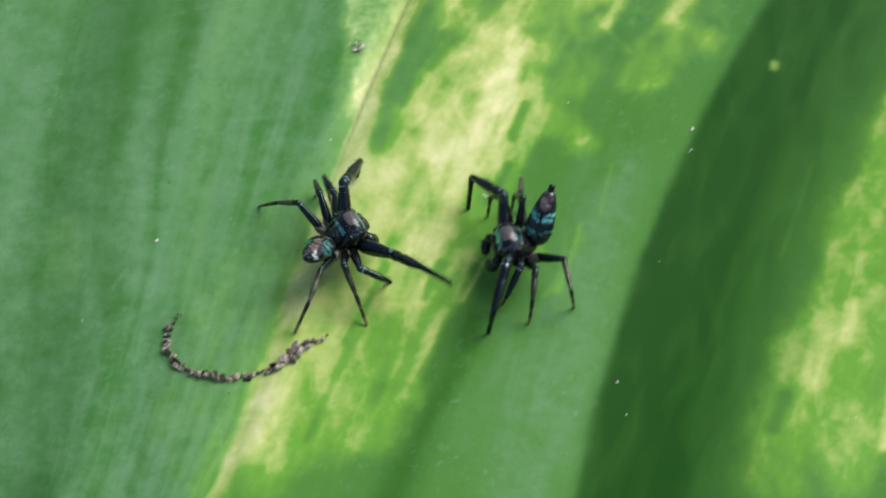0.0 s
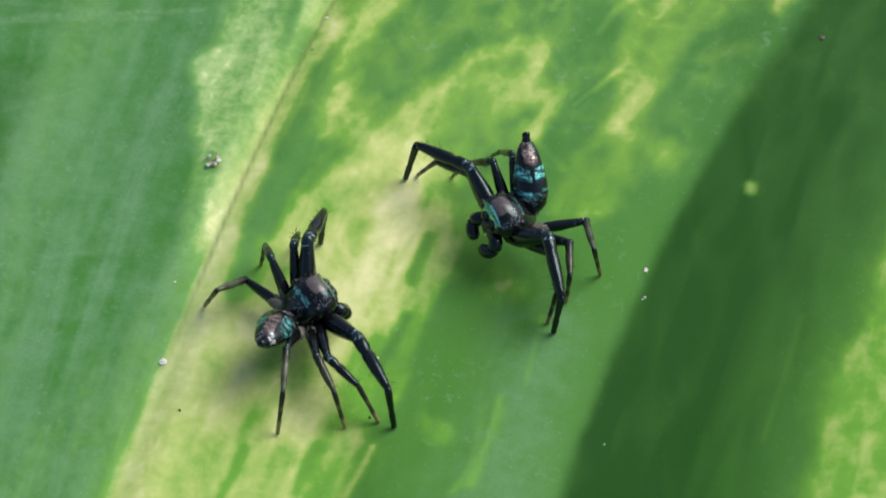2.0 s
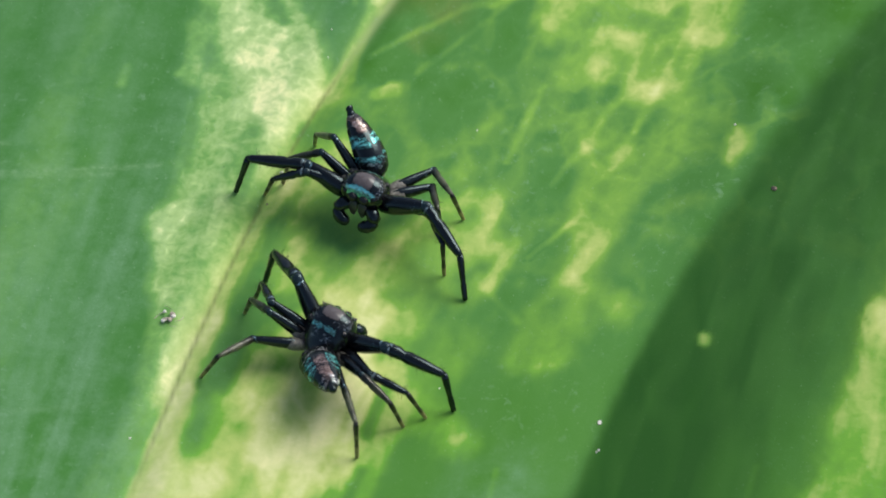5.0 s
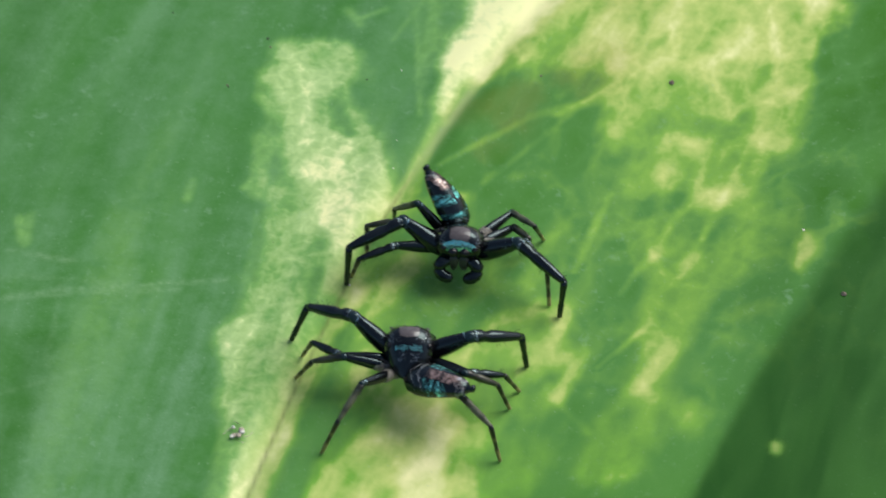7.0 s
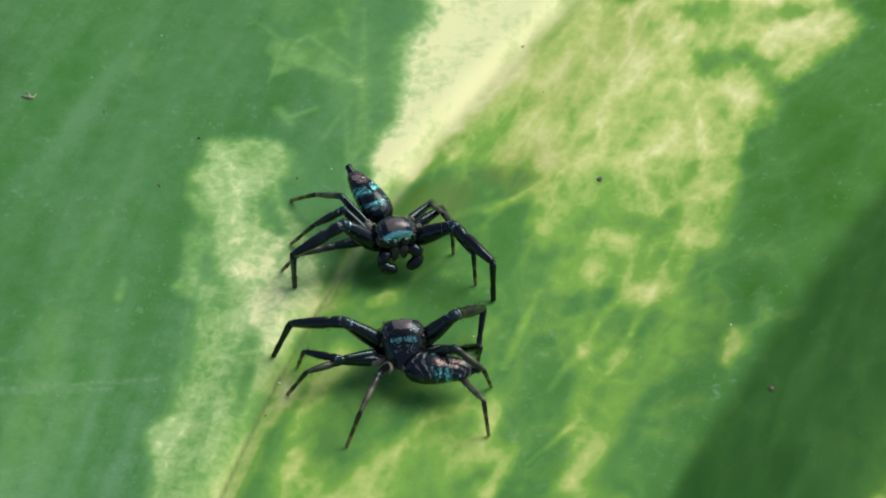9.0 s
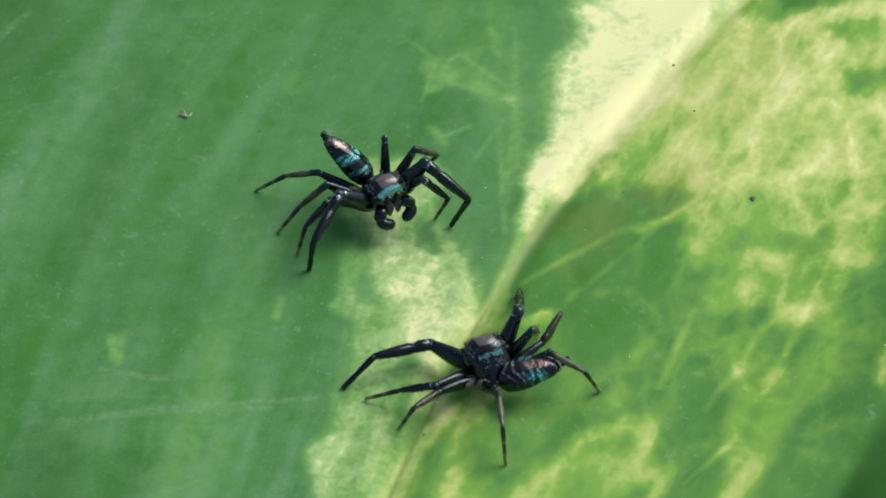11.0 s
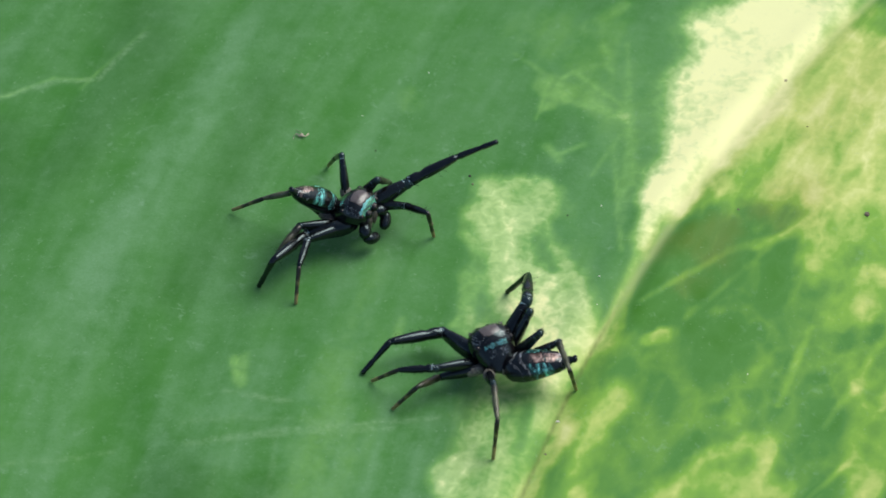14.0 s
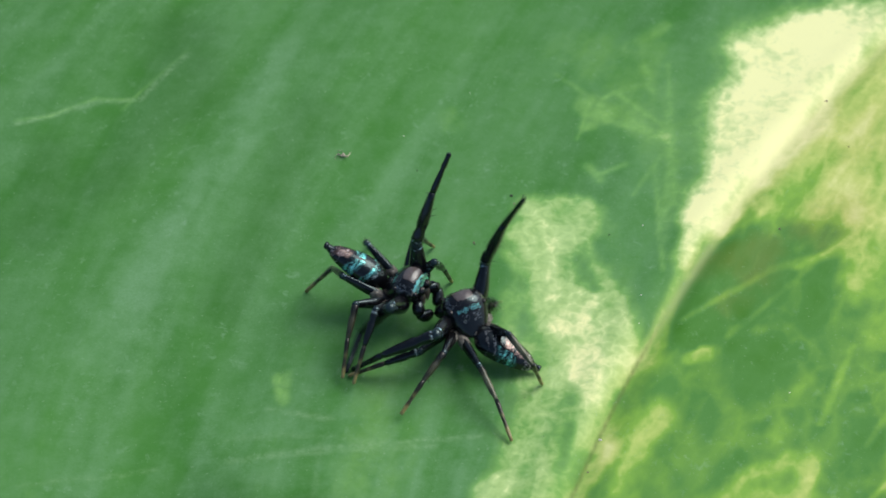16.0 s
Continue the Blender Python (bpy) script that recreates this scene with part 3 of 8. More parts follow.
PATCHES_MIDDLE = [
    (-4.5, 14.2, -3.3, 12.9, 0.76, 0.72),
    (-5.6, 13, -4.4, 12.5, 0.76, 0.68),
    (-6.4, 9.3, -5.5, 10.1, 0.45, 0.38),
    (-3.2, 10.5, -2.9, 8.8, 0.45, 0.48),
    (-3.8, 7.2, -2.6, 6.4, 1.06, 0.72),
    (-2.3, 6, -1.8, 3.7, 0.45, 0.8),
    (-3.2, 2.9, -2, 2.9, 0.76, 0.78),
    (-5.5, 6.9, -5.4, 2.9, 0.45, 0.48),
    (-5.9, 1, -5.4, 2.2, 0.6, 0.48),
    (-4.3, 3.7, -4.2, 1, 0.39, 0.3),
    (-2.9, 1, -2.6, 0.3, 0.6, 0.7),
    (-6.7, -2.3, -4.2, -0.9, 0.6, 0.55),
    (-5.3, -1.2, -5.3, -0.1, 0.45, 0.33),
    (-7.7, -5.2, -7.9, -7.4, 0.54, 0.59),
    (-8.1, -8.8, -8.1, -12.9, 0.45, 0.48),
    (-7.1, -7.4, -6.3, -6.7, 0.76, 0.38),
]
PATCHES_MIDDLE_A = [
    (-8.3, 4.5, -8, 4.9, 0.21, 0.53),
    (-2, -0.9, 0.2, 4.4, 0.3, 0.51),
    (0.2, 4.4, 1.7, 10.4, 0.33, 0.55),
    (1.7, 10.4, 3.5, 14.6, 0.6, 0.85),
    (2.9, 13.3, 5.3, 18, 0.91, 0.98),
    (4.4, 18.4, 6.3, 20.1, 1.06, 1),
    (6.2, 18.4, 7.5, 20.1, 0.54, 0.9),
    (-0.9, 11.7, -0.3, 7.6, 0.91, 0.2),
    (0.3, 17.6, 0.5, 9.6, 0.15, 0.43),
    (-2.1, 12.5, -1.5, 8.4, 0.45, 0.25),
    (-3.3, 17.2, -2.7, 16.3, 0.3, 0.38),
    (3.1, 9.6, 6, 10.4, 1.66, 0.12),
    (4.2, 4.4, 7.1, 7.5, 0.91, 0.12),
    (3.8, 13.3, 6.1, 12.4, 0.76, 0.12),
    (7.6, 14.5, 10.4, 17.5, 1.06, 0.72),
    (8.9, 18.4, 13.4, 18.7, 1.21, 0.82),
]
PATCHES_MIDDLE_B = [
    (13.4, 17.4, 21.2, 18.2, 1.36, 0.82),
    (10.9, 14.5, 14.4, 14.9, 1.06, 0.74),
    (16.1, 14.4, 19.2, 15.7, 1.36, 0.78),
    (15.3, 10.7, 17.2, 12.3, 0.91, 0.68),
    (10.7, 10.7, 14.1, 9.5, 0.91, 0.53),
    (14, 7.5, 15.8, 8.7, 1.06, 0.59),
    (18, 7.4, 19.1, 10.3, 0.76, 0.53),
    (8.1, 12.4, 9, 13.2, 0.6, 0.53),
    (3.6, 4.8, 8.9, 10.3, 0.18, 0.31),
    (5.8, 2.5, 11.3, 6.3, 0.21, 0.29),
    (11.2, 2.8, 13.9, 6.7, 0.21, 0.48),
    (12.2, 6.3, 13.7, 7.5, 0.45, 0.53),
    (10.7, 4.3, 12.7, 5.5, 0.91, 0.38),
    (11.4, 0.9, 14.3, 2.8, 1.06, 0.53),
    (13.6, 5.9, 12.4, 9.5, 0.6, 0.25),
    (16.8, 7.4, 16.7, 9.1, 0.45, 0.3),
]
PATCHES_MIDDLE_C = [
    (15.7, -1.4, 15.9, -2.9, 0.33, 0.68),
    (13.2, -1.8, 15.2, -0.3, 0.91, 0.31),
    (8.3, -6.1, 11.6, -1, 0.76, 0.33),
    (5, -7.5, 7.3, -4.6, 0.6, 0.38),
    (6.6, -8.9, 5.5, -11.6, 0.45, 0.33),
    (8.8, -8.2, 10.2, -6.1, 0.76, 0.23),
    (8.1, -12.7, 9.5, -11, 0.6, 0.28),
    (19.4, 0.1, 19.7, 0.4, 0.45, 0.38),
    (21.1, 3.5, 21.2, 3.1, 0.24, 0.53),
    (18.9, 0.4, 20.9, 1.6, 0.21, 0.34),
    (-3, -12.9, -1.4, -11.9, 0.91, 0.48),
    (-5.1, -12.2, -3.6, -9.5, 0.6, 0.53),
    (-6.9, -12.9, -5.2, -8.4, 0.45, 0.72),
    (-0.3, -12.6, 1.8, -13, 0.91, 0.43),
    (-2.5, -3.1, -0.3, -1.6, 0.6, 0.53),
]
PATCHES_UPPER = [
    (7.8, 21.9, 11.4, 26.4, 0.91, 0.97),
    (5.7, 22.3, 8.9, 26.9, 1.66, 1),
    (2.8, 15.4, 5.6, 20.6, 1.06, 0.95),
    (2.2, 13.3, 3.4, 14.9, 0.54, 0.9),
    (9.5, 25, 12.1, 27.3, 0.91, 0.95),
    (7.1, 17.9, 5.5, 15.3, 0.6, 0.8),
    (16.6, 25, 21.4, 26.8, 1.21, 0.75),
    (22.3, 26.3, 26.7, 26.7, 0.91, 0.85),
    (13.8, 19.6, 17.9, 21.3, 1.36, 0.7),
    (23.2, 22.2, 26.4, 23.9, 0.91, 0.75),
    (15.2, 17.4, 20.6, 17.3, 1.21, 0.74),
    (12.4, 16.1, 14.2, 17, 0.91, 0.7),
    (9.6, 19.6, 7.7, 17.5, 0.6, 0.7),
    (11.4, 14.4, 14.3, 13.1, 1.21, 0.72),
    (15.7, 12.3, 17.1, 10.2, 0.91, 0.68),
    (19.8, 21.7, 20.6, 20.8, 0.6, 0.25),
]
PATCHES_UPPER_A = [
    (19, 16, 18.4, 16.5, 0.3, 0.33),
    (19.3, 13.1, 16.6, 8.6, 0.45, 0.48),
    (13, 5.4, 17.5, 8.1, 0.76, 0.43),
    (10.2, 8.6, 12.5, 7, 0.6, 0.35),
    (8.9, 3.9, 10.1, 5.4, 0.76, 0.2),
    (11.6, 0.8, 14.4, 5.4, 0.6, 0.38),
    (15.9, -1.5, 15.6, -3.4, 0.39, 0.48),
    (11.4, -2.6, 12.1, -4.4, 0.76, 0.33),
    (12.9, -5.2, 14.4, -7, 0.76, 0.28),
    (4.6, -6.5, 9.8, -1.5, 0.76, 0.43),
    (19.4, 0.3, 19.2, -0.4, 0.39, 0.38),
    (21.4, 3.3, 21.1, 3, 0.24, 0.43),
    (21.8, 2.2, 23, 2.2, 0.21, 0.24),
    (-3.2, 22, -2, 21.1, 0.6, 0.53),
    (0.2, 19.7, 1.1, 19.3, 0.54, 0.68),
    (0.2, 24.7, -0.1, 25.1, 0.3, 0.38),
]
PATCHES_UPPER_B = [
    (1.1, 18.8, 0.7, 13.3, 0.18, 0.43),
    (-4.8, 6.8, -3.1, 6.4, 0.76, 0.72),
    (-2.2, 5.6, -2.5, 2.9, 0.76, 0.85),
    (-5.9, 4.1, -6.4, -0.5, 0.76, 0.48),
    (-7.7, -4.9, -7.3, -7, 0.76, 0.59),
    (1.9, -3.2, 6.3, -4.4, 1.51, 0.12),
    (-0.8, -1.3, 3.1, -1.4, 1.06, 0.2),
    (-1.7, -3.9, -0.3, -2.1, 0.6, 0.35),
    (-2.5, -6.8, -1.4, -5, 0.45, 0.3),
    (1.9, -6.8, 3, -6.5, 0.45, 0.53),
    (4.1, -5, 5.2, -4, 0.45, 0.53),
]
PATCHES_TIP = [
    (-3.3, 26.5, 1.7, 17.5, 1.66, 0.29),
    (6.1, 14.4, 13.8, 22.1, 1.21, 0.74),
    (3.4, 11.6, 12.9, 25.2, 0.7, 0.92),
    (6.7, 26.3, 10.3, 28.5, 1.97, 1),
    (6.8, 22.2, 4.8, 18.7, 1.51, 0.95),
    (3.9, 17, 2.5, 13.7, 0.91, 0.95),
    (2.2, 12.4, 1.7, 9.6, 0.39, 0.85),
    (1.5, 9.6, -0.7, 3.7, 0.24, 0.53),
    (10.3, 23.5, 13, 27.5, 0.45, 0.9),
    (8.5, 20, 13.6, 23, 0.91, 0.75),
    (7.8, 17, 11.5, 18.6, 0.91, 0.72),
    (11.3, 15.6, 13.5, 17.7, 1.21, 0.75),
    (8.2, 13.6, 6.6, 11.9, 0.76, 0.58),
    (5.2, 14, 3.9, 11.6, 0.45, 0.3),
    (3.6, 10.8, 2, 5.2, 1.06, 0.12),
    (5.1, 9.9, 8.1, 11.5, 0.6, 0.15),
]
PATCHES_TIP_A = [
    (1.4, 6, 6.2, 9.5, 0.21, 0.34),
    (6.2, 9.5, 12.8, 11.4, 0.27, 0.33),
    (5.4, 5.1, 6, 4.7, 0.36, 0.51),
    (2.5, 3.6, 2.3, 3.4, 0.39, 0.78),
    (-0.1, 3.3, -1.6, 1.8, 0.39, 0.5),
    (0.1, -0.9, -1.6, -2.3, 0.76, 0.47),
    (-3.6, -5.6, -1.7, -3.8, 0.76, 0.55),
    (-2.3, -6.3, -0.6, -6, 0.76, 0.47),
    (-3.9, -1.6, -2.2, -0.1, 0.76, 0.75),
    (-5, -5.9, -3.6, -1.6, 0.45, 0.7),
    (6, -1.7, 8.7, 2, 0.76, 0.35),
    (8.6, -0.2, 12.4, 2.7, 0.91, 0.35),
    (10.5, 8.2, 13.2, 13.5, 1.06, 0.53),
    (6.6, -5.3, 9.5, -3.2, 1.06, 0.35),
    (9.4, -4.6, 12.1, -1.8, 0.91, 0.4),
    (1.1, -3.8, 4, -0.9, 0.91, 0.3),
]
PATCHES_TIP_B = [
    (3.3, 1.7, 6.3, 5.1, 0.91, 0.2),
    (-3.7, 14.2, -3.5, 13.3, 0.6, 0.72),
    (-5.8, 13.4, -4.9, 13.8, 0.45, 0.59),
    (-5.8, 11.7, -5, 10.9, 0.76, 0.59),
    (-6.7, 10.1, -7.3, 7.7, 0.6, 0.43),
    (-3.8, 10.9, -2.9, 10, 0.6, 0.3),
    (-2.9, 7.6, -2.1, 4.5, 0.76, 0.82),
    (-3.5, 3.7, -3.3, 1.8, 0.91, 0.8),
    (-5, 7.7, -4.1, 6.1, 0.6, 0.53),
    (-7, -0.1, -6.7, -3.4, 0.54, 0.59),
    (-4.4, 0.3, -5, -1.6, 0.6, 0.38),
    (-7.8, -4.8, -7.5, -6.3, 0.76, 0.7),
    (-3.4, 21.9, -3.1, 20.6, 0.45, 0.48),
    (-0.6, 20.6, 1.2, 19.7, 0.6, 0.53),
    (0.4, 24.8, 0.3, 24.6, 0.3, 0.43),
    (1.3, 19.2, 0.7, 12.9, 0.18, 0.38),
]
PATCHES_TIP_C = [
    (-10.8, 21.6, -10.8, 20.7, 0.45, 0.3),
    (-19.4, 2.4, -19.2, 1.2, 0.24, 0.33),
    # the next two: streaks of pleat shading painted as darker green
    (-27, 26.9, -31.9, 12.1, 0.91, 0.1),
    (-22.5, -6.5, -25.9, 7.9, 0.91, 0.1),
    (-1.1, 26.4, 1.1, 28.2, 0.45, 0.35),
    (-1.2, 21.5, 1.5, 21, 0.45, 0.35),
    (0.1, 26.4, 1, 21.9, 0.76, 0.32),
    (-3.4, 14.2, -3.2, 10, 0.21, 0.53),
    (-4.9, 14.6, -5.3, 10.1, 0.18, 0.53),
    (-4, 14.6, -4.2, 8.4, 0.15, 0.22),
    (-2.5, 14.2, -2.5, 9.6, 0.18, 0.22),
    (-5.5, 12.5, -5.8, 8.9, 0.18, 0.25),
]
PATCHES_HEART = [
    (12.7, 21.8, 19.8, 23.1, 1.66, 0.72),
    (19.8, 23.1, 27, 24.5, 1.06, 0.78),
    (23.9, 20.4, 26.9, 23.1, 0.91, 0.7),
    (11.3, 17, 18.9, 18.7, 1.36, 0.71),
    (14.7, 14.4, 20.9, 16.9, 1.36, 0.67),
    (13.1, 11.5, 18.7, 11.4, 0.91, 0.56),
    (10.5, 20.1, 8.8, 16.1, 0.91, 0.6),
    (19.7, 21.3, 21.1, 20, 0.6, 0.3),
    (15.4, 15.7, 17, 16.9, 0.45, 0.4),
    (21.9, 19.1, 20.7, 14.3, 0.45, 0.6),
    (-1.2, 0.1, 8.4, 2.3, 1.66, 0.2),
    (0.5, -6.5, 9.6, -3.7, 1.51, 0.18),
    (8.3, -0.7, 10.9, -5.2, 1.21, 0.2),
    (-1.2, -2.9, 0.5, -4.3, 0.91, 0.16),
    (8.7, 12.8, 5.2, 10.3, 0.91, 0.12),
    (-1.2, 0.9, 2.7, 2.4, 0.91, 0.24),
]
PATCHES_HEART_A = [
    (-3.3, -8.6, -0.1, -6.1, 0.6, 0.5),
    (2.4, -8.3, 5.4, -6.9, 0.6, 0.48),
    (11.2, 2.3, 13.7, 6.6, 0.76, 0.5),
    (11.8, -3.7, 12.4, -6.6, 0.45, 0.42),
    (13.9, 0, 16.8, 0.7, 0.45, 0.42),
    (11.1, -0.7, 18.6, 7.3, 0.18, 0.5),
    (11.3, -3, 11.5, -9.4, 0.21, 0.42),
    (16.1, -0.8, 15.9, -4.1, 0.21, 0.48),
    (1.6, 3.2, 2.5, 3.5, 0.3, 0.55),
    (12.1, -8, 14.9, -5.9, 0.91, 0.28),
    (16.4, 4.6, 18.3, 2.2, 0.91, 0.2),
    (17.7, -1.6, 15.2, -6.6, 0.91, 0.2),
    (-7.5, 4.8, -6.9, 4, 0.45, 0.6),
    (-6, 12.9, -3.6, 13.7, 0.91, 0.72),
    (-4.9, 5.6, -2.4, 4.8, 0.91, 0.72),
    (-7, 0.2, -7.2, -5, 0.76, 0.62),
]
PATCHES_HEART_B = [
    (-7.9, -6.4, -7.3, -8.9, 0.91, 0.75),
    (-4.7, 10.4, -5.3, 8, 0.6, 0.5),
    (-6.3, 3.2, -6, 1.7, 0.45, 0.3),
]
PATCHES_VEINS = [
    (7.1, -9.1, 10.6, -1.9, 0.36, 0.5),
    (10.6, -1.9, 15.5, 5.8, 0.39, 0.56),
    (15.5, 5.8, 20.2, 12.7, 0.54, 0.66),
    (13.2, 1.1, 17.3, 8.6, 0.33, 0.54),
    (8.3, -13.8, 9.4, -11.1, 0.6, 0.48),
    (12.4, -3.3, 14.3, 0.8, 0.36, 0.48),
]
PATCHES_MIDRIB = [
    (-0.3, -3.4, -2.4, -9, 0.76, 0.6),
    (1.4, -8.9, 3, -11.3, 0.91, 0.66),
    (-1.5, -1.2, -0.1, 0, 0.6, 0.56),
    (-4.9, -6.5, -6.1, -11.5, 0.6, 0.76),
    (-2.4, -9, -0.7, -12.1, 0.6, 0.62),
    (-3.6, -4.3, -4.3, -1.3, 0.45, 0.66),
    (-5.5, -12.9, -6.4, -15.7, 0.6, 0.72),
]
PATCHES_FOOT = [
    (-5.2, -43.6, -0.4, -29.7, 0.95, 0.06),
    (-7.2, -19, -4.4, -11.5, 0.83, 0.05),
    (-9.9, -43.7, -7.4, -36.1, 0.49, 0.25),
    (-3.4, -29, -0.2, -21.9, 0.57, 0.45),
]
PATCHES_FAN = [
    (8.3, 14.6, 12.2, 15.9, 0.91, 0.7),
    (10.6, 10.9, 13.3, 13.4, 0.76, 0.64),
]
PATCHES = PATCHES_MARGIN + PATCHES_BASE + PATCHES_BASE_A + PATCHES_BASE_B + PATCHES_BASE_C + PATCHES_LOW + PATCHES_LOW_A + PATCHES_LOW_B + PATCHES_LOW_C + PATCHES_LOWER + PATCHES_LOWER_A + PATCHES_LOWER_B + PATCHES_LOWER_C + PATCHES_MIDDLE + PATCHES_MIDDLE_A + PATCHES_MIDDLE_B + PATCHES_MIDDLE_C + PATCHES_UPPER + PATCHES_UPPER_A + PATCHES_UPPER_B + PATCHES_TIP + PATCHES_TIP_A + PATCHES_TIP_B + PATCHES_TIP_C + PATCHES_HEART + PATCHES_HEART_A + PATCHES_HEART_B + PATCHES_VEINS + PATCHES_MIDRIB + PATCHES_FOOT + PATCHES_FAN
MARGIN_STREAKS = [
    (17.7, -34.2, 15.5, -41.9, 1.34, 0.5),
    (21.9, -28.6, 19.4, -38.8, 1.86, 0.5),
    (18.7, -34.2, 16.9, -38.1, 0.64, 0.64),
    (21.3, -34.1, 19.9, -42.4, 1.06, 0.58),
    (19.5, -31.0, 18.3, -35.8, 0.5, 0.66),
    (16.7, -42.6, 16.1, -43.3, 0.83, 0.45),
    (20.8, -30.2, 20.4, -32.6, 0.5, 0.7),
    (16.7, -36.5, 15.9, -38.8, 0.42, 0.3),
]
BASE_STREAKS_A = [
    (-4.5, -5.1, -6.7, -11.6, 0.54, 0.7),
    (-6.7, -11.6, -8.0, -16.1, 0.73, 0.78),
    (-8.2, -17.4, -9.5, -22.9, 1.0, 0.8),
    (-9.4, -24.2, -10.8, -29.8, 1.52, 0.82),
    (-7.4, -23.1, -8.4, -29.8, 1.39, 0.76),
    (-5.6, -24.8, -6.2, -29.7, 1.24, 0.68),
    (-3.8, -27.2, -4.7, -29.9, 0.96, 0.72),
    (-3.4, -6.5, -4.8, -11.8, 0.83, 0.2),
    (-5.1, -11.4, -6.2, -15.9, 0.93, 0.18),
    (-6.5, -15.2, -7.4, -17.8, 0.63, 0.24),
    (-4.3, -10.0, -2.5, -10.3, 0.74, 0.2),
    (-3.3, -8.2, -0.9, -6.7, 0.6, 0.58),
    (-3.1, -4.2, -1.3, -2.0, 0.61, 0.58),
]
BASE_STREAKS_B = [
    (0.5, -11.2, -1.0, -16.3, 1.75, 0.78),
    (0.5, -14.9, -0.2, -19.5, 1.15, 0.86),
    (-2.1, -14.4, -4.6, -16.5, 1.22, 0.7),
    (-1.1, -11.7, -3.2, -13.4, 0.88, 0.58),
    (5.0, -4.7, 3.1, -7.6, 0.9, 0.68),
    (6.9, -3.4, 5.0, -5.4, 0.76, 0.6),
    (3.7, -9.0, 2.1, -9.1, 0.89, 0.52),
    (0.4, -4.1, -0.7, -6.0, 0.85, 0.25),
    (8.8, -9.1, 10.0, -13.4, 0.65, 0.46),
    (14.1, -2.2, 11.6, -3.2, 1.07, 0.58),
    (15.8, -2.2, 15.8, -3.2, 0.43, 0.64),
    (12.6, -5.9, 11.2, -7.7, 0.75, 0.48),
    (2.1, -17.4, 0.4, -23.9, 0.4, 0.58),
]
BASE_STREAKS_C = [
    (1.1, -21.4, -0.8, -26.5, 0.39, 0.48),
    (4.9, -25.3, 4.6, -27.5, 0.33, 0.58),
    (-0.8, -27.4, -1.7, -29.8, 0.49, 0.62),
    (2.2, -26.4, 2.7, -26.7, 0.5, 0.48),
    (1.2, -27.4, 0.5, -30.2, 0.93, 0.2),
    (3.1, -18.8, 2.1, -22.7, 1.02, 0.19),
    (-6.8, -1.7, -5.9, -3.2, 1.16, 0.54),
    (-7.7, -5.4, -7.8, -9.1, 0.84, 0.62),
    (-7.0, -8.4, -7.5, -10.5, 0.65, 0.58),
    (-8.6, -14.6, -9.0, -17.5, 0.4, 0.48),
    (-4.5, -3.1, -6.0, -7.5, 0.66, 0.54),
    (-14.8, -27.2, -14.8, -29.9, 0.33, 0.48),
]
HEART_STREAKS_A = [
    (5.1, 14.5, 8.1, 15.7, 0.93, 0.24),
    (14.9, 15.1, 13.6, 12.8, 0.53, 0.32),
    (19.2, 24.8, 20.4, 20.0, 0.96, 0.22),
    (15.0, 26.2, 13.4, 25.2, 1.11, 0.3),
    (7.8, 7.2, 10.0, 4.2, 1.76, 0.2),
    (8.5, 3.3, 6.2, 1.0, 1.51, 0.2),
    (11.7, 4.3, 11.4, 3.5, 0.7, 0.24),
    (14.5, 8.6, 16.6, 9.5, 0.91, 0.28),
    (9.6, -4.3, 9.8, -6.9, 1.16, 0.22),
    (14.6, 1.2, 14.7, 0.8, 0.57, 0.3),
    (18.5, 14.9, 21.5, 19.2, 1.41, 0.7),
    (20.0, 22.6, 22.1, 25.4, 0.97, 0.68),
    (10.6, 18.1, 18.2, 23.4, 1.16, 0.68),
    (13.8, 15.9, 10.4, 13.3, 0.73, 0.58),
]
HEART_STREAKS_B = [
    (19.9, 13.6, 18.8, 7.3, 0.92, 0.58),
    (18.2, 7.8, 17.5, 5.8, 0.71, 0.62),
    (13.6, 7.4, 11.7, 5.0, 1.03, 0.6),
    (13.5, 5.1, 16.0, 4.3, 0.77, 0.63),
    (11.3, 2.0, 8.9, -0.7, 0.56, 0.48),
    (15.9, -1.3, 15.4, -3.5, 0.43, 0.58),
    (12.4, -3.3, 11.8, -4.8, 0.74, 0.52),
    (6.3, -4.8, 4.0, -7.3, 0.85, 0.63),
    (4.9, -6.9, 2.9, -7.4, 0.85, 0.58),
    (8.4, 1.1, 7.2, -2.2, 0.28, 0.44),
    (-4.0, 7.0, -5.4, 4.2, 1.15, 0.58),
    (-2.6, 7.4, -2.2, 3.0, 1.02, 0.8),
    (-6.0, 4.2, -6.5, -1.1, 0.88, 0.54),
    (-5.1, -1.2, -6.4, -4.5, 0.86, 0.58),
]
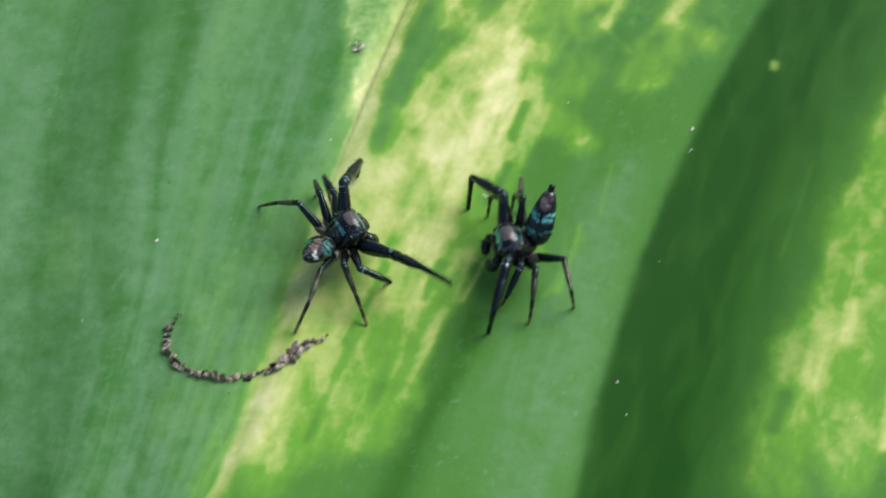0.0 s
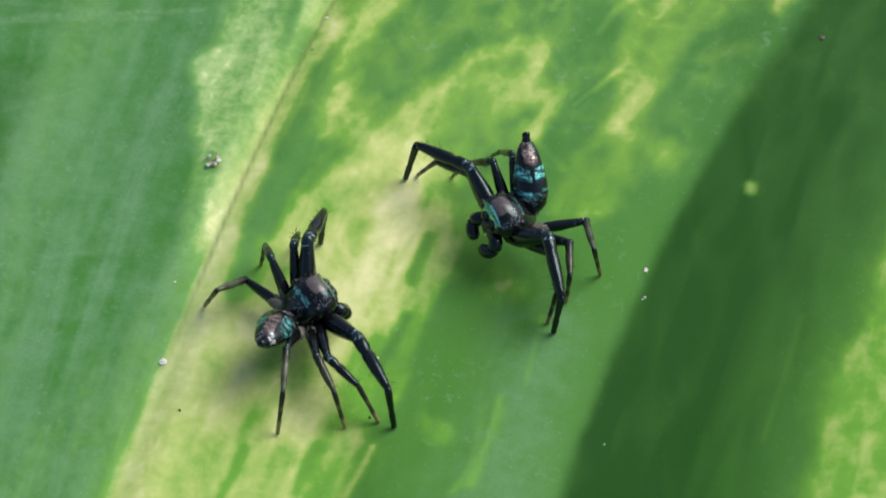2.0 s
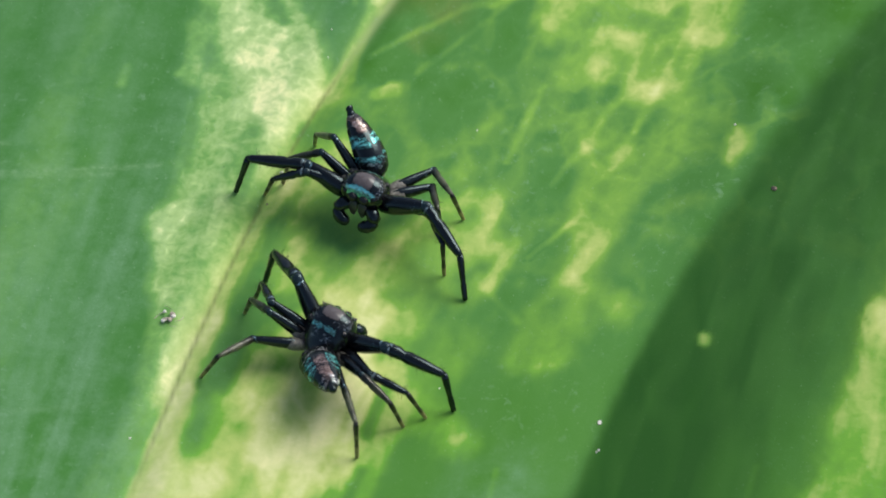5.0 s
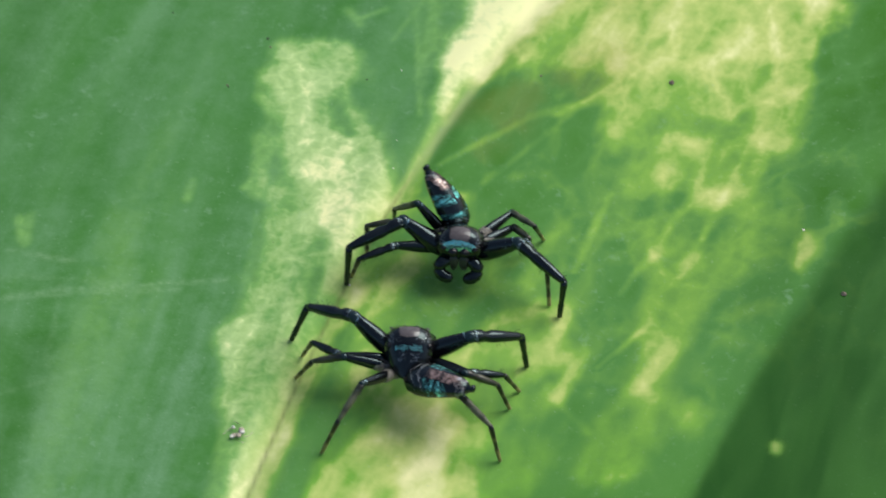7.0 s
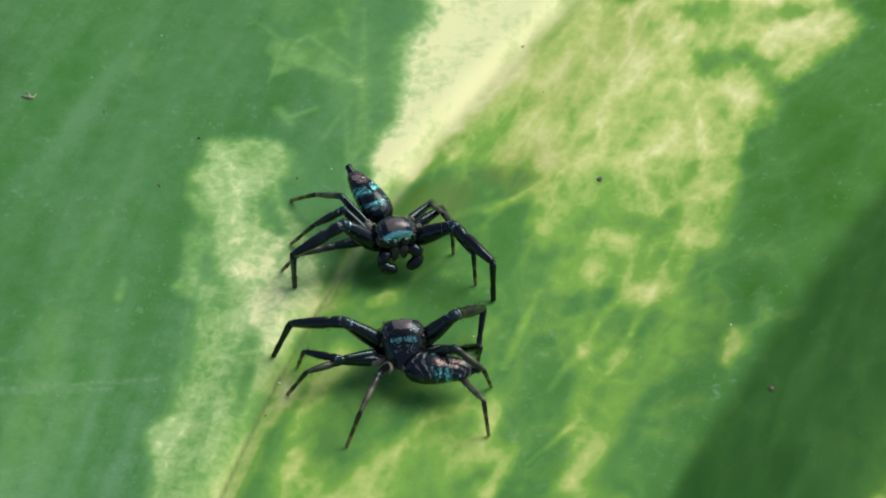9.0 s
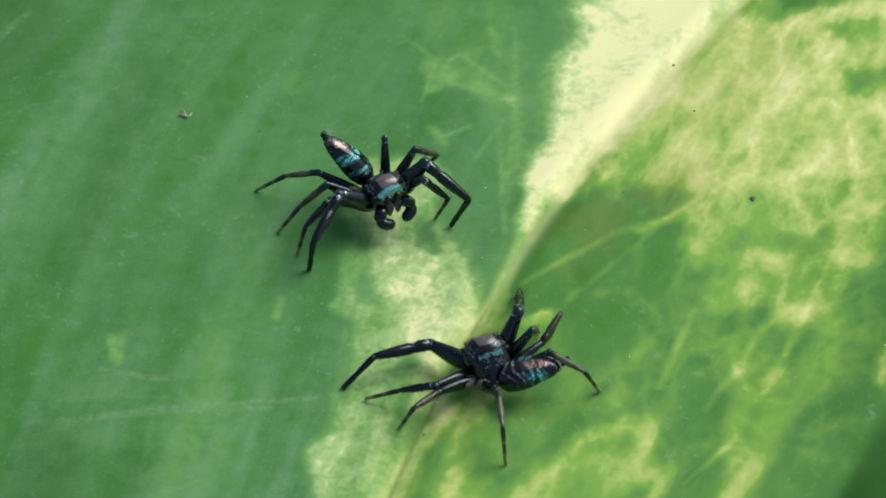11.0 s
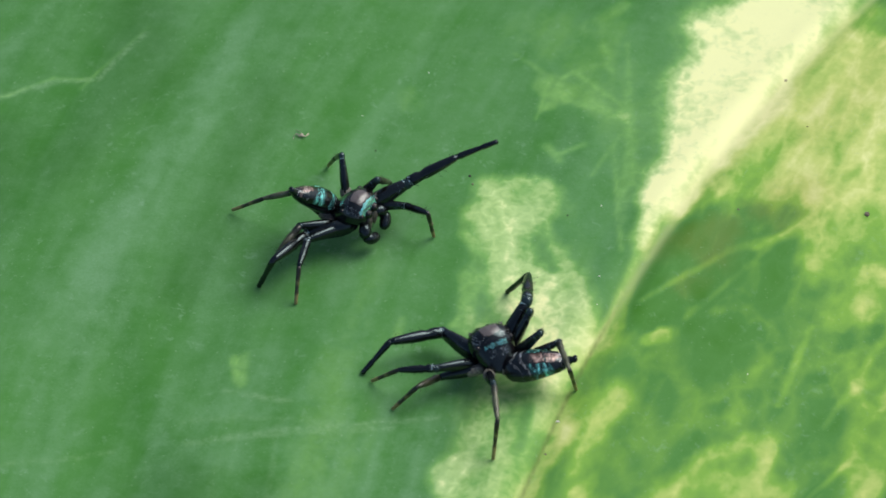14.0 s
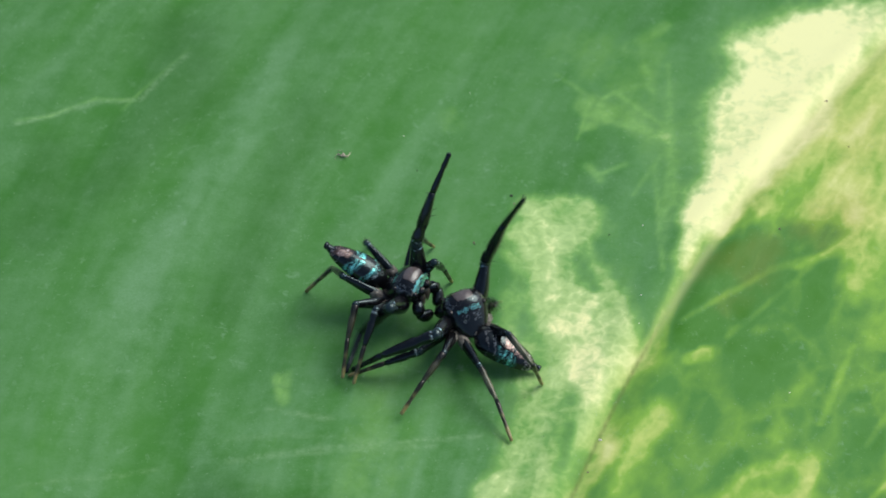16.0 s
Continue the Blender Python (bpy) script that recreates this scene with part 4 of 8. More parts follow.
HEART_STREAKS_C = [
    (-7.4, -5.6, -6.6, -7.4, 0.97, 0.68),
    (-2.0, -1.2, -3.6, -4.8, 0.86, 0.46),
    (-4.0, 3.8, -4.3, 1.0, 0.44, 0.42),
    (-7.6, 0.8, -7.2, -3.4, 0.56, 0.21),
    (-2.9, 22.0, -3.5, 20.2, 0.27, 0.42),
    (0.6, 20.0, 1.2, 19.5, 0.3, 0.5),
    (0.3, 24.6, 0.4, 24.3, 0.31, 0.48),
    (-1.5, 22.9, 0.0, 23.8, 0.21, 0.38),
    (1.2, 19.1, 0.6, 11.8, 0.23, 0.36),
    (-10.7, 21.7, -10.6, 21.0, 0.61, 0.28),
    (-18.8, 2.7, -18.9, 0.7, 0.22, 0.46),
    (-10.9, 4.8, -11.1, 3.6, 0.22, 0.4),
]
TIP_STREAKS = [
    (8.3, 19.1, 13.0, 24.7, 1.38, 0.62),
    (9.9, 16.4, 12.8, 19.3, 1.29, 0.58),
    (10.9, 22.0, 13.2, 24.7, 0.77, 0.7),
    (6.0, 15.8, 8.2, 18.1, 0.75, 0.5),
    (11.2, 13.3, 12.5, 14.6, 0.84, 0.5),
    (13.2, 27.6, 13.6, 29.3, 1.07, 0.8),
]
EDGE_STREAKS = [
    (29.8, -28.7, 26.9, -37.6, 1.64, 0.8),
    (31.0, -25.5, 29.6, -31.1, 1.09, 0.74),
    (29.4, -25.6, 26.8, -35.0, 0.18, 0.95),
    (25.9, -35.0, 24.7, -38.1, 1.06, 0.6),
    (26.1, -25.8, 25.0, -33.6, 0.79, 0.58),
]
PALE_STREAKS = [
    (-4.4, 13.7, -4.9, 6.5, 0.9, 0.62),
    (-3.2, 6.5, -3.7, 0.6, 1.19, 0.76),
    (-5.4, 3.8, -5.3, -2.4, 0.56, 0.58),
    (-6.9, -5.2, -7.3, -10.9, 0.72, 0.62),
    (-2.7, 9.7, -2.3, 6.4, 0.45, 0.62),
    (-6.1, 10.8, -5.8, 8.5, 0.32, 0.46),
]
FINE_STREAKS = [
    (-34.7, 21.6, -32.9, 22.0, 0.1, 0.31),
    (-32.9, 22.0, -30.5, 23.4, 0.1, 0.31),
    (-30.5, 23.4, -28.5, 23.3, 0.14, 0.33),
    (-28.5, 23.3, -27.4, 24.9, 0.11, 0.31),
    (-27.4, 24.9, -25.5, 27.5, 0.11, 0.28),
    (-28.5, 23.3, -28.9, 22.6, 0.07, 0.28),
    (-19.4, 2.5, -19.0, 0.9, 0.26, 0.46),
]
CREST_STREAKS = [
    (7.4, 17.5, 13.3, 17.3, 2.19, 0.66),
    (8.8, 14.5, 12.6, 13.5, 1.37, 0.62),
    (15.7, 16.1, 19.4, 18.0, 1.53, 0.64),
    (11.0, 11.0, 15.9, 10.5, 0.84, 0.55),
    (7.5, 9.5, 11.0, 11.9, 0.19, 0.5),
]
BLADE_STREAKS = [
    (11.7, 28.2, 7.9, 21.0, 1.57, 0.9),
    (7.9, 21.0, 3.9, 13.9, 1.02, 0.88),
    (7.2, 26.1, 5.0, 18.9, 1.59, 0.84),
    (13.1, 25.4, 10.3, 20.9, 1.11, 0.66),
    (15.3, 23.0, 11.3, 17.8, 1.72, 0.66),
    (14.9, 17.3, 12.0, 14.0, 1.52, 0.64),
    (9.8, 18.3, 7.6, 15.4, 0.74, 0.56),
    (14.8, 28.0, 15.4, 27.3, 0.78, 0.42),
]
FROND_STREAKS_A = [
    (17.7, 2.2, 17.0, -3.2, 1.24, 0.17),
    (19.7, 5.7, 21.4, 6.4, 1.28, 0.17),
    (17.7, -5.4, 16.1, -8.9, 1.27, 0.2),
    (14.1, -1.5, 15.8, -1.2, 1.11, 0.42),
    (14.8, -3.1, 12.3, -4.8, 1.1, 0.42),
    (10.2, -0.6, 9.8, -4.3, 0.92, 0.24),
    (12.9, 1.3, 14.0, 2.4, 0.63, 0.3),
    (19.6, 0.9, 19.1, -1.0, 0.34, 0.62),
    (21.2, 3.4, 21.0, 2.4, 0.28, 0.48),
    (16.1, -0.8, 15.7, -3.1, 0.28, 0.52),
    (10.7, -8.7, 13.1, -5.2, 0.27, 0.5),
    (-1.1, -8.3, 1.3, -6.6, 1.2, 0.5),
    (2.4, -9.0, 4.5, -7.2, 1.2, 0.5),
    (-3.3, -6.2, -3.6, -3.4, 0.61, 0.28),
    (0.5, -3.3, -1.4, -4.7, 1.22, 0.28),
]
FROND_STREAKS_B = [
    (-1.7, -6.5, -0.9, -9.0, 0.24, 0.6),
    (1.0, -7.6, -0.0, -9.4, 0.24, 0.62),
    (-4.6, -7.8, -3.9, -4.9, 0.24, 0.56),
    (-5.7, 13.8, -3.6, 13.3, 0.85, 0.6),
    (-7.4, 12.3, -5.6, 11.6, 0.46, 0.42),
    (-4.8, 11.6, -5.3, 8.0, 0.84, 0.6),
    (-7.4, 7.7, -7.6, 4.2, 0.51, 0.46),
    (-6.0, 8.0, -5.1, 2.5, 0.7, 0.62),
    (-3.4, 7.6, -2.7, 2.4, 0.89, 0.74),
    (-6.4, 2.5, -6.8, -2.8, 0.68, 0.6),
    (-5.0, 2.5, -5.7, -4.4, 0.49, 0.56),
    (-7.4, -2.8, -7.9, -9.3, 0.73, 0.6),
    (-6.3, -5.1, -6.9, -9.3, 0.42, 0.6),
    (-4.2, 3.2, -4.4, 0.5, 0.34, 0.42),
    (-3.9, 10.4, -3.1, 8.4, 0.32, 0.3),
]
FROND_STREAKS_C = [
    (-6.7, 10.7, -6.9, 8.3, 0.26, 0.3),
    (-7.5, 2.5, -7.7, -0.5, 0.25, 0.34),
    (-4.5, -1.1, -4.9, -3.6, 0.28, 0.36),
    (0.5, 25.8, 1.7, 17.1, 1.35, 0.27),
    (-3.6, 21.8, -3.0, 20.8, 0.27, 0.4),
    (-2.2, 20.8, 1.1, 19.4, 0.2, 0.42),
    (1.1, 21.5, 1.3, 14.5, 0.27, 0.42),
    (-3.2, 22.6, -5.0, 24.6, 0.1, 0.34),
    (-0.1, 24.9, 0.3, 23.2, 0.27, 0.42),
    (-1.3, 17.5, -2.8, 16.6, 0.17, 0.38),
    (0.8, 19.7, 1.2, 19.3, 0.27, 0.52),
    (10.4, 25.9, 5.9, 18.3, 1.36, 0.92),
    (8.2, 26.0, 5.0, 20.6, 1.5, 0.9),
    (5.9, 18.3, 3.3, 13.3, 0.73, 0.88),
]
ROOT_STREAKS_A = [
    (-4.7, -7.0, -6.4, -11.6, 0.45, 0.66),
    (-6.4, -11.6, -7.6, -16.0, 0.64, 0.76),
    (-7.6, -16.0, -8.8, -21.0, 0.86, 0.8),
    (-8.8, -21.0, -10.0, -26.1, 1.12, 0.8),
    (-10.0, -26.1, -10.8, -30.1, 1.24, 0.78),
    (-7.3, -20.5, -8.2, -27.4, 1.54, 0.72),
    (-6.2, -23.0, -6.6, -29.7, 1.25, 0.6),
    (-3.1, -5.0, -4.3, -10.0, 0.72, 0.27),
    (-4.8, -11.5, -6.7, -16.2, 0.58, 0.2),
    (-5.0, -12.8, -5.5, -15.2, 0.52, 0.2),
    (-5.2, -8.8, -6.3, -13.4, 0.27, 0.45),
    (-2.5, -8.2, -1.2, -6.0, 0.21, 0.64),
    (-1.7, -8.5, -0.4, -7.1, 0.21, 0.6),
]
ROOT_STREAKS_B = [
    (-3.0, -9.6, -1.7, -7.8, 0.21, 0.52),
    (-1.2, -5.6, -2.3, -6.7, 0.27, 0.58),
    (-2.4, -2.3, -3.4, -4.5, 0.4, 0.7),
    (-1.3, -3.1, -2.3, -5.0, 0.36, 0.6),
    (0.4, -0.8, -1.3, -3.1, 0.55, 0.56),
    (-0.7, -4.2, -2.3, -5.3, 0.42, 0.46),
    (0.9, -3.8, -0.1, -6.3, 0.97, 0.23),
    (2.3, -3.0, 1.5, -4.9, 0.91, 0.25),
    (6.7, -4.2, 3.7, -7.9, 0.66, 0.58),
    (3.9, -7.6, 2.1, -9.1, 0.36, 0.54),
    (5.3, -6.0, 4.2, -7.5, 0.27, 0.68),
    (1.0, -10.5, -1.6, -12.4, 0.59, 0.74),
    (-1.6, -12.7, -3.4, -15.1, 0.64, 0.6),
]
ROOT_STREAKS_C = [
    (1.0, -13.2, 0.3, -15.9, 0.7, 0.82),
    (0.3, -16.3, -0.4, -19.5, 0.63, 0.72),
    (-1.0, -15.0, -2.0, -17.4, 0.52, 0.7),
    (1.6, -14.2, 0.5, -15.9, 0.35, 0.86),
    (-2.4, -10.6, -3.7, -12.8, 0.32, 0.28),
    (2.1, -15.5, 1.3, -18.1, 0.26, 0.3),
    (3.1, -16.8, 1.6, -20.1, 0.26, 0.52),
    (1.6, -20.1, 0.4, -24.3, 0.25, 0.5),
    (1.1, -20.1, -0.1, -23.0, 0.25, 0.24),
    (0.2, -26.5, -0.8, -29.9, 0.61, 0.26),
    (-2.8, -27.4, -3.7, -29.9, 0.27, 0.34),
    (-0.3, -27.4, -1.5, -30.1, 0.19, 0.64),
    (-1.8, -26.5, -2.7, -29.5, 0.22, 0.6),
]
ROOT_STREAKS_D = [
    (4.9, -25.3, 4.6, -27.8, 0.41, 0.22),
    (5.3, -24.7, 4.9, -26.6, 0.08, 0.46),
    (4.9, -26.6, 4.3, -28.4, 0.11, 0.44),
    (4.4, -28.1, 3.2, -29.9, 0.16, 0.4),
    (2.5, -26.4, 2.8, -26.7, 0.22, 0.4),
    (-6.5, -2.1, -5.5, -5.4, 0.49, 0.64),
    (-7.7, -5.0, -7.9, -10.1, 0.42, 0.62),
    (-6.6, -6.9, -7.0, -9.7, 0.36, 0.5),
    (7.2, -20.2, 6.4, -24.1, 0.11, 0.32),
    (19.1, -19.6, 16.9, -26.6, 0.11, 0.3),
    (8.7, -12.3, 10.0, -13.8, 0.18, 0.46),
    (6.9, -9.1, 8.4, -11.3, 0.18, 0.5),
]
COLLAR_STREAKS = [
    (-6.4, 14.0, -5.8, 12.0, 0.73, 0.72),
    (-6.7, 12.0, -4.7, 6.4, 0.92, 0.72),
    (-4.4, 6.4, -4.1, 2.5, 0.9, 0.8),
    (-7.6, 10.7, -6.7, 9.6, 0.39, 0.6),
    (-5.8, 4.9, -6.1, 3.3, 0.39, 0.45),
    (-7.4, 7.2, -7.6, 4.9, 0.32, 0.5),
]
HEEL_STREAKS_A = [
    (6.3, -4.4, 3.5, -7.4, 1.04, 0.46),
    (11.4, -1.0, 12.9, -4.5, 1.24, 0.38),
    (13.5, 6.6, 16.3, 4.2, 0.96, 0.5),
    (7.6, 1.1, 9.7, -1.0, 1.56, 0.28),
    (1.9, -1.3, -0.3, -4.9, 1.23, 0.24),
    (16.0, 1.1, 17.4, 4.2, 0.95, 0.4),
    (18.8, 4.1, 15.6, -5.0, 1.13, 0.25),
    (10.0, 4.2, 8.1, -1.1, 0.22, 0.5),
    (14.3, 4.3, 10.2, -2.5, 0.22, 0.55),
    (11.2, -4.8, 8.9, -7.2, 0.18, 0.5),
]
HEEL_STREAKS_B = [
    (17.1, 7.4, 14.4, 1.2, 0.19, 0.6),
    (-2.9, 22.0, -1.8, 22.9, 0.1, 0.42),
    (-1.8, 22.9, 0.9, 20.4, 0.1, 0.42),
    (1.2, 25.2, 1.3, 20.0, 0.1, 0.38),
    (1.3, 19.5, 0.6, 13.1, 0.1, 0.4),
    (-0.9, 15.2, 0.6, 18.2, 0.1, 0.34),
    (-3.9, 19.3, -2.7, 22.4, 0.1, 0.34),
    (-3.3, 22.4, -3.0, 20.2, 0.2, 0.4),
    (-2.1, 21.5, -1.6, 20.5, 0.17, 0.36),
]
STEM_STREAKS_A = [
    (-10.0, -30.3, -12.8, -39.6, 1.7, 0.72),
    (-7.5, -27.7, -10.6, -39.5, 1.35, 0.6),
    (-6.1, -30.9, -8.4, -39.4, 0.85, 0.5),
    (-5.7, -21.1, -7.5, -26.1, 1.03, 0.74),
    (-3.0, -23.4, -4.9, -28.4, 0.87, 0.7),
    (-4.2, -27.6, -5.5, -30.8, 0.65, 0.64),
    (-2.9, -30.8, -5.9, -39.8, 1.06, 0.46),
    (-4.8, -31.6, -7.2, -39.8, 0.85, 0.54),
    (-1.1, -26.7, -3.2, -32.8, 0.32, 0.6),
    (-3.2, -32.8, -5.0, -37.1, 0.25, 0.56),
]
STEM_STREAKS_B = [
    (-5.4, -34.0, -6.3, -37.1, 0.32, 0.4),
    (-7.4, -32.5, -8.5, -35.6, 0.32, 0.38),
    (-1.6, -30.8, -3.2, -35.6, 0.39, 0.24),
    (-8.5, -35.6, -10.0, -39.9, 0.21, 0.42),
    (-5.9, -27.7, -8.0, -33.3, 0.22, 0.42),
    (-15.3, -26.9, -15.5, -29.2, 0.22, 0.46),
    (-15.5, -29.2, -15.8, -30.8, 0.14, 0.4),
    (-17.5, -37.3, -17.9, -39.7, 0.28, 0.44),
    (-24.6, -26.5, -24.6, -28.5, 0.29, 0.4),
]
CREASE_STREAKS = [
    (-3.4, -3.7, -4.4, -6.6, 0.33, 0.6),
    (-4.3, -6.3, -6.0, -11.3, 0.42, 0.62),
    (-6.0, -11.3, -7.3, -15.7, 0.58, 0.74),
    (-7.3, -15.7, -8.3, -20.4, 0.63, 0.78),
    (-3.8, -6.4, -4.9, -9.6, 0.15, 0.42),
]
PATCHES += MARGIN_STREAKS + BASE_STREAKS_A + BASE_STREAKS_B + BASE_STREAKS_C + HEART_STREAKS_A + HEART_STREAKS_B + HEART_STREAKS_C + TIP_STREAKS + EDGE_STREAKS + PALE_STREAKS + FINE_STREAKS + CREST_STREAKS + BLADE_STREAKS + FROND_STREAKS_A + FROND_STREAKS_B + FROND_STREAKS_C + ROOT_STREAKS_A + ROOT_STREAKS_B + ROOT_STREAKS_C + ROOT_STREAKS_D + STEM_STREAKS_A + STEM_STREAKS_B + CREASE_STREAKS + COLLAR_STREAKS + HEEL_STREAKS_A + HEEL_STREAKS_B
# bands where a pleat reflects no sky, painted darker
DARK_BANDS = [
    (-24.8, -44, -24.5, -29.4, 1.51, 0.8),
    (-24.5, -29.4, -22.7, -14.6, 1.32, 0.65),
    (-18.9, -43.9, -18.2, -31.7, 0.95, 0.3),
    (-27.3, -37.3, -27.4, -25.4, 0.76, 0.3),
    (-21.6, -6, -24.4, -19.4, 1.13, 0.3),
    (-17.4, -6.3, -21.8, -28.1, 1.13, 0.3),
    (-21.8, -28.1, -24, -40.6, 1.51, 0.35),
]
BROWN_MARKS = [
    (3.1, 10, 5.5, 10.8, 0.91, 0.35),
    (4.2, 7.2, 3.7, 6.8, 0.6, 0.25),
    (7.9, 12.8, 9.1, 13.7, 0.6, 0.35),
]
# where sky sheen on the pleats is painted as paler green
WAX_SHEEN = [
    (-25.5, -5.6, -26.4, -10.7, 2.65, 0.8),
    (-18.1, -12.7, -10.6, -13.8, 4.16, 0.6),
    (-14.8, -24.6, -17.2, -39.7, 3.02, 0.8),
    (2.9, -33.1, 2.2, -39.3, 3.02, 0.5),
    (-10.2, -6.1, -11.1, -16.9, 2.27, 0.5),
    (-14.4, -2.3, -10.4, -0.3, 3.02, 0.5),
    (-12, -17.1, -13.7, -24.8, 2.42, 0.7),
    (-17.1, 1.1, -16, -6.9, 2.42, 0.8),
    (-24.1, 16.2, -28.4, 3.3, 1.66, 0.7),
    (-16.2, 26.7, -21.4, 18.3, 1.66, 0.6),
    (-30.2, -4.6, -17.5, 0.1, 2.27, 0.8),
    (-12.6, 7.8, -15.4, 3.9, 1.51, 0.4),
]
SCRATCHES = [
    (-20.6, -3, -8.9, -1.6, 0.06, 0.9),
    (-19.8, 0.4, -16.4, -0.6, 0.06, 0.6),
    (-19.1, -1.5, -12.5, -2.3, 0.05, 0.4),
    (-17.3, -7.3, -16.9, -2.2, 0.05, 0.35),
    (-20.1, -9.4, -14.9, -7.3, 0.05, 0.3),
    (-21.6, -3.2, -11.2, -2.3, 0.06, 0.7),
    (-18.9, 0.1, -16.6, -0.6, 0.06, 0.8),
    (-21.7, -1.7, -18.9, -1.5, 0.06, 0.5),
    (-34.7, 21.3, -30.2, 23.2, 0.17, 0.9),
    (-30.2, 23.2, -28.1, 23.3, 0.15, 0.95),
    (-28.1, 23.3, -25.7, 26.9, 0.15, 0.85),
    (-31.9, -4.7, -25.2, -3.5, 0.06, 0.5),
    (-8.3, 25.2, -6.8, 24.7, 0.08, 0.3),
    (-21.6, -29.7, -20.9, -28.1, 0.04, 0.6),
    (-15.5, -17, -10.5, -16.5, 0.06, 0.3),
]













# further strokes of the painted sky sheen
WAX_SHEEN_MORE = [
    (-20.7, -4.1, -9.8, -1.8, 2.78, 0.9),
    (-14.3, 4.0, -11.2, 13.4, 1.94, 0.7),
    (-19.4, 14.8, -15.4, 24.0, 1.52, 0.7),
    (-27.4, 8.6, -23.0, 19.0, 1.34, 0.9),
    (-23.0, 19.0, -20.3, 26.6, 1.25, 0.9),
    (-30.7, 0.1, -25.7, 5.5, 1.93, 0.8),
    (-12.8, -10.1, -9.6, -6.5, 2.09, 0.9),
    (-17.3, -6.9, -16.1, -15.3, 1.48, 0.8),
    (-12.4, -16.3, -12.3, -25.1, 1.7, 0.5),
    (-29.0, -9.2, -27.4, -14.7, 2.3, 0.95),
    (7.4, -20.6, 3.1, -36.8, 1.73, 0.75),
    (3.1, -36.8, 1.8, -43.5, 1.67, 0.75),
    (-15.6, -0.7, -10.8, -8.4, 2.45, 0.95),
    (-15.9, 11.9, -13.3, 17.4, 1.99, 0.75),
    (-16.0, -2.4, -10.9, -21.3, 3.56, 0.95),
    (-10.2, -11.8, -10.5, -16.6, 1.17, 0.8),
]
# more pleats without sky sheen painted dark, and strips of deeper green
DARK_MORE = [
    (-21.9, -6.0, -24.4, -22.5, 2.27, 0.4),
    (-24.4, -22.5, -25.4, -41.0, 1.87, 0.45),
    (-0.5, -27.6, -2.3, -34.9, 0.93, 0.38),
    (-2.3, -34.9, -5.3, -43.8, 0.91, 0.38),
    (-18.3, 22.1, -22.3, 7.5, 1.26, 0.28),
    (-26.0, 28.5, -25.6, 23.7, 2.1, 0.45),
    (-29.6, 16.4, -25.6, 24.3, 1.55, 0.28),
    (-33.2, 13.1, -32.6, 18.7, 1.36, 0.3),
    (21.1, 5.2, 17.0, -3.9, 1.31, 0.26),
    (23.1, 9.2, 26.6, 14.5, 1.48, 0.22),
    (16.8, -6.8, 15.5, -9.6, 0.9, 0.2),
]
BROWN_MORE = [
    (10.5, 18.8, 15.3, 23.0, 2.06, 0.2),
    (10.5, 14.0, 9.5, 11.9, 1.2, 0.35),
    (7.5, 12.4, 8.7, 12.8, 0.65, 0.35),
    (5.0, 9.1, 6.0, 10.8, 0.84, 0.4),
]


def midrib(y):
    """x of the midrib at y, in mm."""
    y = np.clip(y, -60, 60)
    return -2.4 + 0.401 * y + 0.00515 * y ** 2 + 0.000064 * y ** 3


def leaf_height(x, y):
    """The leaf's upper face, in mm: a shallow groove over the midrib, pleats along the side veins, a slow roll."""
    d = x - midrib(y)
    groove = -0.22 * np.exp(-(d / 0.8) ** 2) + 0.10 * np.exp(-((np.abs(d) - 1.6) / 0.9) ** 2)
    across = 0.88 * x - 0.47 * y
    pleat = 0.20 * np.sin(across * 2 * np.pi / 15.5 + 0.6) * np.clip((np.abs(d) - 2) / 8, 0, 1)
    edge = np.clip(np.hypot(x / 110, y / 160) - 0.35, 0, 2)
    return groove + pleat - 22 * edge ** 2


def cloud(x, y, seed, octaves=4):
    """Smooth noise round 0, about one unit to a lump."""
    table = np.random.RandomState(seed).rand(64, 64)
    total, size = np.zeros_like(x), 1.0
    for k in range(octaves):
        u, v = x * 2 ** k + 17.3 * k + 400, y * 2 ** k + 9.1 * k + 400
        i, j = np.floor(u).astype(int), np.floor(v).astype(int)
        f, g = u - i, v - j
        f, g = f * f * (3 - 2 * f), g * g * (3 - 2 * g)
        at = lambda a, b: table[(i + a) % 64, (j + b) % 64]
        total += size * ((at(0, 0) * (1 - f) + at(1, 0) * f) * (1 - g) + (at(0, 1) * (1 - f) + at(1, 1) * f) * g - 0.5)
        size *= 0.55
    return total


def painted(x, y, rows, start, sway=(0, 0)):
    """Soft strokes (x0, y0, x1, y1, half width, tone) laid over the tone start, one after the other."""
    tone = start.copy()
    for x0, y0, x1, y1, wide, level in rows:
        wide = max(wide * 1.1, 0.14)
        reach = wide * 2.2 + 1.2
        near = np.nonzero((x > min(x0, x1) - reach) & (x < max(x0, x1) + reach) & (y > min(y0, y1) - reach) & (y < max(y0, y1) + reach))
        px, py, dx, dy = x[near], y[near], x1 - x0, y1 - y0
        if len(np.shape(sway[0])):
            ease = min(1.0, wide / 1.5)
            px, py = px + sway[0][near] * ease, py + sway[1][near] * ease
        k = np.clip(((px - x0) * dx + (py - y0) * dy) / max(dx * dx + dy * dy, 1e-6), 0, 1)
        away = np.hypot(px - x0 - k * dx, py - y0 - k * dy) / wide
        tone[near] += (level - tone[near]) * np.exp(-away ** 2.6 * 0.85) * 0.94
    return tone


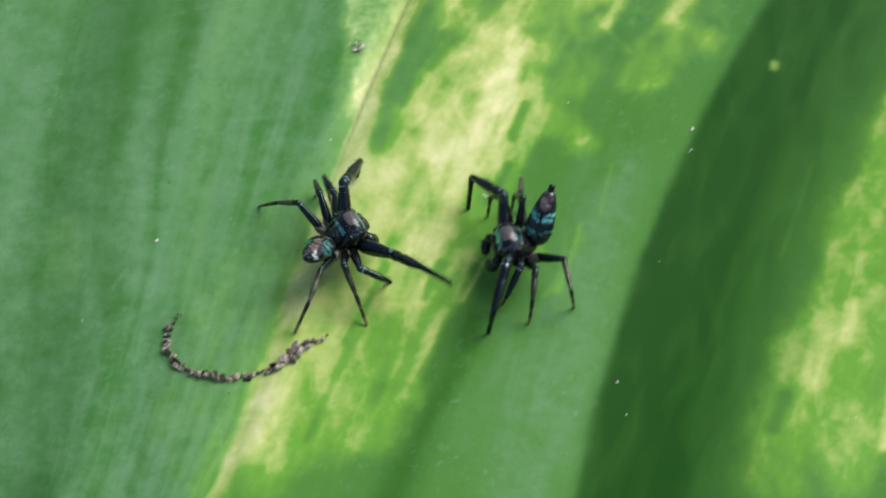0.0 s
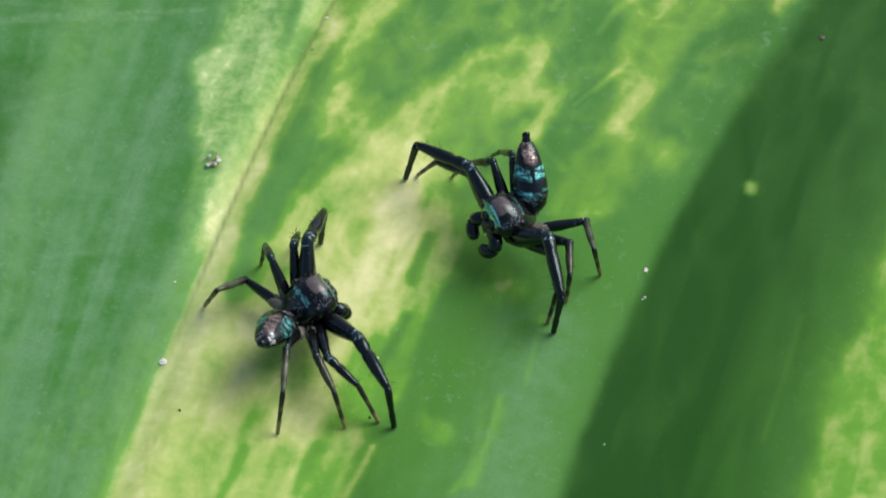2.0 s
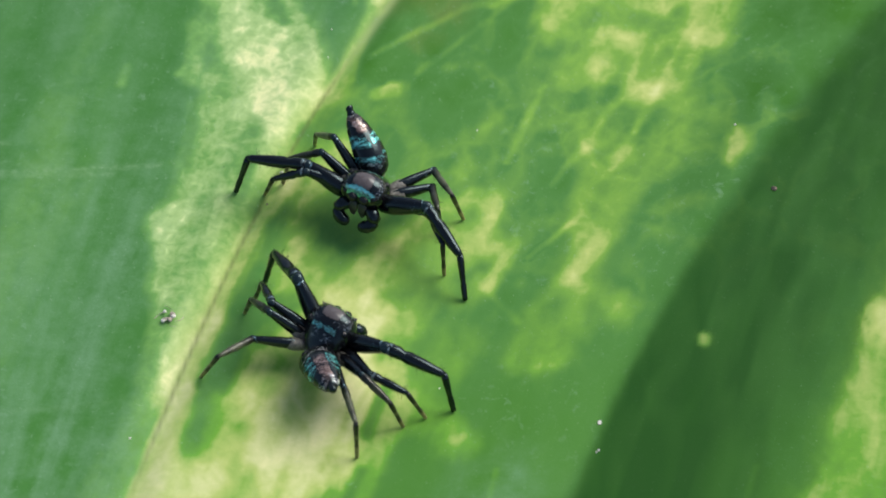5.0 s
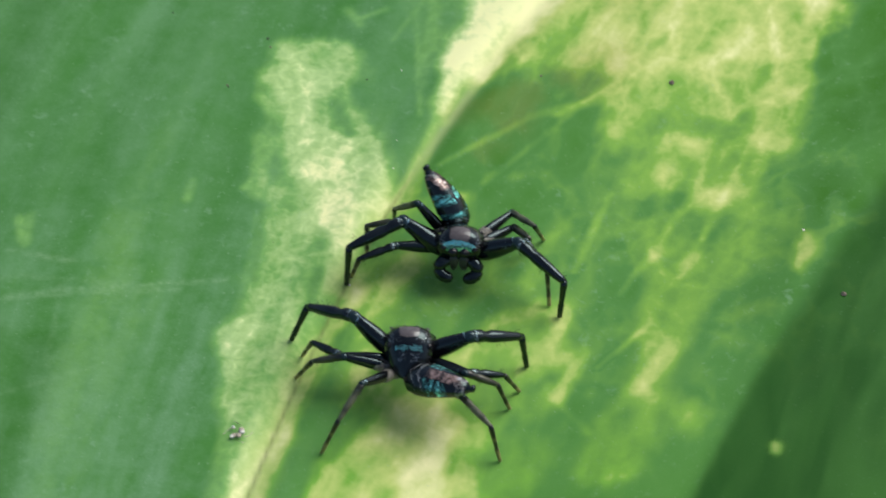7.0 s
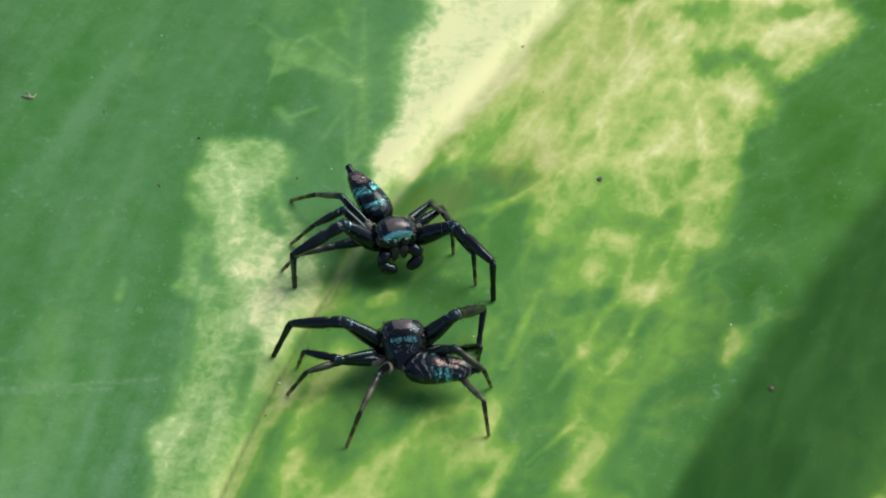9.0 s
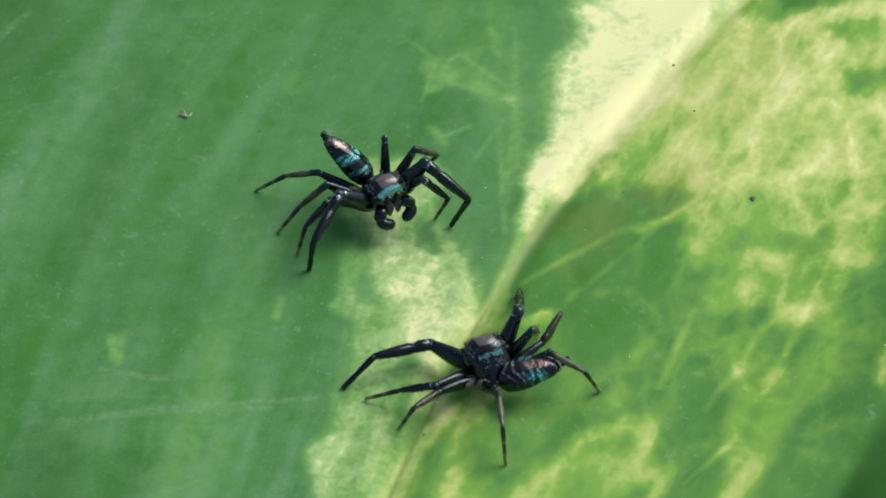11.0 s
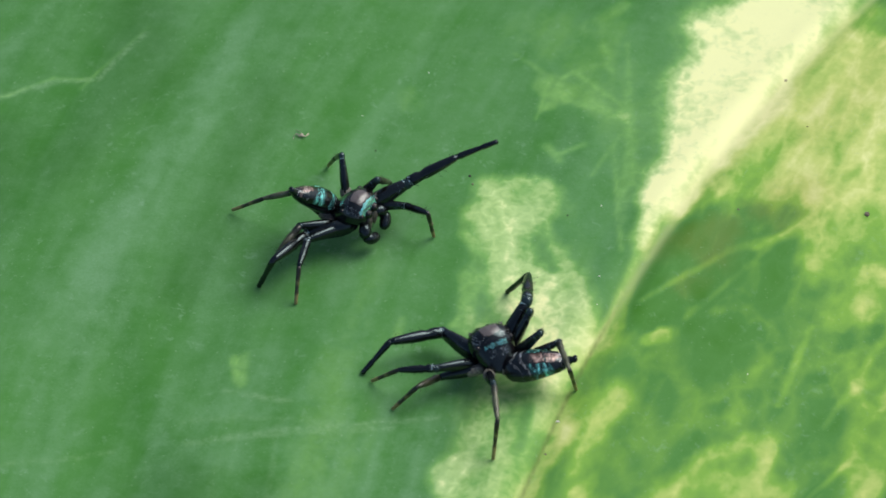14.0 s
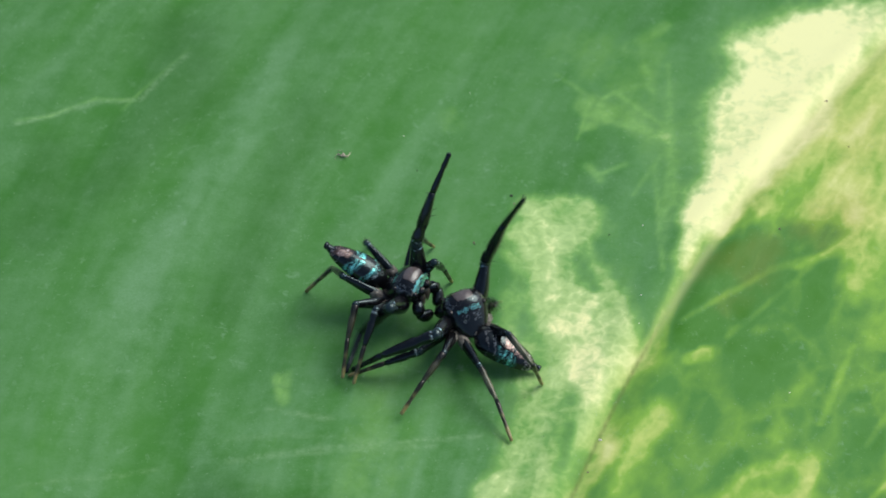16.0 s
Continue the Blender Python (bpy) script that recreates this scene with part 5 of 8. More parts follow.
def steps(inner, outer, fine, coarse_count):
    """Grid lines: fine within, ever wider without."""
    core = np.arange(inner[0], inner[1] + fine / 2, fine)
    k = np.linspace(0, 1, coarse_count)[1:] ** 1.6
    return np.concatenate([(inner[0] + (outer[0] - inner[0]) * k)[::-1], core, inner[1] + (outer[1] - inner[1]) * k])


def build_leaf():
    ys = steps((-48, 38), (-150, 190), 0.16, 30)
    ws = steps((-40, 36), (-100, 100), 0.16, 24)
    w, y = np.meshgrid(ws, ys)
    span = np.sqrt(np.clip(1 - ((ys - 10) / 175) ** 2, 0.0, 1)) * 1.12
    inside = np.clip(span, 0, 1)[:, None]
    x = midrib(y) * 0.35 + w * np.where(np.abs(w) > 45, np.maximum(inside, 46 / np.maximum(np.abs(w), 46)), 1)
    taper = np.clip((175 - np.abs(ys - 20)) / 60, 0.02, 1)[:, None]
    x = x * taper
    z = leaf_height(x, y)
    rows, columns = x.shape
    verts = np.stack([x, y, z], -1).reshape(-1, 3) * MM
    i = np.arange(rows * columns).reshape(rows, columns)
    quads = np.stack([i[:-1, :-1], i[:-1, 1:], i[1:, 1:], i[1:, :-1]], -1).reshape(-1, 4)
    mesh = bpy.data.meshes.new("leaf")
    mesh.vertices.add(len(verts))
    mesh.vertices.foreach_set("co", verts.ravel().astype(np.float32))
    mesh.loops.add(quads.size)
    mesh.loops.foreach_set("vertex_index", quads.ravel().astype(np.int32))
    mesh.polygons.add(len(quads))
    mesh.polygons.foreach_set("loop_start", np.arange(0, quads.size, 4, dtype=np.int32))
    mesh.polygons.foreach_set("use_smooth", np.ones(len(quads), dtype=bool))
    mesh.update(calc_edges=True)
    d = x - midrib(y)
    sx = 0.45 * cloud(x * 0.6, y * 0.4, 1) + 0.2 * cloud(x * 2.2, y * 1.3, 2, 2)
    sy = 0.7 * cloud(x * 0.6, y * 0.4, 3) + 0.3 * cloud(x * 2.2, y * 1.3, 4, 2)
    sx, sy = sx + 0.16 * cloud(x * 4.0, y * 2.2, 11, 2), sy + 0.32 * cloud(x * 4.0, y * 2.2, 12, 2)
    slope = 0.401 + 0.0103 * np.clip(y, -60, 60)
    feather = 0.35 * cloud(d * 0.9, y * 0.2, 5, 2) * np.clip((np.abs(d) - 2.2) / 3, 0, 1) * np.where(d < 0, np.clip((2 - y) / 10, 0.45, 1), np.clip((6 - y) / 12, 0.35, 1)) * np.clip((4 - y) / 8, 0, 1)
    sx, sy = sx + feather * slope, sy + feather
    bent = np.clip(y, -50, 45)
    side = x - 0.22 * bent - 0.0042 * bent ** 2  # across the side veins of the far half
    right = 1 / (1 + np.exp(-np.clip(d + 0.6, -20, 20) * 2.2))
    # far half: light and dark of the pleats put into the tone as soft bands
    start = 0.18 + right * 0.02 - right * 0.03 * np.clip((y + 6) / 8, 0, 1) - (0.055 + 0.05 * np.clip((d - 9) / 5, 0, 1)) * np.clip((y + 4) / 10, 0, 1) + 0.17 * cloud(side * 0.22, y * 0.02, 6, 3) * (1 - right)
    wx, wy = x + sx, y + sy
    tone = painted(x, y, PATCHES, start, (sx, sy))
    tone = tone + (0.42 * cloud(d * 0.42, y * 0.24, 13, 3) - 0.05) * np.clip((y + 14) / 4, 0, 1) * np.clip((8 - y) / 5, 0, 1) * np.clip((d - 3) / 4, 0, 1) * np.clip((tone - 0.24) / 0.1, 0, 1)
    # towards the leaf's base the yellow ends sharply at the midrib, along a paler seam
    base = np.clip((-15 - y) / 3, 0, 1)
    seam = d + 0.12 * cloud(x * 0.8, y * 0.5, 7, 2)
    beyond = base / (1 + np.exp(np.clip((seam + 0.15) / 0.1, -30, 30)))
    tone = tone + beyond * (np.minimum(tone, 0.30) - tone)
    strip = base / (1 + np.exp(np.clip(-seam / 0.1, -30, 30))) / (1 + np.exp(np.clip((seam - 1.4) / 0.3, -30, 30)))
    tone = np.maximum(tone, 0.78 * strip)
    # deep green of a pleat without sky sheen, painted in beyond the yellow, sharp on its inner side and fading out
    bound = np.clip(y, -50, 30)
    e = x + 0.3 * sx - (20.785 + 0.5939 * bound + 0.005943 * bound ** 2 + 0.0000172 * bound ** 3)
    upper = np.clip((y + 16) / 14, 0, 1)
    dull_pleat = 1 / (1 + np.exp(-np.clip(e / (0.16 + 0.16 * upper), -30, 30))) * (upper * np.interp(e, (0, 5, 12, 16), (0.88, 0.86, 0.7, 0.45)) + (1 - upper) * np.interp(e, (0, 5, 8.5, 12), (1, 1, 0.58, 0.08))) * (1 - np.clip((tone - 0.35) / 0.3, 0, 1) * 0.85)
    far = np.clip(-d / 9, 0, 1)
    layers = {
        "tone": tone,
        "dark": np.maximum(painted(wx, wy, DARK_BANDS + DARK_MORE, np.zeros_like(x)), dull_pleat),
        "wax_sheen": painted(wx, wy, WAX_SHEEN + WAX_SHEEN_MORE, 0.56 - 0.46 * right + 0.28 * (1 - right) * np.clip((-12 - y) / 10, 0, 1)),
        "scratch": painted(x + 0.15 * cloud(x, y, 8), y + 0.15 * cloud(x, y, 9), SCRATCHES, np.zeros_like(x)),
        "brown": painted(wx, wy, BROWN_MARKS + BROWN_MORE, np.zeros_like(x)),
        "line": np.exp(-((d - 0.1) / 0.35) ** 2) * np.clip((y - 2) / 5, 0, 1) * 0.8,
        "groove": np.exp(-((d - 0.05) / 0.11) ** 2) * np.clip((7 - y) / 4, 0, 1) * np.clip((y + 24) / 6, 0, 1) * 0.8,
        "net": right * np.clip((y + 18) / 16, 0.1, 1),
        "low": np.clip((-8 - y) / 10, 0, 1),
        "warm": right,
        "across": d * 0.88 * (1 - far) + side * 0.95 * far,
        "along": y * 1.12 + 0.4 * d + 0.5 * np.maximum(0, y + 6) * np.clip((d + 1) / 16, 0, 1),
    }
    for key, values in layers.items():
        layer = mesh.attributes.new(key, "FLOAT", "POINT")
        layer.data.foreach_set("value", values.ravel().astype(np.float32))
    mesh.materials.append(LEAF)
    leaf = new("leaf", mesh)
    thick = leaf.modifiers.new("thickness", "SOLIDIFY")
    thick.thickness, thick.offset = 0.4 * MM, -1
    return tagged(leaf, "broad green leaf marbled with cream yellow along its midrib", "leaf", kind="structure")


build_leaf()


# ---- parts ----
def part(name, bm, material, parent, label="", smooth=True):
    """Links a bmesh, in mm, as one mesh object under parent."""
    bmesh.ops.scale(bm, vec=(MM,) * 3, verts=bm.verts)
    mesh = bpy.data.meshes.new(name)
    for face in bm.faces:
        face.smooth = smooth
    bm.to_mesh(mesh)
    bm.free()
    mesh.materials.append(material)
    ob = new(name, mesh)
    ob.parent = parent
    return tagged(ob, label)


def loft(sections, around=18, bm=None, square=2.0):
    """A closed tube through sections (centre, side, up, half width, top, bottom); square > 2 flattens the outline."""
    bm = bm or bmesh.new()
    rings = []
    for centre, side, up, wide, top, bottom in sections:
        ring = []
        for k in range(around):
            a = 2 * math.pi * k / around
            c, s = math.cos(a), math.sin(a)
            c = math.copysign(abs(c) ** (2 / square), c)
            s = math.copysign(abs(s) ** (2 / square), s)
            ring.append(bm.verts.new(Vector(centre) + Vector(side) * c * wide + Vector(up) * (s * top if s > 0 else s * bottom)))
        rings.append(ring)
    for a, b in zip(rings, rings[1:]):
        for k in range(around):
            bm.faces.new((a[k], a[(k + 1) % around], b[(k + 1) % around], b[k]))
    bm.faces.new(rings[0][::-1])
    bm.faces.new(rings[-1])
    bmesh.ops.recalc_face_normals(bm, faces=bm.faces)
    return bm


def tube(points, around=10, bm=None):
    """A tube along y-z points (y, z, radius)."""
    return loft([((0, y, z), (1, 0, 0), (0, 0, 1), r, r, r) for y, z, r in points], around, bm)


def pipe(points, around=12):
    """A tube along points (x, y, z, radius), each ring square to the path."""
    places = [Vector(p[:3]) for p in points]
    sections = []
    for k, p in enumerate(points):
        way = (places[min(k + 1, len(points) - 1)] - places[max(k - 1, 0)]).normalized()
        side = way.cross(Vector((0.1, 0.45, 0.89))).normalized()
        sections.append((places[k], side, side.cross(way), p[3], p[3], p[3]))
    return loft(sections, around)


def ball(centre, radius, scale=(1, 1, 1), bm=None, fine=2):
    bm = bm or bmesh.new()
    made = bmesh.ops.create_icosphere(bm, subdivisions=fine, radius=radius)["verts"]
    bmesh.ops.scale(bm, vec=scale, verts=made)
    bmesh.ops.translate(bm, vec=centre, verts=made)
    return bm


def hairs(bm, count, at, length, thin, seed):
    """Fine bristles: at(k) gives the root and the way of each."""
    rng = random.Random(seed)
    for k in range(count):
        root, way = at(rng)
        way = (Vector(way) + Vector((rng.uniform(-0.3, 0.3), rng.uniform(-0.3, 0.3), rng.uniform(-0.3, 0.3)))).normalized()
        side = way.orthogonal().normalized()
        other = way.cross(side)
        base = [bm.verts.new(Vector(root) + (side * math.cos(a) + other * math.sin(a)) * thin) for a in (0, 2.1, 4.2)]
        tip = bm.verts.new(Vector(root) + way * length * rng.uniform(0.6, 1.2))
        for i in range(3):
            bm.faces.new((base[i], base[(i + 1) % 3], tip))
    return bm


LENGTHS = {1: (2.45, 2.97, 2.3), 2: (2.32, 1.92, 2.03), 3: (2.2, 1.82, 2.03), 4: (2.44, 2.03, 2.26)}
HIPS = {1: (0.77, 0.33, -0.58), 2: (0.91, -0.05, -0.64), 3: (0.91, -0.47, -0.64), 4: (0.75, -0.87, -0.60)}
PEDICEL = Vector((0, -1.22, -0.3))
BODY_HEIGHT, BODY_PITCH = 2.15, 6.0


def femur_mesh(n):
    long, _, _ = LENGTHS[n]
    fat = 0.47 if n == 1 else {2: 0.31, 3: 0.29, 4: 0.27}[n]
    return loft([((0, long * f, 0), (1, 0, 0), (0, 0, 1), fat * r * 0.88, fat * r * 1.12, fat * r) for f, r in
                 ((-0.03, 0.5), (0.06, 0.82), (0.25, 1.04), (0.5, 1.0), (0.8, 0.78), (0.95, 0.66), (1.02, 0.5))], 12)


def tibia_mesh(n):
    long = LENGTHS[n][1]
    fat = 0.31 if n == 1 else {2: 0.215, 3: 0.195, 4: 0.175}[n]
    bm = tube([(long * f, z * fat, fat * r) for f, z, r in
               ((-0.03, 0, 0.7), (0.05, 0.15, 1.0), (0.22, 0.2, 1.0), (0.30, 0.05, 0.80), (0.40, 0.1, 1.0), (0.65, 0.05, 0.9), (0.92, 0, 0.66), (1.01, 0, 0.5))], 11)

    def root(r):
        a, f = r.uniform(0, 6.28), r.uniform(0.1, 0.95)
        return (math.cos(a) * fat * 0.8, f * long, math.sin(a) * fat * 0.8), (math.cos(a), 0.5, math.sin(a))
    return hairs(bm, 30 if n == 1 else 18, root, 0.36 if n == 1 else 0.26, 0.013, n)


def tarsus_mesh(n):
    long = LENGTHS[n][2]
    fat = 0.175 if n == 1 else 0.125
    return tube([(long * f, 0, fat * r) for f, r in
                 ((-0.02, 0.85), (0.1, 1.05), (0.45, 0.85), (0.6, 0.72), (0.66, 0.9), (0.9, 0.75), (0.97, 0.8), (1.0, 0.35))], 9)


def build_spider(label, plump, abdomen, look_of_abdomen):
    spider = tagged(new("jumping_spider"), label, "spider", "jumping spiders")
    X, Z = (1, 0, 0), (0, 0, 1)
    body = part("cephalothorax", loft([((0, y, zc), X, Z, w * 1.06, t * 1.06, b) for y, zc, w, t, b in (
        (-1.32, -0.38, 0.20, 0.08, 0.10), (-1.22, -0.34, 0.38, 0.14, 0.20), (-0.98, -0.27, 0.62, 0.30, 0.32), (-0.62, -0.16, 0.86, 0.52, 0.42), (-0.25, -0.04, 1.02, 0.75, 0.53),
        (0.1, 0.05, 1.12, 0.86, 0.60), (0.45, 0.09, 1.11, 0.88, 0.63), (0.75, 0.10, 1.05, 0.81, 0.60), (0.98, 0.07, 0.93, 0.62, 0.50), (1.12, 0.03, 0.66, 0.36, 0.32))], 32, square=2.05),
        CARAPACE, spider, "black carapace with a brown sheen and teal scales")
    for x, y, z, r, name in ((0.29, 1.10, 0.12, 0.27, "front_eye"), (-0.29, 1.10, 0.12, 0.27, "front_eye"), (0.74, 0.98, 0.24, 0.18, "side_eye"), (-0.74, 0.98, 0.24, 0.18, "side_eye"),
                             (0.93, 0.45, 0.47, 0.075, "small_eye"), (-0.93, 0.45, 0.47, 0.075, "small_eye"), (0.92, 0.0, 0.48, 0.17, "rear_eye"), (-0.92, 0.0, 0.48, 0.17, "rear_eye")):
        part(name, ball((x, y, z), r), EYE, body)

    def fringe(r):
        a = r.uniform(-1, 1)
        return (a * 0.92, 1.03 - abs(a) * 0.12, 0.45), (a * 0.5, 0.6, 0.4)
    part("fringe", hairs(bmesh.new(), 70, fringe, 0.22, 0.018, 3), TUFT, body, "pale bristles over the eyes")
    part("sternum", ball((0, 0.0, -0.6), 0.7, (0.85, 1.15, 0.4)), BLACK, spider)
    for s in (1, -1):
        part("chelicera", loft([((s * 0.24, y, z), X, (0, 0.35, 0.94), w, d, d) for y, z, w, d in (
            (0.95, -0.2, 0.2, 0.2), (1.12, -0.4, 0.24, 0.22), (1.16, -0.65, 0.22, 0.2), (1.1, -0.95, 0.12, 0.12))], 10), JAW, spider, "grey-brown jaw")
        palp = part("palp", pipe([(s * x, y, z, r) for x, y, z, r in (
            (0.3, 0.75, -0.58, 0.18), (0.52, 0.95, -0.52, 0.27), (0.78, 1.10, -0.56, 0.33), (0.92, 1.20, -0.74, 0.34), (0.95, 1.28, -0.94, 0.22))]), BLACK, spider, "thick black feeler curled beside the jaws")
        part("palp_tip", pipe([(s * x, y, z, r) for x, y, z, r in (
            (0.93, 1.2, -0.76, 0.18), (0.92, 1.27, -0.92, 0.30), (0.83, 1.36, -1.08, 0.32), (0.67, 1.42, -1.18, 0.32), (0.50, 1.45, -1.22, 0.30), (0.36, 1.45, -1.22, 0.25), (0.27, 1.44, -1.21, 0.16), (0.23, 1.44, -1.21, 0.05))]), LEG_BLACK, palp)
    part("waist", tube([(-0.95, -0.35, 0.2), (-1.22, -0.3, 0.16), (-1.45, -0.26, 0.22)], 9), PALE_JOINT, spider, "pale narrow waist")
    # the abdomen points along -y from its base
    belly = part("abdomen", loft([((0, -y * 0.95, z), X, Z, w * plump, t, b) for y, z, w, t, b in (
        (-0.05, 0, 0.2, 0.2, 0.2), (0.08, 0, 0.42, 0.38, 0.38), (0.35, 0.02, 0.62, 0.55, 0.55), (0.9, 0.04, 0.74, 0.66, 0.64), (1.5, 0.04, 0.73, 0.66, 0.64),
        (2.1, 0.03, 0.63, 0.57, 0.57), (2.7, 0.0, 0.52, 0.47, 0.47), (3.1, -0.02, 0.40, 0.36, 0.36), (3.35, -0.04, 0.28, 0.25, 0.25), (3.45, -0.04, 0.14, 0.12, 0.12))], 24),
        abdomen, spider, look_of_abdomen)
    part("spinnerets", loft([((0, -y * 0.95, z), X, Z, w, w * 0.9, w * 0.9) for y, z, w in ((3.25, -0.04, 0.18), (3.4, -0.04, 0.23), (3.52, -0.02, 0.21), (3.6, 0.0, 0.17), (3.7, 0.03, 0.2), (3.82, 0.06, 0.19), (3.88, 0.07, 0.09))], 10), BLACK, belly)
    belly.location = PEDICEL * MM
    legs = {}
    for n in (1, 2, 3, 4):
        shape = [femur_mesh(n), tibia_mesh(n), tarsus_mesh(n)]
        for side, s in (("L", -1), ("R", 1)):
            hx, hy, hz = HIPS[n]
            part("hip_joint", ball((hx * s * 0.85, hy, hz - 0.06), 0.34 if n < 3 else 0.29, (1.25, 0.8, 0.7)), PALE_JOINT if n in (3, 4) else BLACK, spider)
            leg = part("leg", shape[0].copy(), THIGH, spider, "long stout black foreleg" if n == 1 else "thin black leg with a brown foot")
            part("knee", ball((0, LENGTHS[n][0], 0), 0.33 if n == 1 else {2: 0.22, 3: 0.20, 4: 0.19}[n], (0.95, 1.15, 1.0)), KNEE, leg, "blue-sheened knee")
            shin = part("shin", shape[1].copy(), {3: MID_SHIN, 4: HIND_SHIN}.get(n, SHIN), leg)
            foot = part("foot", shape[2].copy(), LEG_BLACK if n == 1 else LEG_BROWN, leg)
            if n > 2:
                part("pale_base", tube([(-0.12, 0, 0.22), (0.1, 0, 0.27), (0.4, 0, 0.31), (0.66, 0, 0.305), (0.8, 0, 0.24)], 10), PALE_JOINT, leg, "pale translucent leg base")
            legs[side + str(n)] = (leg, shin, foot)
        for bm in shape:
            bm.free()
    return spider, belly, legs


rival, rival_belly, rival_legs = build_spider("black jumping spider with raised teal-banded abdomen on the leaf", 1.09, ABDOMEN_TEAL, "tapered black abdomen with teal bands and copper tip")
courter, courter_belly, courter_legs = build_spider("black jumping spider with copper-tipped abdomen on the leaf", 1.2, ABDOMEN_GREY, "tapered black abdomen with teal flecks and copper back")


# the lens is focused on the spider that comes down the leaf
cam.data.dof.use_dof, cam.data.dof.focus_object, cam.data.dof.aperture_fstop = True, rival, 110.0

# ---- crumbs and dust on the leaf ----
def on_leaf(x, y, z=0.0):
    return Vector((x, y, float(leaf_height(np.float64(x), np.float64(y))) + z))


def crumb(size, seed, flat=0.6):
    rng = random.Random(seed)
    bm = bmesh.new()
    bmesh.ops.create_icosphere(bm, subdivisions=2, radius=size)
    offset = Vector((rng.uniform(0, 9), rng.uniform(0, 9), rng.uniform(0, 9)))
    for v in bm.verts:
        v.co *= 1 + 0.7 * noise.noise(v.co / size * 1.3 + offset)
        v.co.z *= flat
    return bm


def speck(name, x, y, size, material, label, seed):
    ob = part(name, crumb(size, seed), material, None, label, smooth=False)
    ob.matrix_world = Matrix.Translation(on_leaf(x, y, size * 0.35) * MM) @ pose(0, 0, 0, 0, 0, seed * 47)
    tagged(ob, category="speck", group="specks on the leaf")
    return ob

STRING = [(-17.56, -31.58), (-18.18, -32.47), (-18.14, -34.03), (-17.44, -35.18), (-16.3, -35.77), (-14.92, -36.01), (-13.92, -35.95), (-13.15, -35.4), (-12.2, -35.3), (-11.43, -34.89), (-10.67, -33.98), (-9.89, -33.38), (-9.21, -32.89)]
STRING_THICKNESS = [0.12, 0.2, 0.27, 0.25, 0.25, 0.25, 0.2, 0.16, 0.3, 0.33, 0.26, 0.2]
SPECKS_LOW = [
    (12.01, -17.44, 0.08, 0),
    (-0.19, -22.51, 0.07, 0),
    (-9.45, -18.57, 0.05, 0),
    (11.91, -19, 0.04, 0),
    (21.13, -2.77, 0.08, 2),
    (13.45, 11.95, 0.14, 2),
    (-2.96, -1.87, 0.06, 0),
    (-9.36, 11.46, 0.04, 1),
    (-7.29, 14.4, 0.06, 2),
    (-0.85, 5.82, 0.03, 0),
    (-9.41, 11.57, 0.06, 2),
    (-12.54, 17.38, 0.04, 1),
    (-3.04, -1.85, 0.04, 0),
    (-19.28, -26.14, 0.08, 0),
    (11.95, -17.5, 0.06, 0),
    (22.72, -34.13, 0.08, 1),
    (-23.14, -31.91, 0.03, 0),
    (-14.5, -36.96, 0.04, 1),
]
SPECKS_MIDDLE = [
    (11.91, -19.02, 0.05, 0),
    (9.86, -27.17, 0.04, 0),
    (-9.72, -22.94, 0.14, 0),
    (-0.23, -22.48, 0.06, 0),
    (6.61, 0.9, 0.04, 0),
    (21.06, -2.78, 0.13, 2),
    (-6.75, 0.86, 0.02, 1),
    (-0.48, 12.91, 0.04, 0),
    (-2.27, 12.24, 0.05, 1),
    (9.81, 22.38, 0.07, 2),
    (-13.34, 20.13, 0.03, 0),
    (-9.73, 23.4, 0.03, 0),
    (-0.35, -22.37, 0.06, 0),
    (11.79, -19.14, 0.04, 0),
    (-13.65, -31.45, 0.05, 2),
    (20.55, -37.91, 0.04, 0),
    (-17.7, -33.55, 0.06, 2),
]
SPECKS_HIGH = [
    (-9.77, -23.01, 0.16, 0),
    (-8.86, -25.82, 0.06, 1),
    (11.98, -17.51, 0.07, 0),
    (4.67, -15.27, 0.04, 0),
    (-9.46, -18.55, 0.04, 0),
    (19.42, 1.46, 0.06, 0),
    (-5.83, -1.77, 0.02, 1),
    (-7.44, 15, 0.07, 1),
    (-0.7, 7.72, 0.04, 0),
    (6.71, 12.44, 0.06, 2),
    (-3.62, -4, 0.05, 2),
    (10.74, 18.54, 0.04, 1),
    (-0.47, -25.82, 0.06, 1),
    (7.3, -35.64, 0.06, 0),
    (7.76, -37.81, 0.04, 0),
    (-18.83, -21.85, 0.05, 1),
]
SPECKS = SPECKS_LOW + SPECKS_MIDDLE + SPECKS_HIGH
SCRAPS = [(-8.01, -11.46, 3, 1.0), (-16.66, 18.5, 8, 0.7)]



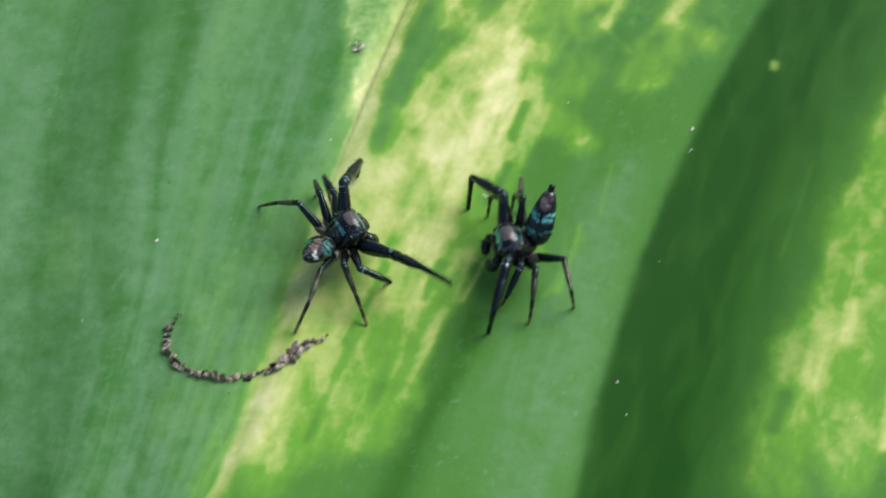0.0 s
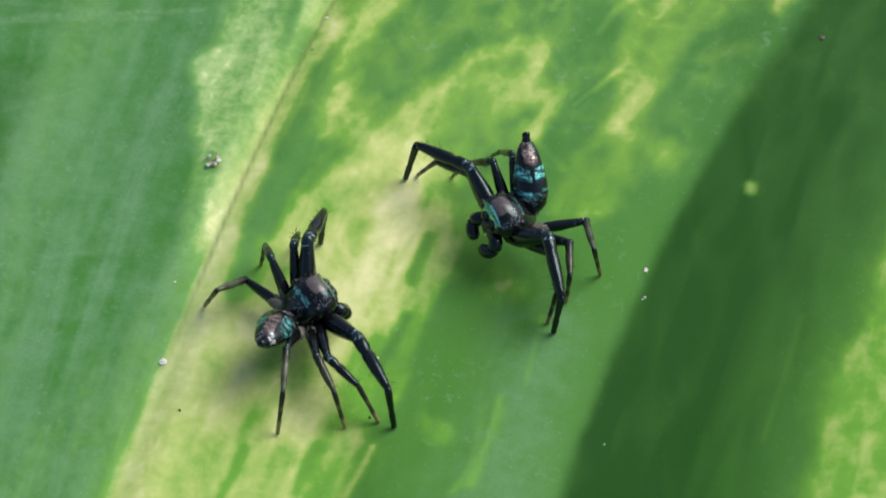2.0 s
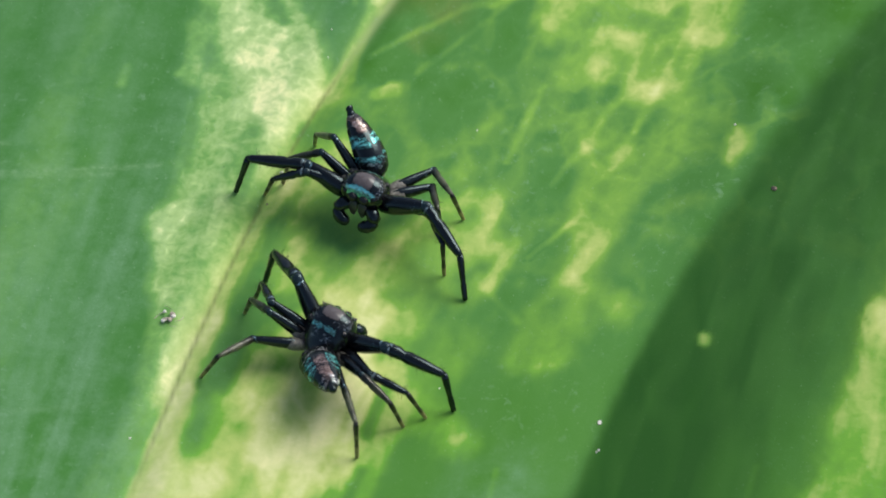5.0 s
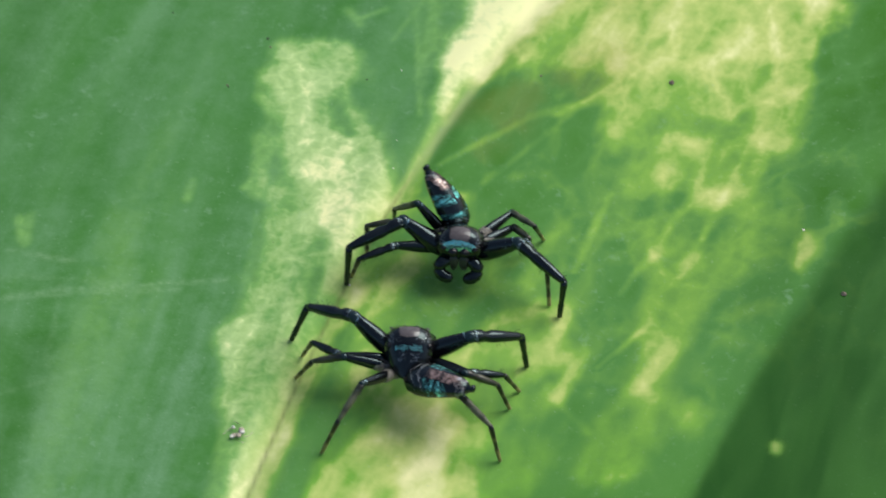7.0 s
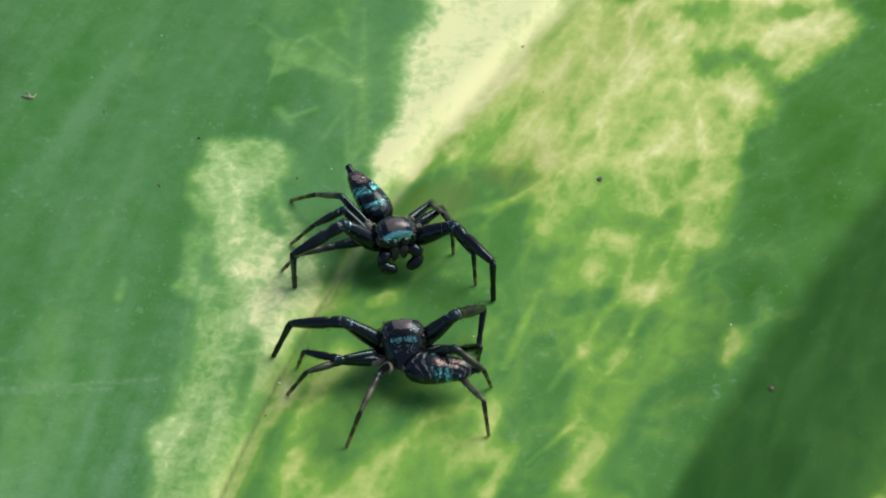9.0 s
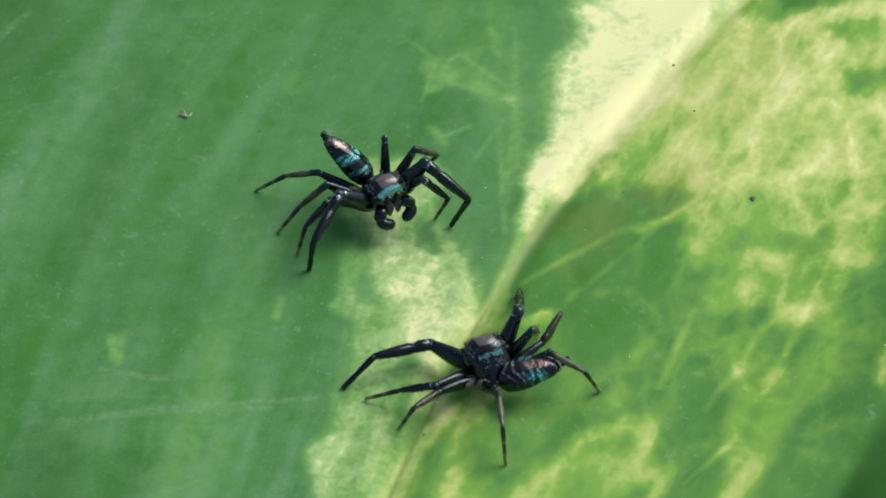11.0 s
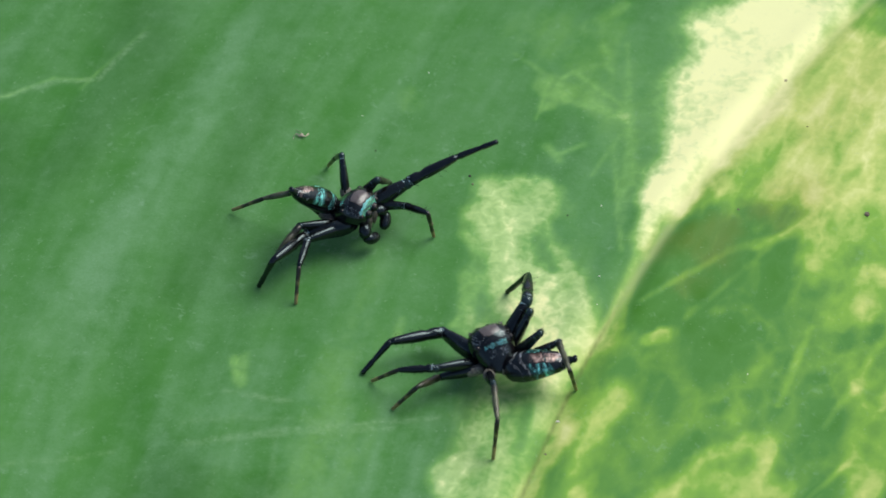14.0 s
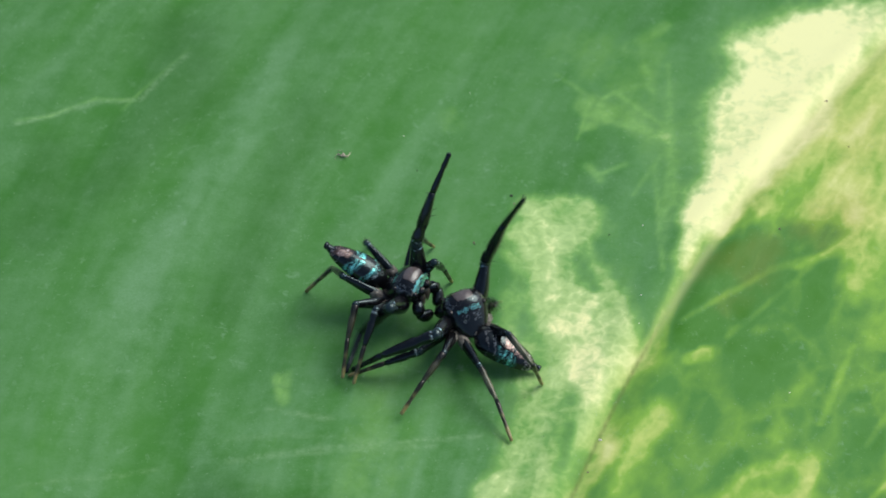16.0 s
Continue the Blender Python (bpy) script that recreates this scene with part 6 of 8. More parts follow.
def crumb_string():
    """A curved string of brown crumbs stuck together."""
    string = tagged(new("crumb_string"), "curved string of dry brown crumbs lying on the leaf", "debris")
    rng = random.Random(11)
    start = on_leaf(*STRING[0])
    string.location = start * MM
    path = [Vector((x, y, 0)) for x, y in STRING]
    for a, b, thick in zip(path, path[1:], STRING_THICKNESS):
        count = max(4, int((b - a).length / 0.075))
        for k in range(count):
            p = a.lerp(b, (k + rng.random()) / count)
            size = thick * rng.uniform(0.3, 0.85)
            x, y = p.x + rng.uniform(-1, 1) * thick * 0.8, p.y + rng.uniform(-1, 1) * thick * 0.8
            bit = part("crumb", crumb(size, rng.randrange(999), rng.uniform(0.25, 0.7)), rng.choice((CRUMB, CRUMB, HUSK, HUSK, SOOT)), string, smooth=False)
            bit.location = (on_leaf(x, y, size * 0.5 + rng.random() * thick * 0.5) - start) * MM
            bit.rotation_euler = (rng.random() * 6, rng.random() * 6, rng.random() * 6)


crumb_string()

for index, (x, y, size, kind) in enumerate(SPECKS):
    material, label = {0: (DUST, "tiny white dust speck on the leaf"), 1: (SOOT, "tiny black speck on the leaf"), 2: (CRUMB, "small brown crumb on the leaf")}[kind]
    speck("speck", x, y, size, material, label, index)


def tangle(x, y, seed, size, label):
    """A pale moulted scrap: a crumb with a few curled threads."""
    rng = random.Random(seed)
    scrap = tagged(new("scrap"), label, "debris")
    base = on_leaf(x, y)
    scrap.location = base * MM
    for k in range(6):
        bit = part("fragment", crumb(rng.uniform(0.07, 0.15) * size, seed + k), rng.choice((HUSK, HUSK, DUST)), scrap)
        bit.location = Vector((rng.uniform(-0.3, 0.3), rng.uniform(-0.3, 0.3), 0.15)) * MM * size
    for k in range(4):
        a = rng.uniform(0, 6.3)
        points = [(Vector((math.cos(a + j * 0.25), math.sin(a + j * 0.25), 0)) * (0.1 + 0.10 * j) * size + Vector((0, 0, 0.12 + 0.05 * math.sin(j)))) for j in range(7)]
        bm = loft([(p, (0.7, -0.7, 0), (0, 0, 1), 0.016, 0.016, 0.016) for p in points], 5)
        part("thread", bm, HUSK, scrap)
    return scrap


for x, y, seed, size in SCRAPS:
    tangle(x, y, seed, size, "pale shed scrap with thin curled threads on the leaf")


# The spiders move in bursts: time, and the time whose pose the tables below give for it.
RIVAL_PACE_EARLY = [
    (0, 0), (0.2, 0), (0.3, 0.25), (0.4, 0.45), (0.5, 0.5), (0.6, 0.65), (0.7, 0.85), (0.8, 1), (1, 1), (1.4, 1.05),
    (1.5, 1.5), (1.6, 1.6), (1.7, 1.8), (1.8, 1.95), (1.9, 2), (2, 2), (2.5, 2.5), (2.6, 2.5), (2.7, 2.65), (2.8, 2.85),
    (2.9, 3), (3, 3), (3.5, 3.5), (3.7, 3.5), (3.8, 3.7), (3.9, 3.85), (4, 4), (4.2, 4.2),
    (4.6, 4.2), (4.8, 4.95), (5.2, 4.95), (5.4, 5.75), (5.9, 5.75), (6.1, 6.5), (6.3, 6.5),
]
RIVAL_PACE_LATE = [
    (7, 7), (7.1, 7.15), (7.2, 7.3), (7.3, 7.42), (7.4, 7.5), (7.5, 7.5), (8, 8), (8.1, 8), (8.2, 8.2), (8.3, 8.35),
    (8.4, 8.48), (8.5, 8.5), (9, 9), (9.1, 9), (9.2, 9.25), (9.3, 9.38), (9.4, 9.47), (9.5, 9.5), (9.6, 9.85), (9.7, 9.95),
    (9.8, 10), (10, 10), (10.9, 10), (11.1, 11.3), (11.7, 11.3), (11.9, 12.5), (12.5, 12.5), (12.7, 12.5), (12.8, 12.7), (12.9, 12.9), (13, 13), (13.5, 13.5), (13.8, 13.55), (13.9, 13.85),
    (14, 14), (14.1, 14.2), (14.2, 14.45), (14.3, 14.5), (14.5, 14.5), (14.9, 14.55), (15, 15), (15.5, 15.5), (16, 16),
]
COURTER_PACE_EARLY = [
    (0, 0), (0.1, 0.4), (0.2, 0.5), (0.5, 0.5), (0.9, 0.52), (1, 1), (1.1, 1.1), (1.2, 1.4), (1.3, 1.5), (1.5, 1.5),
    (2, 2), (2.1, 2), (2.2, 2.15), (2.3, 2.3), (2.4, 2.48), (2.5, 2.5), (3, 3), (3.2, 3), (3.3, 3.1), (3.4, 3.35),
    (3.5, 3.5), (4, 4), (4.5, 4), (4.7, 4.8), (5.3, 4.8), (5.5, 5.7), (6, 5.7), (6.2, 6.5),
]
COURTER_PACE_LATE = [
    (6.5, 6.5), (6.6, 6.65), (6.7, 6.82), (6.8, 7), (7, 7), (7.5, 7.5), (7.6, 7.58), (7.7, 7.8), (7.8, 8), (8, 8),
    (8.5, 8.5), (8.6, 8.52), (8.7, 8.75), (8.8, 8.95), (8.9, 9), (9, 9), (9.5, 9.5), (9.7, 9.52), (9.8, 9.7), (9.9, 9.85),
    (10, 10), (11.2, 10), (11.4, 11.2), (12.1, 11.2), (12.3, 12.5), (12.5, 12.5), (13, 13), (13.2, 13), (13.3, 13.15), (13.4, 13.35), (13.5, 13.5), (13.6, 13.95), (14, 14), (14.5, 14.5),
    (14.6, 14.7), (14.7, 14.9), (14.8, 15), (15, 15), (15.3, 15.05), (15.4, 15.4), (15.5, 15.5), (16, 16),
]

# footholds of the steps between
RIVAL_STEPS = {
    "L1": [(4, 7.32, -14.53, 0.05), (4.2, 5.27, -12.8, 0.05), (15.7, -5.86, 5.66, 8.6), (15.8, -8.29, 7.26, 8.6), (15.9, -6.79, 9.35, 8.6)],
    "L2": [(4, 6.09, -12.66, 0.04), (4.2, 4.04, -10.93, 0.05)],
    "L3": [(4, 6.37, -10.36, 0.05), (4.2, 4.32, -8.63, 0.05)],
    "L4": [(4, 7.59, -9.4, 0.05), (4.2, 5.54, -7.67, 0.05)],
    "R1": [(4, -4.1, -6.02, 0.06), (4.2, -6.15, -4.29, 0.05)],
    "R2": [(4, -2.18, -6.04, 0.05), (4.2, -4.23, -4.31, 0.05)],
    "R3": [(4, -1.23, -5.68, 0.05), (4.2, -3.28, -3.95, 0.05)],
    "R4": [(4, 0.41, -3.24, 0.05), (4.2, -1.64, -1.51, 0.05)],
}
COURTER_STEPS = {
    "R1": [(15.7, -6.51, 4.54, 8), (15.8, -5.47, 8.65, 8), (15.9, -6.81, 9.47, 8)],
}

# forelegs thrown forward and up in a lunge: time, how far
COURTER_THROWS = [
    (0, 0), (2.1, 0), (2.2, 0.8), (2.3, 0.9), (2.4, 0.5), (2.5, 0), (3.3, 0), (3.4, 0.9), (3.5, 0), (6.5, 0), (6.6, 0.9),
    (6.7, 1), (6.8, 0.2), (6.9, 0), (7.6, 0), (7.7, 0.9), (7.8, 0.2), (7.9, 0), (8.6, 0), (8.7, 1), (8.8, 0.2), (8.9, 0),
    (9.8, 0), (9.9, 1), (10, 0), (12.1, 0), (12.2, 0.8), (12.3, 1), (12.4, 0), (13.3, 0), (13.4, 0.9), (13.5, 0), (14.5, 0), (14.6, 0.9), (14.7, 0.4), (14.8, 0), (16, 0),
]
RIVAL_THROWS = [(0, 0), (9.1, 0), (9.2, 0.6), (9.3, 0.5), (9.4, 0), (16, 0)]

# ---- movement ----
RIVAL_BODY = [
    (0, 1.44, -27.63, -258), (0.5, 4.64, -25.69, -261.6), (1, 5.21, -22.15, -258.4), (1.5, 5.56, -21.97, -256.7), (2, 5.71, -16.12, -242),
    (2.5, 5.75, -15.88, -237.7), (3, 3.92, -11.64, -233.2), (3.5, 3.93, -11.38, -231.7), (4, 2.71, -8.75, -224.2), (4.2, 0.66, -7.02, -218.2), (6.5, 2.52, -1, -180.1),
    (7, 2.47, -0.96, -185.5), (7.5, 7.18, 0.32, -208), (8, 7.51, 0.01, -210.7), (8.5, 3.32, 5.65, -177), (9, 2.64, 6.33, -163.3),
    (9.5, -3.56, 10.37, -152.2), (10, -5.67, 10.53, -145), (12.5, -6.38, 11.27, -150.2), (13, -10.66, 10.54, -133.2), (13.5, -11.55, 10.53, -120.6),
    (14, -13.51, 11.19, -117.8), (14.5, -14.61, 9.33, -123), (15, -15.16, 9.64, -121.1), (15.5, -12.54, 6.93, -116.2), (16, -12.85, 6.62, -115.7),
]
RIVAL_RISE = [
    (0, 0.06), (0.5, 0.33), (1, -0.07), (1.5, 0.25), (2, 0.28), (2.5, 0.2), (3, 0.02), (3.5, -0.07), (4, 0.36), (6.5, -0.14), (7, -0.12), (7.5, 0.03),
    (8, 0.48), (8.5, 0.12), (9, -0.15), (10, 0.05), (12.5, -0.14), (13, 0.06), (13.5, -0.23), (14, -0.21), (14.5, 0.18), (15, 0.1), (15.5, -0.25),
    (16, 0.02),
]
RIVAL_ABDOMEN = [
    (0, 56, 60), (0.5, 50, 55), (1, 45, 78), (1.5, 59, 74), (2, 44, 76), (2.5, 46, 71), (3, 42, 78), (3.5, 42, 74), (4, 45, 75), (6.5, 28, 38),
    (7, 52, 63), (7.5, 27, 55), (8, 31, 64), (8.5, 24, 36), (9, 21, 17), (9.5, 62, 33), (10, 53, 39), (12.5, 44, 52), (13, 39, 44), (13.5, 53, 48),
    (14, 49, 70), (14.5, 63, -69), (15, 72, -76), (15.5, 58, 19), (16, 32, 4),
]
RIVAL_FOOT_L1 = [
    (0, 0.01, -32.59, 0.05), (0.5, 4.55, -33.07, 0.05), (1, 5.39, -27.48, 0.05), (1.5, 6.27, -26.69, 0.05), (2, 7.7, -21.21, 0.05),
    (2.5, 7.67, -21.18, 0.05), (3, 6.45, -16.68, 0.05), (3.5, 6.19, -16.44, 0.05), (4, 7.32, -14.53, 0.05), (6.5, 7.27, -4.07, 0.05),
    (7, 7.22, -4.06, 0.05), (7.5, 9.92, -3.5, 0.05), (8, 9.85, -3.42, 0.05), (8.5, 8.41, 3.06, 0.05), (9, 7.65, 3.25, 0.05), (9.5, 1.89, 8.94, 0.05),
    (10, -2, 10.24, 0.05), (12.5, -3.17, 9.75, 0.05), (13, -5.52, 11.45, 0.05), (13.5, -7.94, 10.71, 0.05), (14, -5.53, 14.2, 3.66),
    (14.5, -10.12, 9.79, 0.05), (15, -6.91, 12.39, 3.91), (15.5, -7.2, 6.9, 7.35), (16, -10.29, 9.81, 8.71),
]
RIVAL_KNEE_L1 = [
    (0, 46, 27, -3), (0.5, 18, 0, 8), (1, 43, -17, 2), (1.5, 39, -14, -157), (2, 40, -22, 5), (2.5, 38, -14, -1), (3, 33, -24, 4), (3.5, 32, -22, -2),
    (4, 15, -11, -5), (6.5, 24, 6, 10), (7, 32, 13, 1), (7.5, 26, -18, -9), (8, 34, -19, -12), (8.5, 34, 18, -1), (9, 26, 24, 3), (9.5, 28, 43, 9),
    (10, 54, 36, 11), (12.5, 50, 31, -21), (13, 2, 2, 28), (13.5, 12, 11, -1), (14, 16, 42, 0), (14.5, 14, 13, 5), (15, 12, 41, 26),
    (15.5, 35, 50, -21), (16, 79, 0, 6),
]
RIVAL_FOOT_L2 = [
    (0, 0.76, -30.57, 0.05), (0.5, 4.73, -31.04, 0.05), (1, 5.16, -26.46, 0.05), (1.5, 6.49, -26.05, 0.05), (2, 7.45, -20.64, 0.04),
    (2.5, 7.46, -20.45, 0.05), (3, 5.92, -15.56, 0.05), (3.5, 5.69, -15.45, 0.05), (4, 6.09, -12.66, 0.04), (6.5, 6.76, -3.39, 0.05),
    (7, 6.75, -3.38, 0.05), (7.5, 10.26, -1.95, 0.05), (8, 10.26, -1.95, 0.05), (8.5, 8, 3.79, 0.05), (9, 6.79, 4.31, 0.05), (9.5, 0.45, 8.73, 0.05),
    (10, -2.94, 10.89, 0.05), (12.5, -3.56, 10.01, 0.05), (13, -6.91, 11.49, 0.05), (13.5, -8.85, 11.41, 0.05), (14, -9.3, 10.51, 0.05),
    (14.5, -11.18, 10.44, 0.05), (15, -10.45, 8.56, 0.05), (15.5, -10.15, 8.28, 0.03), (16, -10.53, 8.7, 0.05),
]
RIVAL_KNEE_L2 = [
    (0, 46, 12, -6), (0.5, 16, -1, 2), (1, 38, -18, -4), (1.5, 28, -37, 11), (2, 22, -14, 12), (2.5, 25, -18, 0), (3, 25, -48, 0), (3.5, 25, -28, 0),
    (4, 1, -13, 25), (6.5, 16, 15, 32), (7, 19, 1, 19), (7.5, 25, -29, 0), (8, 25, -18, 0), (8.5, 22, 43, 15), (9, 18, 28, 22), (9.5, 8, 55, 30),
    (10, 44, 75, 7), (12.5, 30, 55, 14), (13, -15, 14, 51), (13.5, 2, 19, 31), (14, 0, 72, 21), (14.5, -2, 20, 47), (15, 11, 84, 24),
    (15.5, 47, 118, 68), (16, 51, 91, -17),
]
RIVAL_FOOT_L3 = [
    (0, 2.33, -31.89, 0.05), (0.5, 5.46, -30.84, 0.05), (1, 6.61, -25.85, 0.05), (1.5, 7.03, -24.94, 0.05), (2, 8.31, -19.41, 0.05),
    (2.5, 8.27, -19.3, 0.05), (3, 6.89, -13.39, 0.05), (3.5, 6.94, -13.34, 0.05), (4, 6.37, -10.36, 0.05), (6.5, 5.9, 0.17, 0.06), (7, 5.93, 0.2, 0.05),
    (7.5, 10.78, 0.26, 0.05), (8, 10.6, -0.17, 0.05), (8.5, 7.12, 6.02, 0.05), (9, 5.73, 6.52, 0.05), (9.5, -1.12, 12.54, 0.05),
    (10, -3.97, 14.1, 0.05), (12.5, -4.16, 12.56, 0.05), (13, -9.31, 13.72, 0.05), (13.5, -9.52, 11.73, 0.05), (14, -11.38, 14.25, 0.05),
    (14.5, -12.83, 12.68, 0.05), (15, -12.84, 12.63, 0.05), (15.5, -11.66, 9.72, 0.05), (16, -11.51, 11.33, 0.05),
]
RIVAL_KNEE_L3 = [
    (0, 40, -4, 11), (0.5, 14, -12, 10), (1, 32, -37, 17), (1.5, 41, -33, 22), (2, 22, -34, 32), (2.5, 28, -28, 28), (3, 22, -47, 49),
    (3.5, 22, -40, 46), (4, 4, -53, 50), (6.5, -3, -37, 67), (7, -4, -46, 66), (7.5, -5, -51, 63), (8, 37, -1, 62), (8.5, 6, -49, 50), (9, 7, -21, 40),
    (9.5, 7, -28, 95), (10, 58, 3, 49), (12.5, -2, -32, 45), (13, 60, 18, 48), (13.5, 14, -7, 41), (14, 50, 73, 23), (14.5, 48, 31, 30),
    (15, 47, 56, 70), (15.5, -16, -16, 74), (16, 46, -2, -37),
]
RIVAL_FOOT_L4 = [
    (0, 4.88, -30.77, 0.05), (0.5, 8.33, -28.68, 0.05), (1, 8.11, -25.22, 0.05), (1.5, 9.81, -23.55, 0.05), (2, 9.91, -17.83, 0.05),
    (2.5, 9.86, -17.88, 0.05), (3, 7.82, -13.05, 0.05), (3.5, 7.89, -13.06, 0.05), (4, 7.59, -9.4, 0.05), (6.5, 6.61, 0.76, 0.05),
    (7, 6.57, 0.83, 0.05), (7.5, 11.02, 0.8, 0.05), (8, 11.08, 1.02, 0.05), (8.5, 6.06, 8.59, 0.04), (9, 5.99, 8.33, 0.06), (9.5, -1.95, 13.94, 0.05),
    (10, -5.4, 14.87, 0.05), (12.5, -6.55, 14.99, 0.04), (13, -12.21, 16.58, 0.05), (13.5, -12.87, 15.56, 0.05), (14, -15.06, 16.28, 0.05),
    (14.5, -15.17, 14.74, 0.05), (15, -15.54, 14, 0.05), (15.5, -14.02, 10.46, 0.06), (16, -14.91, 11.77, 0.05),
]
RIVAL_KNEE_L4 = [
    (0, 35, -47, 37), (0.5, 13, -70, 38), (1, 29, -60, 27), (1.5, 2, -85, 64), (2, 14, -69, 53), (2.5, 18, -52, 52), (3, 17, -64, 46),
    (3.5, 21, -56, 47), (4, 7, -64, 56), (6.5, 7, -44, 70), (7, 3, -51, 67), (7.5, 2, -67, 57), (8, 51, -3, 27), (8.5, 63, 9, 11), (9, -3, -36, 71),
    (9.5, 66, 23, -9), (10, 71, -50, -2), (12.5, 82, -35, -14), (13, 35, -49, 30), (13.5, 52, -24, 13), (14, 55, -29, 22), (14.5, 44, -19, 11),
    (15, 59, 8, 8), (15.5, 101, 5, -7), (16, 41, -77, -19),
]
RIVAL_FOOT_R1 = [
    (0, -1.26, -23.57, 0.05), (0.5, 0.55, -23.73, 7.96), (1, 1.25, -18, 0.05), (1.5, 2.23, -20.25, 8.47), (2, 0.94, -12.21, 0.05),
    (2.5, 0.87, -12.2, 0.05), (3, -1.38, -9.2, 0.05), (3.5, -1.34, -9.28, 0.05), (4, -4.1, -6.02, 0.06), (6.5, -3.12, -1.89, 0.05),
    (7, -3.1, -1.9, 0.05), (7.5, 1.42, 1.29, 0.05), (8, 1.46, 1.37, 0.05), (8.5, -2.4, 4.25, 0.05), (9, -2.29, 4.22, 0.05), (9.5, -9.04, 7.27, 0.05),
    (10, -9.28, 6.85, 0.05), (12.5, -10.31, 6.65, 0.05), (13, -15.12, 4.69, 0.05), (13.5, -14.5, 5.06, 0.05), (14, -18.39, 7.49, 0.05),
    (14.5, -17.65, 4.56, 0.05), (15, -20.27, 6.85, 0.05), (15.5, -16.76, 6.21, 0.06), (16, -15.84, 2.5, 0.05),
]
RIVAL_KNEE_R1 = [
    (0, 34, -4, 7), (0.5, 30, 28, 41), (1, 24, 8, 6), (1.5, 39, 11, -50), (2, 20, 4, 2), (2.5, 15, -7, -5), (3, 25, 5, -2), (3.5, 33, 6, 1),
    (4, 9, 12, 4), (6.5, 30, -24, -7), (7, 30, -17, -7), (7.5, 31, -12, 9), (8, 22, -12, 6), (8.5, 37, -3, -10), (9, 44, -8, -7), (9.5, 47, 6, 18),
    (10, 41, -4, -31), (12.5, 42, 4, -12), (13, 22, -14, -31), (13.5, 35, -16, -23), (14, 2, -51, -35), (14.5, 39, -13, -23), (15, 44, -13, 2),
    (15.5, -24, -104, -58), (16, 39, 11, 123),
]
RIVAL_FOOT_R2 = [
    (0, -0.1, -24.04, 0.05), (0.5, 1.89, -21.22, 0.05), (1, 1.75, -17.56, 0.05), (1.5, 1.74, -17.66, 0.05), (2, 1.51, -11.92, 0.05),
    (2.5, 1.44, -11.9, 0.05), (3, -0.48, -9.08, 0.05), (3.5, -0.47, -9.09, 0.05), (4, -2.18, -6.04, 0.05), (6.5, -2.8, -1.46, 0.05),
    (7, -2.86, -1.35, 0.05), (7.5, 2.02, 1.93, 0.05), (8, 2.08, 1.9, 0.05), (8.5, -2.51, 7.45, 0.05), (9, -2.54, 7.41, 0.05), (9.5, -9.07, 10.32, 0.05),
    (10, -10.18, 7.7, 0.05), (12.5, -10.17, 8.38, 0.05), (13, -15.03, 5.66, 0.05), (13.5, -14.65, 7.24, 0.05), (14, -16.39, 6.07, 0.05),
    (14.5, -17.95, 6.11, 0.05), (15, -19.15, 5.54, 0.05), (15.5, -16.14, 1.28, 0.05), (16, -15.58, 0.95, 0.05),
]
RIVAL_KNEE_R2 = [
    (0, 46, 10, -10), (0.5, 20, 27, 17), (1, 20, 25, 5), (1.5, 3, 20, 1), (2, 15, 16, -8), (2.5, 18, 4, -23), (3, 32, 25, -23), (3.5, 34, 24, -24),
    (4, 20, 33, -23), (6.5, 21, 0, -33), (7, 11, 16, -30), (7.5, 30, 22, 2), (8, 11, 2, -22), (8.5, 16, -45, 23), (9, 41, -46, -20),
    (9.5, 46, -37, -29), (10, 32, -5, -32), (12.5, 25, -4, 0), (13, 11, 5, 0), (13.5, 30, -24, -32), (14, 14, -25, -22), (14.5, 33, -23, -28),
    (15, 25, -14, -3), (15.5, 27, 1, -3), (16, 36, -1, -10),
]
RIVAL_FOOT_R3 = [
    (0, 1.28, -23.67, 0.05), (0.5, 3.79, -20.08, 0.05), (1, 4.3, -18.67, 0.05), (1.5, 5.11, -17.93, 0.05), (2, 3.14, -11.84, 0.05),
    (2.5, 3.13, -11.82, 0.05), (3, 0.47, -8.35, 0.05), (3.5, 0.47, -8.18, 0.05), (4, -1.23, -5.68, 0.05), (6.5, -2.12, -0.18, 0.05),
    (7, -2.12, -0.18, 0.05), (7.5, 3.17, 2.77, 0.05), (8, 3.21, 2.86, 0.05), (8.5, -1.42, 5.24, 0.05), (9, -2.97, 5.55, 0.05), (9.5, -7.78, 8.33, 0.05),
    (10, -11.25, 9.42, 0.05), (12.5, -11.28, 9.41, 0.05), (13, -16.08, 8.54, 0.05), (13.5, -16.32, 7.57, 0.05), (14, -17.67, 9.36, 0.05),
    (14.5, -19.21, 7.17, 0.05), (15, -19.09, 8.74, 0.05), (15.5, -16.12, 2.15, 0.05), (16, -16.06, 1.53, 0.05),
]
RIVAL_KNEE_R3 = [
    (0, 50, -15, -17), (0.5, 9, -7, -41), (1, 51, 6, -8), (1.5, 40, 0, -20), (2, 34, -1, 6), (2.5, 39, -4, 12), (3, 48, 15, -18), (3.5, 51, 13, 7),
    (4, 33, 8, -26), (6.5, 25, -22, 0), (7, 25, -7, 0), (7.5, 25, -11, 0), (8, 23, -15, 40), (8.5, 12, 8, -43), (9, 6, 5, -26), (9.5, 9, 15, -31),
    (10, 36, -26, -26), (12.5, 42, -21, -13), (13, 34, -25, -32), (13.5, 34, -29, -46), (14, 24, -38, -49), (14.5, 40, -37, -28), (15, 24, -71, -72),
    (15.5, -10, -53, 15), (16, 30, -30, 7),
]
